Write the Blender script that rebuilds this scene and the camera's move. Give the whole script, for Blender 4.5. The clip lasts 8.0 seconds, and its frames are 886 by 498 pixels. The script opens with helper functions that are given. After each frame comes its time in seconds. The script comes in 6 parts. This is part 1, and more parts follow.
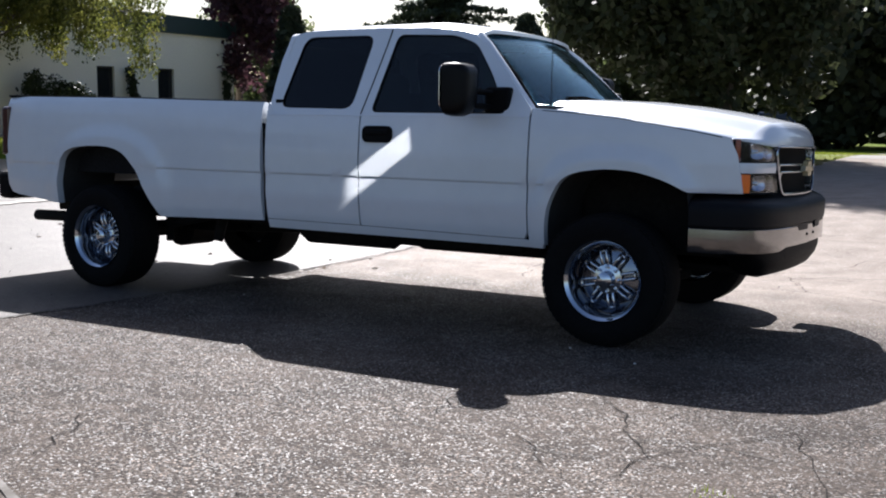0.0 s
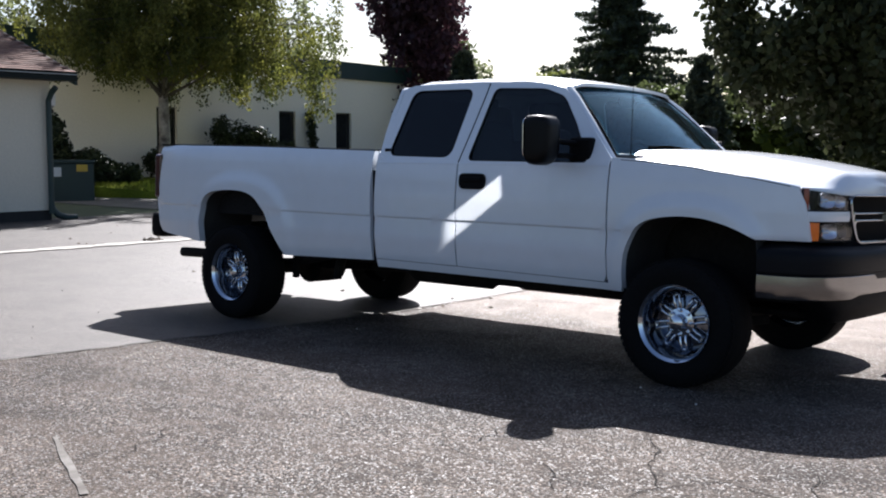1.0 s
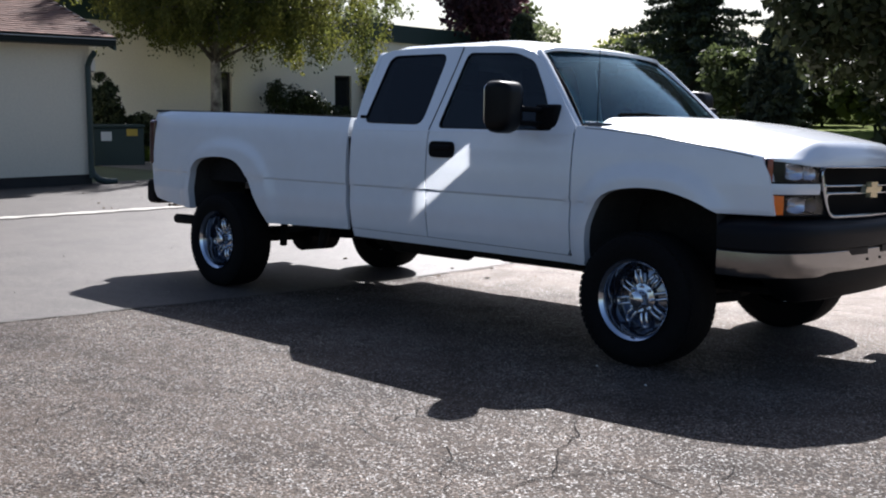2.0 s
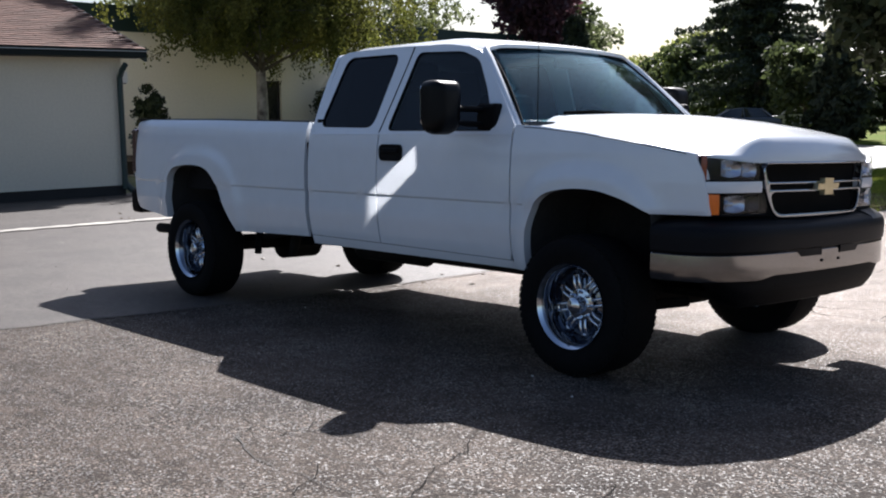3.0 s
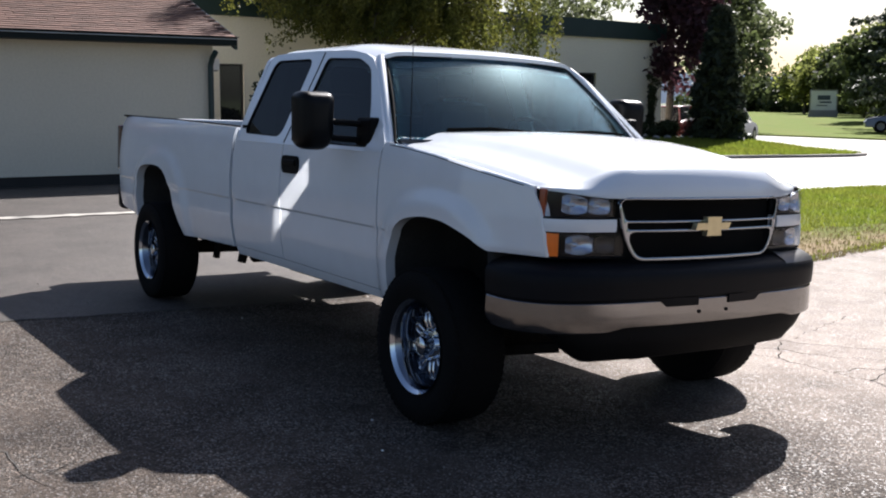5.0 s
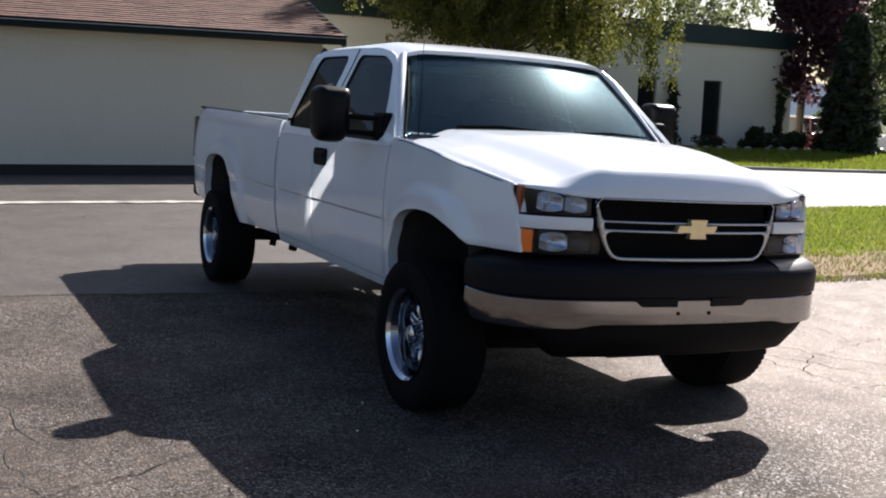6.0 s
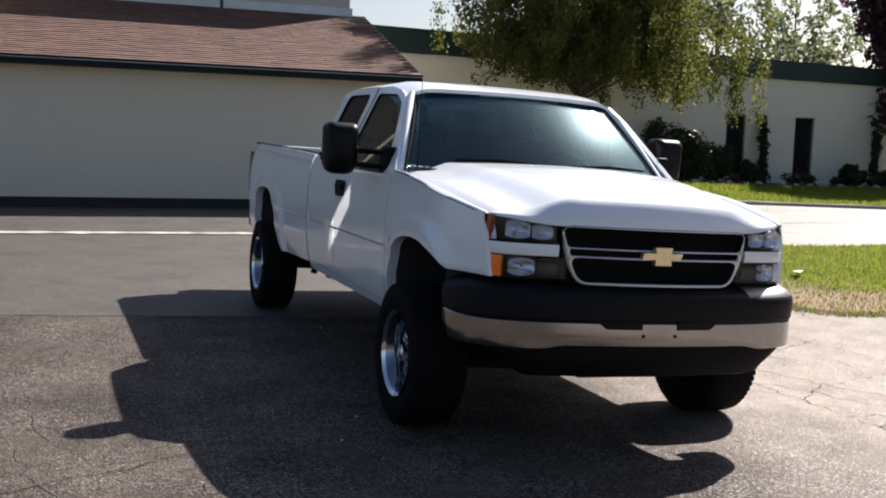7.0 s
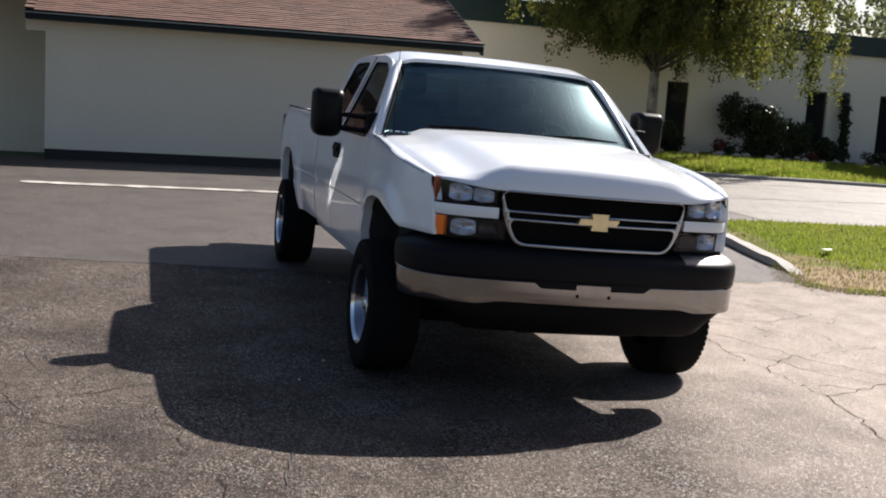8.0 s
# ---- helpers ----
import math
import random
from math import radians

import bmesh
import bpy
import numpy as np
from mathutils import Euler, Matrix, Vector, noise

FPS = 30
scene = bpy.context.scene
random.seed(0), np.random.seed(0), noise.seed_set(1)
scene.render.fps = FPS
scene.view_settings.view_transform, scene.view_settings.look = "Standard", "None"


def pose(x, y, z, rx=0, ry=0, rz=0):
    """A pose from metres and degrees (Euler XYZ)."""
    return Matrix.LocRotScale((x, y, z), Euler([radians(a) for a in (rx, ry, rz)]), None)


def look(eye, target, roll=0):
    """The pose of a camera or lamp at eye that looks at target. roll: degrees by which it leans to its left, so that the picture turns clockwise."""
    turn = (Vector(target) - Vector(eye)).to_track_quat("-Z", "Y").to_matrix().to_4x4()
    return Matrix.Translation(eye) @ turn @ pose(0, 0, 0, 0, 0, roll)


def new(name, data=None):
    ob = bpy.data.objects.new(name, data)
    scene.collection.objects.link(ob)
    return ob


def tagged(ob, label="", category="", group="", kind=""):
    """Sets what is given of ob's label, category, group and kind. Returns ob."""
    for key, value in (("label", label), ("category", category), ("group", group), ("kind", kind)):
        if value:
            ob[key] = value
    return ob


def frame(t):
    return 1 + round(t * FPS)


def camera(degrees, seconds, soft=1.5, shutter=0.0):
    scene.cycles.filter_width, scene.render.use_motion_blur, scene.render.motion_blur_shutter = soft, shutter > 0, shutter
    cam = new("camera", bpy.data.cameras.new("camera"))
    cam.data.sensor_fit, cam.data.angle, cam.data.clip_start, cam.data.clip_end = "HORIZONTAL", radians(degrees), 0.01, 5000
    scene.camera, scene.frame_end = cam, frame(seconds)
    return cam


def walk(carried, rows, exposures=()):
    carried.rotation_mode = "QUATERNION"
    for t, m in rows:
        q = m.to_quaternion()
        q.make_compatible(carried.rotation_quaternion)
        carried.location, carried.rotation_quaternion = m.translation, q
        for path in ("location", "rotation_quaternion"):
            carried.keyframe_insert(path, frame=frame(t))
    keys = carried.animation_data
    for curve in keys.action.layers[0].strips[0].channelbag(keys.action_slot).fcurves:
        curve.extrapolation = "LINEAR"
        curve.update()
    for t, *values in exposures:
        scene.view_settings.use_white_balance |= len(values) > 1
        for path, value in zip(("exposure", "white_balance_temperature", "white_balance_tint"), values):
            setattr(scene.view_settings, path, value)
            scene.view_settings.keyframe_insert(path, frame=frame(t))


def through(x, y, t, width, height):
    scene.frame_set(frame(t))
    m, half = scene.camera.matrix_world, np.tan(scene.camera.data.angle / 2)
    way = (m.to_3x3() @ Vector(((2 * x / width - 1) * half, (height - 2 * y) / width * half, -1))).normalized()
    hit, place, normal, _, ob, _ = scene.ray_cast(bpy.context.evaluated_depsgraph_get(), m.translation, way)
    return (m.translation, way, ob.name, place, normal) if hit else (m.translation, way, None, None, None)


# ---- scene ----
cam = camera(44.3, 8.0, soft=2.0)
PATH = [
    (0, (6.225, -6.757, 1.405), (5.243, -5.035, 1.143), 0.27),
    (0.5, (6.525, -6.823, 1.512), (5.489, -5.130, 1.264), -2.72),
    (1, (6.959, -6.766, 1.463), (5.694, -5.228, 1.273), 0.14),
    (1.5, (7.174, -6.528, 1.440), (5.887, -5.008, 1.258), -1.33),
    (1.7, (7.242, -6.367, 1.482), (5.924, -4.877, 1.273), -0.81),
    (2.8, (7.712, -5.560, 1.468), (6.261, -4.213, 1.187), -0.47),
    (3, (7.773, -5.393, 1.451), (6.307, -4.055, 1.207), -1.07),
    (3.5, (7.856, -4.894, 1.486), (6.437, -3.528, 1.142), -0.94),
    (4, (8.144, -4.539, 1.478), (6.699, -3.180, 1.225), 0.13),
    (4.5, (8.314, -4.114, 1.477), (6.711, -2.951, 1.193), -1.05),
    (4.7, (8.324, -3.952, 1.496), (6.773, -2.731, 1.174), 1.93),
    (5, (8.381, -3.739, 1.603), (6.720, -2.657, 1.333), 0.34),
    (5.2, (8.449, -3.588, 1.579), (6.711, -2.628, 1.333), -0.13),
    (6.3, (9.052, -3.134, 1.592), (7.268, -2.271, 1.325), 2.05),
    (6.5, (9.173, -3.078, 1.614), (7.387, -2.215, 1.360), 2.28),
    (7, (9.456, -2.810, 1.589), (7.590, -2.120, 1.382), 1.95),
    (7.5, (9.750, -2.473, 1.617), (7.854, -1.863, 1.435), 1.77),
    (8, (10.083, -2.243, 1.625), (8.174, -1.716, 1.352), 3.57),
]
EXPOSURE = [(0.0, 1.16, 6000, 14), (0.5, 1.27, 6000, 14), (1.5, 1.15, 5950, 14), (3.0, 1.07, 6050, 14), (4.5, 1.11, 6120, 14), (6.5, 1.13, 6350, 14), (8.0, 1.05, 6480, 14)]
walk(cam, [(t, look(eye, target, roll)) for t, eye, target, roll in PATH], EXPOSURE)

# ---- daylight: a clear sky and a low sun behind the truck ----
SUN_TRAVEL = Vector((0.87, -1.34, -1.37)).normalized()
world = bpy.data.worlds.new("sky")
scene.world = world
world.use_nodes = True
wt = world.node_tree
sky = wt.nodes.new("ShaderNodeTexSky")
sky.sky_type = "NISHITA"
sky.sun_disc = False
sky.sun_elevation = math.asin(-SUN_TRAVEL.z)
sky.sun_rotation = math.atan2(-SUN_TRAVEL.x, -SUN_TRAVEL.y)
sky.air_density, sky.dust_density, sky.ozone_density = 1.0, 1.7, 1.5
wt.links.new(sky.outputs["Color"], wt.nodes["Background"].inputs["Color"])
wt.nodes["Background"].inputs["Strength"].default_value = 0.053
sun_data = bpy.data.lights.new("sun", "SUN")
sun_data.energy, sun_data.angle, sun_data.color = 5.4, radians(0.53), (1.0, 0.95, 0.87)
sun = new("sun", sun_data)
sun.matrix_world = SUN_TRAVEL.to_track_quat("-Z", "Y").to_matrix().to_4x4()


# ---- materials ----
def material(name, base, rough=0.6, metal=0.0, vary=0.0, scale=3.0, fine=0.0, fine_scale=60.0, bump=0.0, bump_scale=80.0,
             second=None, coat=0.0, island=0.0, per_object=0.0, rough_vary=0.0, spec=0.5):
    """A surface with stains at one scale, grain at another, and fine relief."""
    m = bpy.data.materials.new(name)
    m.use_nodes = True
    t = m.node_tree
    b = t.nodes["Principled BSDF"]
    b.inputs["Roughness"].default_value, b.inputs["Metallic"].default_value = rough, metal
    b.inputs["Coat Weight"].default_value = coat
    b.inputs["Coat Roughness"].default_value = 0.065
    b.inputs["Specular IOR Level"].default_value = spec
    co = t.nodes.new("ShaderNodeTexCoord")
    colour = t.nodes.new("ShaderNodeMix")
    colour.data_type = "RGBA"
    colour.inputs["A"].default_value = (*base, 1)
    colour.inputs["B"].default_value = (*(second or [c * 0.6 for c in base]), 1)
    big = t.nodes.new("ShaderNodeTexNoise")
    big.inputs["Scale"].default_value, big.inputs["Detail"].default_value = scale, 5
    t.links.new(co.outputs["Object"], big.inputs["Vector"])
    ramp = t.nodes.new("ShaderNodeMapRange")
    ramp.inputs["From Min"].default_value, ramp.inputs["From Max"].default_value = 0.35, 0.7
    ramp.inputs["To Max"].default_value = vary
    t.links.new(big.outputs["Fac"], ramp.inputs["Value"])
    t.links.new(ramp.outputs["Result"], colour.inputs["Factor"])
    out = colour.outputs["Result"]
    small = t.nodes.new("ShaderNodeTexNoise")
    small.inputs["Scale"].default_value, small.inputs["Detail"].default_value = fine_scale, 3
    t.links.new(co.outputs["Object"], small.inputs["Vector"])

    def dim(value, low, high, src):
        mr = t.nodes.new("ShaderNodeMapRange")
        mr.inputs["From Min"].default_value, mr.inputs["From Max"].default_value = 0.25 if src else 0.0, 0.75 if src else 1.0
        mr.inputs["To Min"].default_value, mr.inputs["To Max"].default_value = low, high
        t.links.new(value, mr.inputs["Value"])
        mul = t.nodes.new("ShaderNodeVectorMath")
        mul.operation = "SCALE"
        t.links.new(out, mul.inputs[0])
        t.links.new(mr.outputs["Result"], mul.inputs["Scale"])
        return mul.outputs["Vector"]

    if fine:
        out = dim(small.outputs["Fac"], 1 - fine, 1 + fine, True)
    if island:
        geo = t.nodes.new("ShaderNodeNewGeometry")
        out = dim(geo.outputs["Random Per Island"], 1 - island, 1 + island, False)
    if per_object:
        info = t.nodes.new("ShaderNodeObjectInfo")
        out = dim(info.outputs["Random"], 1 - per_object, 1 + per_object, False)
    t.links.new(out, b.inputs["Base Color"])
    if rough_vary:
        rr = t.nodes.new("ShaderNodeMapRange")
        rr.inputs["To Min"].default_value, rr.inputs["To Max"].default_value = rough - rough_vary, rough + rough_vary
        t.links.new(big.outputs["Fac"], rr.inputs["Value"])
        t.links.new(rr.outputs["Result"], b.inputs["Roughness"])
    if bump:
        grain = t.nodes.new("ShaderNodeTexNoise")
        grain.inputs["Scale"].default_value, grain.inputs["Detail"].default_value = bump_scale, 4
        t.links.new(co.outputs["Object"], grain.inputs["Vector"])
        bn = t.nodes.new("ShaderNodeBump")
        bn.inputs["Strength"].default_value, bn.inputs["Distance"].default_value = bump, 0.01
        t.links.new(grain.outputs["Fac"], bn.inputs["Height"])
        t.links.new(bn.outputs["Normal"], b.inputs["Normal"])
    return m


def chip_asphalt(name, dark, light, stone, size, rough=0.5, relief=0.5, sheen=0.35, chip=0.5, pale_side=None, glint=0.0):
    """Worn asphalt: a dull binder with pale stone chips, broad stains and a rough relief."""
    m = bpy.data.materials.new(name)
    m.use_nodes = True
    t = m.node_tree
    b = t.nodes["Principled BSDF"]
    b.inputs["Roughness"].default_value = rough
    b.inputs["Specular IOR Level"].default_value = sheen
    co = t.nodes.new("ShaderNodeTexCoord")

    def noise_at(s, detail):
        n = t.nodes.new("ShaderNodeTexNoise")
        n.inputs["Scale"].default_value, n.inputs["Detail"].default_value = s, detail
        t.links.new(co.outputs["Object"], n.inputs["Vector"])
        return n.outputs["Fac"]

    def span(value, a, z, low=0.0, high=1.0):
        r = t.nodes.new("ShaderNodeMapRange")
        for key, v in (("From Min", a), ("From Max", z), ("To Min", low), ("To Max", high)):
            r.inputs[key].default_value = v
        t.links.new(value, r.inputs["Value"])
        return r.outputs["Result"]

    def mixed(fac, a, z):
        x = t.nodes.new("ShaderNodeMix")
        x.data_type = "RGBA"
        t.links.new(fac, x.inputs["Factor"])
        for key, v in (("A", a), ("B", z)):
            if isinstance(v, tuple):
                x.inputs[key].default_value = (*v, 1)
            else:
                t.links.new(v, x.inputs[key])
        return x.outputs["Result"]

    cells = t.nodes.new("ShaderNodeTexVoronoi")
    cells.inputs["Scale"].default_value = size
    t.links.new(co.outputs["Object"], cells.inputs["Vector"])
    tone = t.nodes.new("ShaderNodeSeparateColor")
    t.links.new(cells.outputs["Color"], tone.inputs["Color"])
    ground_tone = mixed(span(noise_at(0.55, 6), 0.35, 0.68), dark, light)
    ground_tone = mixed(span(noise_at(4.5, 6), 0.45, 0.64, 0.0, 0.75), ground_tone, tuple(c * 0.62 for c in dark))
    ground_tone = mixed(span(noise_at(17, 4), 0.4, 0.68, 0.0, 0.75), ground_tone, tuple(c * 1.25 for c in light))
    ground_tone = mixed(span(noise_at(1.6, 6), 0.47, 0.66, 0.0, 0.8), ground_tone, tuple(c * 0.7 for c in dark))
    patch = span(noise_at(2.3, 4), 0.4, 0.62, 0.3, 1.0)

    def patched(value):
        times = t.nodes.new("ShaderNodeMath")
        times.operation = "MULTIPLY"
        t.links.new(value, times.inputs[0])
        t.links.new(patch, times.inputs[1])
        return times.outputs["Value"]

    chips = mixed(patched(span(tone.outputs["Red"], 0.5, 1.0, 0.0, chip)), ground_tone, mixed(tone.outputs["Blue"], stone, (stone[2], stone[2], stone[2] * 0.95)))
    chips = mixed(patched(span(tone.outputs["Red"], 0.0, 0.38, 1.0, 0.0)), chips, tuple(c * 0.35 for c in dark))
    bright = mixed(patched(span(tone.outputs["Green"], 0.945, 0.955, 0.0, 0.6)), chips, tuple(min(1, c * 2.1) for c in stone))
    gaps = mixed(span(cells.outputs["Distance"], 0.35, 0.8, 0.0, 0.6), bright, tuple(c * 0.5 for c in dark))
    if pale_side:
        # paler worn side, with some of its sheen towards the sun in the colour
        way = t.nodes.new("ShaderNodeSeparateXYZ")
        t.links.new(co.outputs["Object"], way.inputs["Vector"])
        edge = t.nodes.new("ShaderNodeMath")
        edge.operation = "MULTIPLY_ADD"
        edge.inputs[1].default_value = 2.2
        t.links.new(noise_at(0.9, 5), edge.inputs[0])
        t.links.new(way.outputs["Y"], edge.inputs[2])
        worn = mixed(span(noise_at(3.2, 6), 0.35, 0.7), pale_side, tuple(c * 0.72 for c in pale_side))
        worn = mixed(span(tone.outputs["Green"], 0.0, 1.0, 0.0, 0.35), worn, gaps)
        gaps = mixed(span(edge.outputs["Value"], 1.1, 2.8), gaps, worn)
    t.links.new(gaps, b.inputs["Base Color"])
    bn = t.nodes.new("ShaderNodeBump")
    bn.inputs["Strength"].default_value, bn.inputs["Distance"].default_value = relief, 0.008
    rise = t.nodes.new("ShaderNodeMath")
    rise.operation = "ADD"
    t.links.new(noise_at(size * 0.9, 4), rise.inputs[0])
    t.links.new(tone.outputs["Red"], rise.inputs[1])
    t.links.new(rise.outputs["Value"], bn.inputs["Height"])
    t.links.new(bn.outputs["Normal"], b.inputs["Normal"])
    if glint:
        # every so often a polished chip catches the sun
        t.links.new(span(tone.outputs["Blue"], 0.87, 0.92, sheen, glint), b.inputs["Specular IOR Level"])
        t.links.new(span(tone.outputs["Blue"], 0.87, 0.92, rough, 0.42), b.inputs["Roughness"])
    return m


def glass_tint(name, clear, rough=0.02, straight=0.05, dust=0.0, sheen=(1, 1, 1), flat=0.9):
    """A tinted pane: part of the light passes, the rest mirrors, the more the flatter the view."""
    m = bpy.data.materials.new(name)
    m.use_nodes = True
    t = m.node_tree
    t.nodes.remove(t.nodes["Principled BSDF"])
    tr, gl, mx, lw, pw, ml = (t.nodes.new(n) for n in ("ShaderNodeBsdfTransparent", "ShaderNodeBsdfGlossy", "ShaderNodeMixShader", "ShaderNodeLayerWeight", "ShaderNodeMath", "ShaderNodeMath"))
    tr.inputs["Color"].default_value = (*clear, 1)
    gl.inputs["Roughness"].default_value = rough
    gl.inputs["Color"].default_value = (*sheen, 1)
    lw.inputs["Blend"].default_value = 0.5
    pw.operation, ml.operation = "POWER", "MULTIPLY_ADD"
    pw.inputs[1].default_value = 5.5
    ml.inputs[1].default_value, ml.inputs[2].default_value = flat, straight
    t.links.new(lw.outputs["Facing"], pw.inputs[0])
    t.links.new(pw.outputs["Value"], ml.inputs[0])
    t.links.new(ml.outputs["Value"], mx.inputs["Fac"])
    t.links.new(tr.outputs["BSDF"], mx.inputs[1])
    t.links.new(gl.outputs["BSDF"], mx.inputs[2])
    out = mx.outputs["Shader"]
    if dust:
        film, df, no, mr = (t.nodes.new(n) for n in ("ShaderNodeMixShader", "ShaderNodeBsdfDiffuse", "ShaderNodeTexNoise", "ShaderNodeMapRange"))
        df.inputs["Color"].default_value = (0.7, 0.72, 0.74, 1)
        no.inputs["Scale"].default_value, no.inputs["Detail"].default_value = 3.5, 4
        mr.inputs["From Min"].default_value, mr.inputs["From Max"].default_value, mr.inputs["To Max"].default_value = 0.35, 0.7, dust * 2
        t.links.new(no.outputs["Fac"], mr.inputs["Value"])
        t.links.new(mr.outputs["Result"], film.inputs["Fac"])
        t.links.new(out, film.inputs[1])
        t.links.new(df.outputs["BSDF"], film.inputs[2])
        haze, soft_gl = t.nodes.new("ShaderNodeMixShader"), t.nodes.new("ShaderNodeBsdfGlossy")
        haze.inputs["Fac"].default_value = dust * 2.5
        soft_gl.inputs["Roughness"].default_value = 0.3
        soft_gl.inputs["Color"].default_value = (0.8, 0.95, 1.0, 1)
        t.links.new(film.outputs["Shader"], haze.inputs[1])
        t.links.new(soft_gl.outputs["BSDF"], haze.inputs[2])
        out = haze.outputs["Shader"]
    t.links.new(out, t.nodes["Material Output"].inputs["Surface"])
    return m


def leaf_material(name, base, second, through=0.35, island=0.35):
    """Leaves: a dull face, some light passing through, and no two clumps alike."""
    m = material(name, base, 0.55, vary=0.8, scale=0.9, second=second, island=island, spec=0.25)
    t = m.node_tree
    b = t.nodes["Principled BSDF"]
    tl, mx = t.nodes.new("ShaderNodeBsdfTranslucent"), t.nodes.new("ShaderNodeMixShader")
    t.links.new(b.inputs["Base Color"].links[0].from_socket, tl.inputs["Color"])
    mx.inputs["Fac"].default_value = through
    t.links.new(b.outputs["BSDF"], mx.inputs[1])
    t.links.new(tl.outputs["BSDF"], mx.inputs[2])
    t.links.new(mx.outputs["Shader"], t.nodes["Material Output"].inputs["Surface"])
    return m


WHITE_PAINT = material("white_car_paint", (0.752, 0.785, 0.825), 0.26, vary=0.16, scale=2.0, second=(0.65, 0.67, 0.68), coat=0.7, fine=0.02, fine_scale=9, bump=0.12, bump_scale=2.2)
CHROME = material("chrome", (0.62, 0.66, 0.72), 0.08, 1.0, vary=0.15, scale=8, second=(0.7, 0.68, 0.66), rough_vary=0.03)
# chrome coloured dark, the dim reflections inside the wheel put into its tone
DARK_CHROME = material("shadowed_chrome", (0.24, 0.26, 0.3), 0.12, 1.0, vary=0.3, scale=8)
GRILLE_CHROME = material("grille_chrome", (0.36, 0.39, 0.44), 0.1, 1.0, vary=0.15, scale=8, second=(0.36, 0.36, 0.37), rough_vary=0.04)
BUMPER_CHROME = material("bumper_chrome", (0.28, 0.278, 0.28), 0.13, 1.0, vary=0.35, scale=5, second=(0.24, 0.225, 0.21), rough_vary=0.08, bump=0.02, bump_scale=6)
RUBBER = material("tyre_rubber", (0.007, 0.007, 0.0075), 0.85, vary=0.6, scale=7, second=(0.009, 0.0088, 0.0085), fine=0.2, fine_scale=50, bump=0.15, bump_scale=120, spec=0.08)
BLACK_PLASTIC = material("black_plastic", (0.004, 0.004, 0.0045), 0.6, vary=0.5, scale=6, second=(0.006, 0.006, 0.0065), spec=0.1, fine=0.1, bump=0.12, bump_scale=300)
BUMPER_PLASTIC = material("bumper_pad_plastic", (0.006, 0.006, 0.0075), 0.48, vary=0.5, scale=4, second=(0.009, 0.009, 0.011), spec=0.12, fine=0.1, bump=0.1, bump_scale=250)
WIPER_BLACK = material("weathered_wiper_rubber", (0.006, 0.006, 0.006), 0.95, vary=0.4, scale=8, second=(0.01, 0.01, 0.01), spec=0.0)
UNDERSIDE = material("dirty_underside_steel", (0.01, 0.0095, 0.009), 0.85, 0.1, vary=0.7, scale=5, second=(0.022, 0.019, 0.016), spec=0.2, fine=0.3, fine_scale=30, bump=0.3)
LINER = material("wheel_well_liner", (0.02, 0.02, 0.02), 0.9, vary=0.6, scale=5, second=(0.045, 0.042, 0.04), fine=0.2, bump=0.3)
BED_LINER = material("bed_liner", (0.018, 0.018, 0.019), 0.9, vary=0.5, scale=4, second=(0.028, 0.028, 0.028), spec=0.0, fine=0.25, bump=0.3, bump_scale=150)
INTERIOR = material("grey_cloth", (0.06, 0.065, 0.075), 0.85, vary=0.5, scale=6, fine=0.15, fine_scale=120, bump=0.2)
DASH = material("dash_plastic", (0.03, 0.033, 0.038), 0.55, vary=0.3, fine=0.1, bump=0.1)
SIDE_GLASS = glass_tint("tinted_side_glass", (0.2, 0.22, 0.25), 0.015, 0.035, flat=0.18)
DOOR_GLASS = glass_tint("door_glass", (0.42, 0.46, 0.48), 0.015, 0.035, flat=0.25)
WINDSHIELD_GLASS = glass_tint("windshield_glass", (0.68, 0.84, 0.86), 0.02, 0.04, 0.0035, (0.62, 0.85, 1.0))
LAMP_GLASS = glass_tint("lamp_lens", (0.95, 0.96, 0.97), 0.02, 0.014)
AMBER = material("amber_lens", (1.0, 0.2, 0.006), 0.35, coat=0.1, vary=0.15, scale=30)
AMBER_DARK = material("dull_amber_lens", (0.3, 0.05, 0.014), 0.2, coat=0.25, vary=0.3, scale=20)
RED_LENS = material("red_lens", (0.055, 0.005, 0.007), 0.14, coat=0.6, vary=0.3, scale=20)
LAMP_BACK = material("lamp_back", (0.2, 0.2, 0.21), 0.3, 0.8, vary=0.5, scale=20, bump=0.4, bump_scale=40)
LAMP_SHADE = material("smoked_reflector", (0.05, 0.051, 0.055), 0.3, 0.8, vary=0.5, scale=20, bump=0.4, bump_scale=40)
LAMP_DARK = material("dark_lamp_inside", (0.01, 0.01, 0.012), 0.5, vary=0.6, scale=20, spec=0.06)
REFLECTOR = material("lamp_reflector", (0.62, 0.65, 0.72), 0.14, 1.0, vary=0.3, scale=40, bump=0.5, bump_scale=45)
GRILLE_BLACK = material("black_grille_mesh", (0.006, 0.006, 0.006), 0.8, spec=0.08, fine=0.3, fine_scale=200)
GOLD = material("gold_emblem", (0.76, 0.65, 0.4), 0.25, 0.7, vary=0.3, scale=30)
GLOSS_PLASTIC = material("glossy_black_plastic", (0.012, 0.012, 0.013), 0.36, vary=0.4, scale=6, second=(0.016, 0.016, 0.017), spec=1.0, fine=0.1)
SHELL_PLASTIC = material("mirror_shell_plastic", (0.005, 0.005, 0.0055), 0.38, vary=0.4, scale=6, second=(0.007, 0.007, 0.008), spec=0.14, fine=0.1, bump=0.08, bump_scale=300)
MIRROR = material("mirror_glass", (0.9, 0.9, 0.9), 0.01, 1.0)

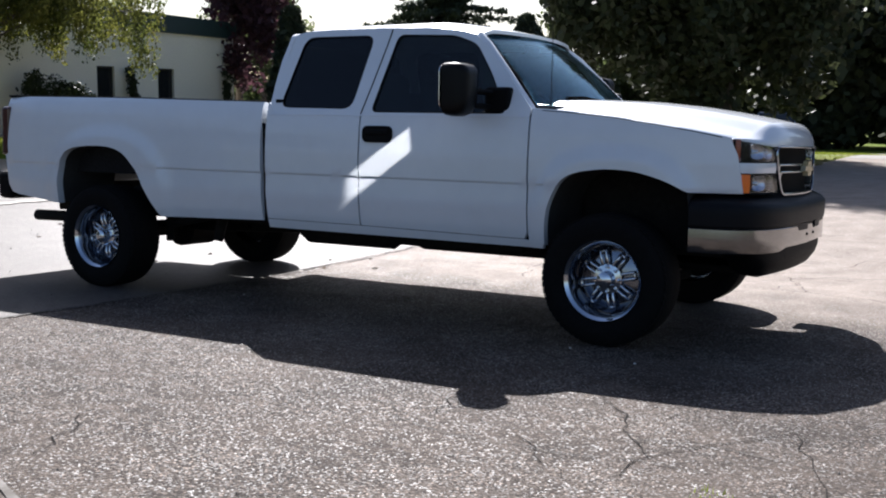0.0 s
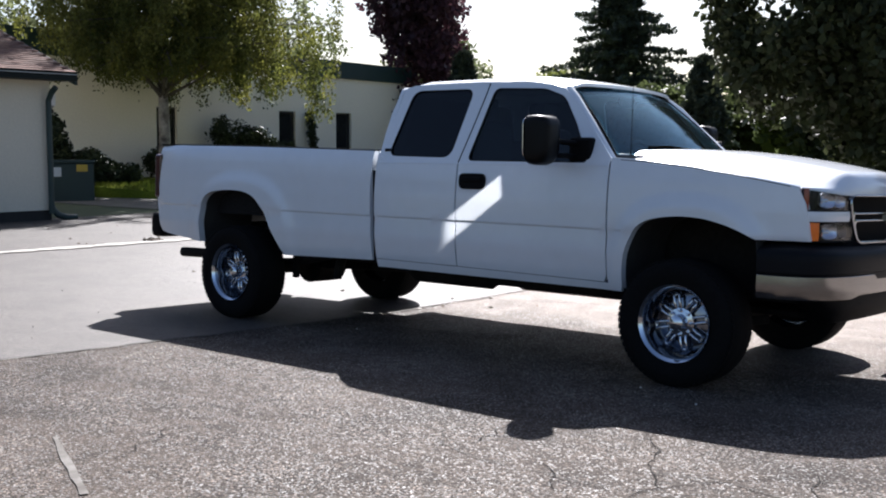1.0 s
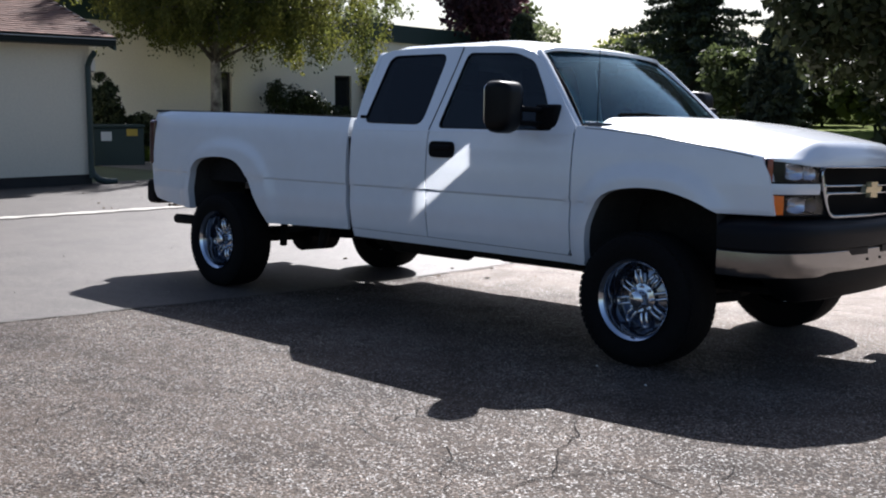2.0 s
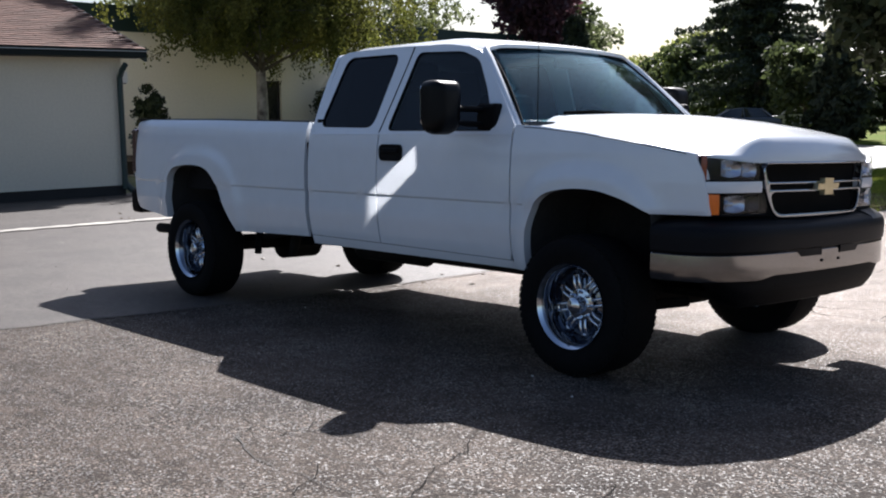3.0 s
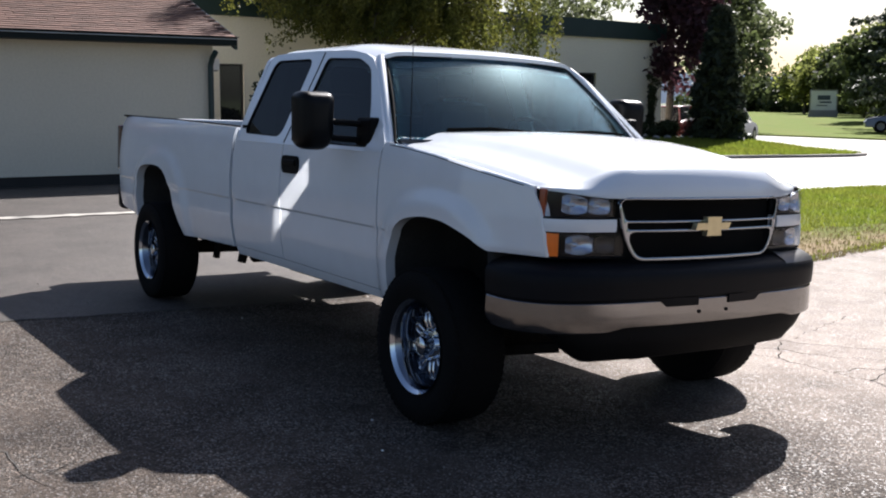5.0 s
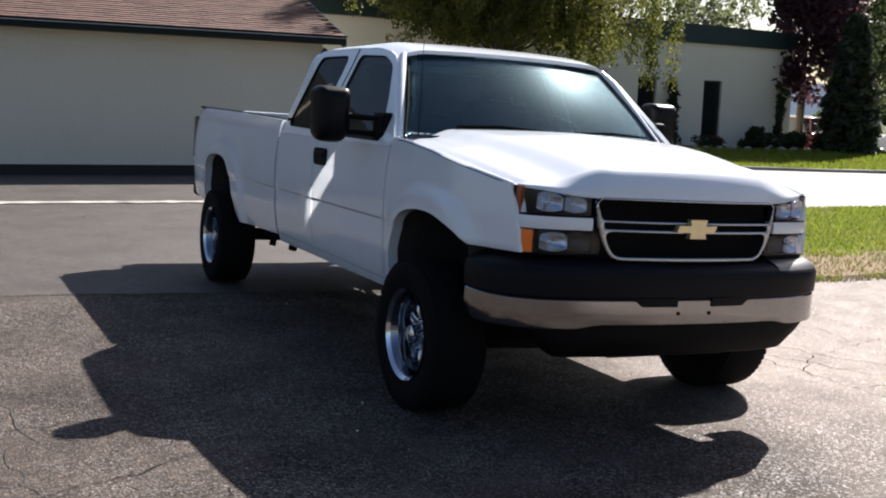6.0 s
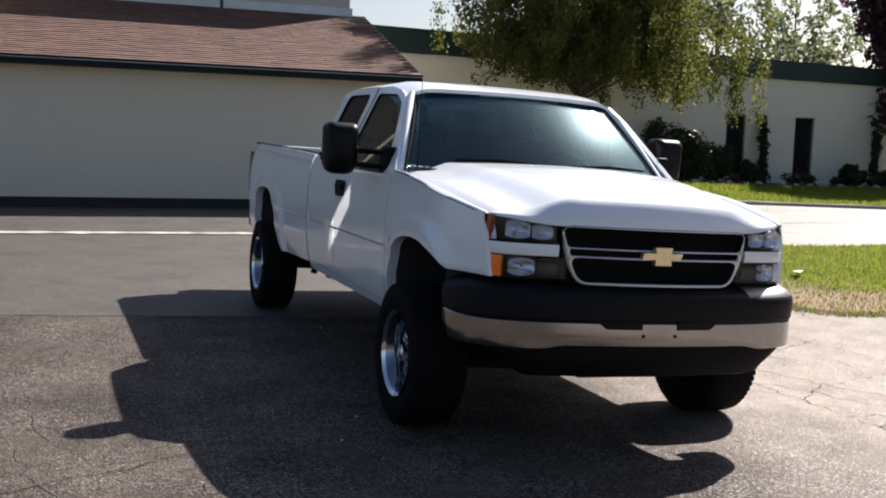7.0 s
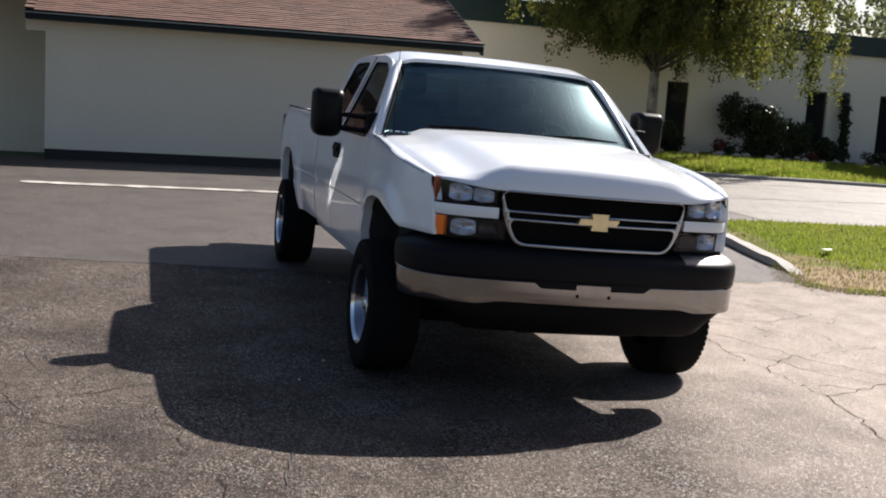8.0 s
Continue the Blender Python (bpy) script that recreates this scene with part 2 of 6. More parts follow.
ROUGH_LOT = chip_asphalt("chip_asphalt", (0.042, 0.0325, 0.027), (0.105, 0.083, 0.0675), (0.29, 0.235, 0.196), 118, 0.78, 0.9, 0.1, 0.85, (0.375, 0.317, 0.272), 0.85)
SMOOTH_LOT = chip_asphalt("worn_asphalt", (0.065, 0.0545, 0.0465), (0.092, 0.0775, 0.0675), (0.135, 0.115, 0.1), 120, 0.58, 0.4, 0.32, 0.6)
ROAD = chip_asphalt("sun_bleached_asphalt", (0.2, 0.182, 0.16), (0.245, 0.226, 0.2), (0.28, 0.26, 0.233), 60, 0.62, 0.2, 0.28)
FAR_GROUND = material("far_ground", (0.06, 0.09, 0.035), 0.95, vary=0.9, scale=0.03, second=(0.11, 0.115, 0.06), fine=0.3, fine_scale=0.5)
CONCRETE = material("concrete", (0.33, 0.31, 0.285), 0.85, vary=0.6, scale=1.2, second=(0.22, 0.207, 0.19), fine=0.12, fine_scale=40, bump=0.3)
WHITE_LINE = material("worn_concrete_strip", (0.5, 0.47, 0.415), 0.85, vary=0.9, scale=2.5, second=(0.2, 0.19, 0.175), fine=0.15, fine_scale=30, bump=0.2)
OPEN_CRACK = material("open_crack", (0.012, 0.011, 0.01), 0.95, vary=0.6, scale=9, second=(0.03, 0.028, 0.025), spec=0.1)
PEBBLE = material("pale_pebbles", (0.3, 0.28, 0.25), 0.8, vary=0.8, scale=9, second=(0.12, 0.11, 0.1), island=0.5)
DRY_LEAF = leaf_material("dry_leaves", (0.12, 0.075, 0.04), (0.06, 0.045, 0.03), 0.3)
FADED_PAINT = material("faded_paint", (0.17, 0.157, 0.14), 0.85, vary=1.0, scale=6, second=(0.075, 0.063, 0.051), fine=0.25, fine_scale=40)
CRACK = material("crack_fill", (0.032, 0.03, 0.028), 0.95, vary=1.0, scale=5, second=(0.1, 0.094, 0.086))
LAWN = material("lawn_soil", (0.1, 0.15, 0.016), 0.95, vary=1.0, scale=0.35, second=(0.135, 0.15, 0.03), fine=0.3, fine_scale=25, bump=0.6, bump_scale=40, spec=0.08)
def patchy_lawn(name, green, straw, edge_x, edge_y):
    """Lawn soil that has dried to straw in an uneven patch at one corner."""
    m = material(name, green, 0.95, vary=1.0, scale=0.35, second=(0.135, 0.15, 0.03), fine=0.3, fine_scale=25, bump=0.6, bump_scale=40, spec=0.08)
    t = m.node_tree
    b = t.nodes["Principled BSDF"]
    co, xyz, no, add, fx, fy, both, mix = (t.nodes.new("ShaderNode" + n) for n in ("TexCoord", "SeparateXYZ", "TexNoise", "Math", "MapRange", "MapRange", "Math", "Mix"))
    t.links.new(co.outputs["Object"], xyz.inputs["Vector"])
    t.links.new(co.outputs["Object"], no.inputs["Vector"])
    no.inputs["Scale"].default_value, no.inputs["Detail"].default_value = 1.6, 6
    for node, key, (a, z) in ((fx, "X", edge_x), (fy, "Y", edge_y)):
        node.inputs["From Min"].default_value, node.inputs["From Max"].default_value = a, z
        t.links.new(xyz.outputs[key], node.inputs["Value"])
    add.operation, both.operation = "ADD", "MULTIPLY_ADD"
    t.links.new(fx.outputs["Result"], add.inputs[0])
    t.links.new(fy.outputs["Result"], add.inputs[1])
    t.links.new(add.outputs["Value"], both.inputs[0])
    both.inputs[1].default_value = 0.5
    t.links.new(no.outputs["Fac"], both.inputs[2])
    sharp = t.nodes.new("ShaderNodeMapRange")
    sharp.inputs["From Min"].default_value, sharp.inputs["From Max"].default_value = 0.95, 1.2
    t.links.new(both.outputs["Value"], sharp.inputs["Value"])
    mix.data_type = "RGBA"
    t.links.new(b.inputs["Base Color"].links[0].from_socket, mix.inputs["A"])
    mix.inputs["B"].default_value = (*straw, 1)
    t.links.new(sharp.outputs["Result"], mix.inputs["Factor"])
    t.links.new(mix.outputs["Result"], b.inputs["Base Color"])
    return m


ISLAND_LAWN = patchy_lawn("island_lawn_soil", (0.1, 0.13, 0.02), (0.25, 0.19, 0.115), (-1.2, 0.9), (8.0, 4.6))
GRASS = leaf_material("grass_blades", (0.19, 0.25, 0.03), (0.25, 0.25, 0.05), 0.5, 0.3)
DRY_GRASS = leaf_material("dry_grass_blades", (0.24, 0.19, 0.1), (0.15, 0.14, 0.05), 0.35, 0.3)
DRY_SOIL = material("dry_soil", (0.2, 0.172, 0.138), 0.95, vary=0.9, scale=3, second=(0.14, 0.122, 0.1), fine=0.3, fine_scale=30, bump=0.6, bump_scale=40, spec=0.1)
BED_SOIL = material("planting_bed_soil", (0.06, 0.045, 0.032), 0.95, vary=0.8, scale=2, fine=0.3, fine_scale=20, bump=0.8, bump_scale=25)
STUCCO = material("cream_stucco", (0.68, 0.63, 0.515), 0.9, vary=0.35, scale=0.7, second=(0.59, 0.54, 0.435), fine=0.05, fine_scale=25, bump=0.35, bump_scale=60)
STUCCO_PALE = material("pale_stucco", (0.87, 0.82, 0.7), 0.9, vary=0.3, scale=0.6, second=(0.78, 0.72, 0.6), fine=0.05, fine_scale=20, bump=0.35, bump_scale=60)
STUCCO_GREY = material("grey_stucco", (0.5, 0.48, 0.43), 0.9, vary=0.3, scale=0.8, fine=0.05, fine_scale=20, bump=0.35)
# plinth darkened, with the shade at the wall foot put into its colour
PLINTH = material("shaded_plinth", (0.028, 0.027, 0.026), 0.9, vary=0.5, scale=3, fine=0.1, bump=0.3)
GREEN_TRIM = material("dark_green_trim", (0.014, 0.036, 0.034), 0.5, vary=0.5, scale=1.5, second=(0.03, 0.05, 0.046), fine=0.08)
DARK_TRIM = material("dark_eave_trim", (0.007, 0.012, 0.012), 0.6, vary=0.5, scale=1.5, second=(0.014, 0.02, 0.02), fine=0.08, spec=0.2)
FLASHING = material("pale_flashing", (0.6, 0.62, 0.64), 0.4, 0.3, vary=0.4, scale=3)
SHINGLE = material("brown_shingle", (0.14, 0.074, 0.054), 0.92, vary=0.6, scale=2.5, second=(0.092, 0.05, 0.04), fine=0.25, fine_scale=140, bump=0.5, bump_scale=200, per_object=0.24)
SHINGLE_FIELD = material("brown_shingle_field", (0.14, 0.074, 0.054), 0.92, vary=0.6, scale=2.5, second=(0.092, 0.05, 0.04), fine=0.25, fine_scale=140, bump=0.5, bump_scale=200, island=0.24)
ROOF_DECK = material("roof_deck", (0.06, 0.035, 0.03), 0.9, vary=0.4)
DARK_GLASS = material("dark_window_glass", (0.02, 0.022, 0.024), 0.05, spec=0.8, vary=0.4, scale=2)
DARK_FRAME = material("dark_window_frame", (0.03, 0.028, 0.026), 0.5, vary=0.3)
BARK = material("grey_bark", (0.09, 0.075, 0.06), 0.95, vary=0.8, scale=4, fine=0.3, fine_scale=20, bump=0.8, bump_scale=18)
BIRCH_BARK = material("birch_bark", (0.33, 0.31, 0.275), 0.85, vary=1.0, scale=5, second=(0.06, 0.05, 0.045), fine=0.2, bump=0.4)
BIRCH_LEAF = leaf_material("birch_leaves", (0.068, 0.086, 0.022), (0.19, 0.18, 0.036), 0.56)
PLUM_LEAF = leaf_material("plum_leaves", (0.085, 0.038, 0.048), (0.06, 0.034, 0.042), 0.45)
CONIFER_LEAF = leaf_material("conifer_needles", (0.04, 0.052, 0.034), (0.052, 0.066, 0.038), 0.2)
DARK_LEAF = leaf_material("dark_leaves", (0.058, 0.074, 0.03), (0.085, 0.105, 0.038), 0.5)
# leaves darkened, the shade inside the dense crowns put into the colour
SHADE_LEAF = leaf_material("shade_leaves", (0.046, 0.054, 0.026), (0.06, 0.072, 0.03), 0.22)
LIGHT_LEAF = leaf_material("light_leaves", (0.17, 0.19, 0.1), (0.13, 0.15, 0.075), 0.55)
OLIVE_LEAF = leaf_material("olive_leaves", (0.2, 0.22, 0.06), (0.15, 0.17, 0.05), 0.65)
SHRUB_LEAF = leaf_material("shrub_leaves", (0.032, 0.045, 0.02), (0.05, 0.06, 0.025), 0.2)
FLOWER = leaf_material("flower_heads", (0.16, 0.03, 0.035), (0.07, 0.06, 0.03), 0.3, 0.5)
# silver darkened, with the parked sedan's shade put into the paint
SHADED_SILVER = material("shaded_silver_paint", (0.13, 0.145, 0.185), 0.3, 0.4, coat=0.6, vary=0.15)
PALE_PAINT = material("pale_car_paint", (0.68, 0.68, 0.68), 0.3, coat=0.6, vary=0.15)
DARK_RED_PAINT = material("dark_red_car_paint", (0.16, 0.02, 0.02), 0.3, coat=0.6, vary=0.2)
SIGN_WHITE = material("sign_panel", (0.75, 0.75, 0.72), 0.6, vary=0.3, scale=2)
SIGN_INK = material("sign_ink", (0.05, 0.07, 0.09), 0.6)
LABEL_YELLOW = material("label_yellow", (0.55, 0.38, 0.05), 0.6, vary=0.4)
# the birch's shade is put into this dark green
UTILITY_GREEN = material("shaded_utility_green", (0.025, 0.045, 0.038), 0.6, vary=0.4)
# the haze of distance is put into this blue
HILL = material("far_hills", (0.16, 0.22, 0.3), 1.0, vary=0.5, scale=0.002, second=(0.2, 0.26, 0.33))


# ---- building blocks ----
def mesh_data(name, verts, faces, mat, smooth=False):
    me = bpy.data.meshes.new(name)
    me.from_pydata([tuple(v) for v in verts], [], faces)
    me.materials.append(mat)
    if smooth:
        me.shade_smooth()
    return me


def solid(name, verts, faces, mat, parent=None, label="", smooth=False, angle=None):
    """One mesh object from points and faces, under a thing if one is given."""
    me = mesh_data(name, verts, faces, mat, smooth or angle is not None)
    bm = bmesh.new()
    bm.from_mesh(me)
    bmesh.ops.recalc_face_normals(bm, faces=bm.faces)
    if angle is not None:
        for e in bm.edges:
            e.smooth = len(e.link_faces) < 2 or e.calc_face_angle(0) < radians(angle)
    bm.to_mesh(me)
    bm.free()
    ob = new(name, me)
    if parent is not None:
        ob.parent = parent
    return tagged(ob, label)


def part(name, bm, mat, parent, label="", angle=None):
    """Links a bmesh as one mesh object under a thing or a part."""
    me = bpy.data.meshes.new(name)
    bmesh.ops.recalc_face_normals(bm, faces=bm.faces)
    if angle is not None:
        for f in bm.faces:
            f.smooth = True
        for e in bm.edges:
            e.smooth = len(e.link_faces) < 2 or e.calc_face_angle(0) < radians(angle)
    bm.to_mesh(me)
    bm.free()
    me.materials.append(mat)
    ob = new(name, me)
    if parent is not None:
        ob.parent = parent
    return tagged(ob, label)


def base(name, m=None):
    """An Empty at the foot of a thing."""
    ob = new(name)
    ob.empty_display_size = 0.2
    if m is not None:
        ob.matrix_world = m
    return ob


def block(lo, hi, bevel=0.0, bm=None, segments=2):
    """A box from corner to corner, with rounded edges."""
    bm = bm or bmesh.new()
    lo, hi = Vector(lo), Vector(hi)
    made = bmesh.ops.create_cube(bm, size=1, matrix=Matrix.Translation((lo + hi) / 2) @ Matrix.Diagonal((*(hi - lo), 1)))
    if bevel:
        edges = list({e for v in made["verts"] for e in v.link_edges})
        bmesh.ops.bevel(bm, geom=edges, offset=bevel, segments=segments, affect="EDGES", profile=0.5)
    return bm


def rod(points, radii, sides=12, bm=None, squash=1.0):
    """A round bar along points, with a radius at each."""
    bm = bm or bmesh.new()
    pts = [Vector(p) for p in points]
    if not hasattr(radii, "__len__"):
        radii = [radii] * len(pts)
    rings, side = [], None
    for i, p in enumerate(pts):
        d = (pts[min(i + 1, len(pts) - 1)] - pts[max(i - 1, 0)]).normalized()
        ref = side if side is not None else (Vector((0, 0, 1)) if abs(d.z) < 0.9 else Vector((1, 0, 0)))
        side = (ref - d * ref.dot(d)).normalized()
        up = d.cross(side)
        rings.append([bm.verts.new(p + radii[i] * (side * math.cos(a) + up * math.sin(a) * squash)) for a in np.linspace(0, 2 * math.pi, sides, False)])
    for a, b in zip(rings, rings[1:]):
        for k in range(sides):
            bm.faces.new((a[k], a[(k + 1) % sides], b[(k + 1) % sides], b[k]))
    bm.faces.new(rings[0])
    bm.faces.new(rings[-1][::-1])
    return bm


def turned(profile, axis_at, sides=48, bm=None, turn=None):
    """A turned shape about the y axis: profile rows are (radius, y)."""
    bm = bm or bmesh.new()
    c = Vector(axis_at)
    rings = []
    for r, y in profile:
        rings.append([bm.verts.new(c + Vector((r * math.cos(a), y, r * math.sin(a)))) for a in np.linspace(0, 2 * math.pi, sides, False)])
    for a, b in zip(rings, rings[1:]):
        for k in range(sides):
            bm.faces.new((a[k], a[(k + 1) % sides], b[(k + 1) % sides], b[k]))
    return bm


def grid_faces(nu, nv, closed=False):
    out = []
    for i in range(nu - 1):
        for j in range(nv if closed else nv - 1):
            out.append((i * nv + j, (i + 1) * nv + j, (i + 1) * nv + (j + 1) % nv, i * nv + (j + 1) % nv))
    return out


def skin(rows, depth):
    """A sheet of points (rows of equal length) given thickness by pushing a copy along depth."""
    nu, nv = len(rows), len(rows[0])
    pts = [Vector(p) for row in rows for p in row]
    n = nu * nv
    verts = pts + [p + Vector(depth) for p in pts]
    faces = grid_faces(nu, nv)
    faces += [tuple(n + k for k in f[::-1]) for f in faces]
    edge = [i * nv for i in range(nu)] + [(nu - 1) * nv + j for j in range(1, nv)] + [i * nv + nv - 1 for i in range(nu - 2, -1, -1)] + [j for j in range(nv - 2, 0, -1)]
    for a, b in zip(edge, edge[1:] + edge[:1]):
        faces.append((a, b, n + b, n + a))
    return verts, faces


def rounded(points, r, steps=4):
    """A closed 2D outline with its corners rounded."""
    out, n = [], len(points)
    for i in range(n):
        a, b, c = (np.array(points[k % n], float) for k in (i - 1, i, i + 1))
        q = min(r, 0.45 * np.linalg.norm(a - b), 0.45 * np.linalg.norm(c - b))
        p0, p1 = b + (a - b) / np.linalg.norm(a - b) * q, b + (c - b) / np.linalg.norm(c - b) * q
        for s in np.linspace(0, 1, steps + 1):
            out.append(tuple((1 - s) ** 2 * p0 + 2 * s * (1 - s) * b + s * s * p1))
    return out


def plate(outer, holes, place, depth):
    """A flat plate with holes: 2D outlines, put into space by place(u, v), thick by depth."""
    bm = bmesh.new()
    edges = []
    for loop in (outer, *holes):
        vs = [bm.verts.new(place(u, v)) for u, v in loop]
        edges += [bm.edges.new((a, b)) for a, b in zip(vs, vs[1:] + vs[:1])]
    bmesh.ops.triangle_fill(bm, edges=edges, use_beauty=True)
    made = bmesh.ops.extrude_face_region(bm, geom=list(bm.faces))
    bmesh.ops.translate(bm, vec=depth, verts=[g for g in made["geom"] if isinstance(g, bmesh.types.BMVert)])
    return bm


def sweep(path, section, closed_ends=True):
    """A profile of (outward, z) carried along a plan curve of (x, y); outward is to the right of the way."""
    pts = [np.array(p, float) for p in path]
    verts, m = [], len(section(0) if callable(section) else section)
    for i, p in enumerate(pts):
        d = pts[min(i + 1, len(pts) - 1)] - pts[max(i - 1, 0)]
        d = d / np.linalg.norm(d)
        nrm = np.array((d[1], -d[0]))
        for o, z in section if not callable(section) else section(i):
            verts.append((*(p + nrm * o), z))
    faces = grid_faces(len(pts), m, True)
    if closed_ends:
        faces += [tuple(range(m)), tuple(range(len(verts) - 1, len(verts) - 1 - m, -1))]
    return verts, faces


def smooth(a, b, x):
    k = min(1.0, max(0.0, (x - a) / (b - a)))
    return k * k * (3 - 2 * k)


def gz(x, y):
    """Height of the ground: the lot falls gently away behind the truck and levels out towards the buildings."""
    v = min(2.0, max(-9.0, y))
    near = -0.021 * v + 0.014 * math.sqrt(v * v + 0.15) + 0.0143 * (min(max(y, 2), 5) - 2)
    level = 0.15 - 0.1 * smooth(11, 21, y) - 0.08 * smooth(24, 34, y)
    k = max(smooth(0, -5, x), smooth(4, 10, y))
    z = near * (1 - k) + level * k
    return z - 0.03 * max(0.0, min(y, 75) - 26) * smooth(-20, -4, x)


# ---- ground, lot, drive, street, lawns ----
def steps(lo, hi, near_lo, near_hi, fine, grow=1.35):
    xs = list(np.arange(near_lo, near_hi + 1e-6, fine))
    s, x = fine, near_hi
    while x < hi:
        s *= grow
        x = min(hi, x + s)
        xs.append(x)
    s, x = fine, near_lo
    while x > lo:
        s *= grow
        x = max(lo, x - s)
        xs.insert(0, x)
    return xs


def draped(name, xs, ys, lift, mat, keep=None, kind="structure", label="", category=""):
    """A sheet laid on the ground over a grid of xs and ys; keep(x, y) moves or drops points."""
    verts = [(x, y, gz(x, y) + lift) for x in xs for y in ys]
    me = mesh_data(name, verts, grid_faces(len(xs), len(ys)), mat, True)
    return tagged(new(name, me), label, category, "", kind)


def outline_sheet(name, outline, lift, mat, cell=0.6, thick=0.0, label="", category="", kind="structure", rise=None):
    """A sheet with any outline, cut into cells so that it follows the ground, with a skirt down its edge."""
    bm = bmesh.new()
    vs = [bm.verts.new((x, y, 0)) for x, y in outline]
    bm.faces.new(vs)
    xs, ys = [p[0] for p in outline], [p[1] for p in outline]
    for axis, lo, hi in ((0, min(xs), max(xs)), (1, min(ys), max(ys))):
        k = lo + cell
        while k < hi:
            co, no = [0, 0, 0], [0, 0, 0]
            co[axis], no[axis] = k, 1
            bmesh.ops.bisect_plane(bm, geom=list(bm.verts) + list(bm.edges) + list(bm.faces), plane_co=co, plane_no=no)
            k += cell
    if thick:
        edge = [e for e in bm.edges if len(e.link_faces) == 1]
        low = bmesh.ops.extrude_edge_only(bm, edges=edge)
        skirt = {g for g in low["geom"] if isinstance(g, bmesh.types.BMVert)}
    else:
        skirt = set()
    for v in bm.verts:
        top = gz(v.co.x, v.co.y) + lift + (rise(v.co.x, v.co.y) if rise else 0)
        v.co.z = gz(v.co.x, v.co.y) - 0.05 if v in skirt else top
    bmesh.ops.recalc_face_normals(bm, faces=bm.faces)
    ob = part(name, bm, mat, None, label, 40)
    return tagged(ob, label, category, "", kind)


gx = steps(-1600, 1600, -30, 24, 1.0)
gy = steps(-1600, 1600, -16, 60, 1.0)
draped("ground", gx, gy, 0.0, FAR_GROUND, label="flat ground of grass and asphalt reaching the horizon", category="ground")
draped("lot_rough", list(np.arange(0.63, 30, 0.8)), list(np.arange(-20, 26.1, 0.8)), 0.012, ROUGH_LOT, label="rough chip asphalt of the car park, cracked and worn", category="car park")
draped("lot_smooth", list(np.arange(-10.6, 0.7, 0.56)), list(np.arange(-20, 26.1, 0.8)), 0.008, SMOOTH_LOT, label="smoother worn asphalt of the car park beside the building", category="car park")
draped("drive", list(np.linspace(-24, -3.2, 40)), list(np.arange(6.5, 27, 0.7)), 0.014, ROAD, label="sun-bleached asphalt drive between lawn and building", category="drive")
draped("street", list(np.arange(-150, 150, 3.0)), list(np.arange(23.5, 40, 1.5)), 0.02, ROAD, label="wide sun-bleached street beyond the lot", category="road")


def ribbon(name, points, width, lift, mat, wander=0.0, seed=0, category="", label="", kind="structure", step=0.12, even=0.0):
    """A strip along a line on the ground, with an uneven course and width."""
    rnd = random.Random(seed)
    pts = []
    for a, b in zip(points, points[1:]):
        n = max(1, int(math.dist(a, b) / step))
        pts += [(a[0] + (b[0] - a[0]) * k / n, a[1] + (b[1] - a[1]) * k / n) for k in range(n)]
    pts.append(points[-1])
    pts = [(x + rnd.uniform(-wander, wander), y + rnd.uniform(-wander, wander)) for x, y in pts]
    rows = []
    for i, p in enumerate(pts):
        q, r = pts[max(0, i - 1)], pts[min(len(pts) - 1, i + 1)]
        d = Vector((r[0] - q[0], r[1] - q[1])).normalized()
        w = width * (rnd.uniform(0.45, 1.2) if wander else 1) / 2
        if even:
            w = width / 2 * (1 + even * noise.noise(Vector((p[0] * 1.3, p[1] * 1.3, seed))) + 0.3 * even * noise.noise(Vector((p[0] * 6, p[1] * 6, seed))))
        rows.append([(p[0] + s * d.y * w, p[1] - s * d.x * w, gz(*p) + lift) for s in (-1, 1)])
    verts = [v for row in rows for v in row]
    return tagged(new(name, mesh_data(name, verts, grid_faces(len(rows), 2), mat)), label, category, "", kind)


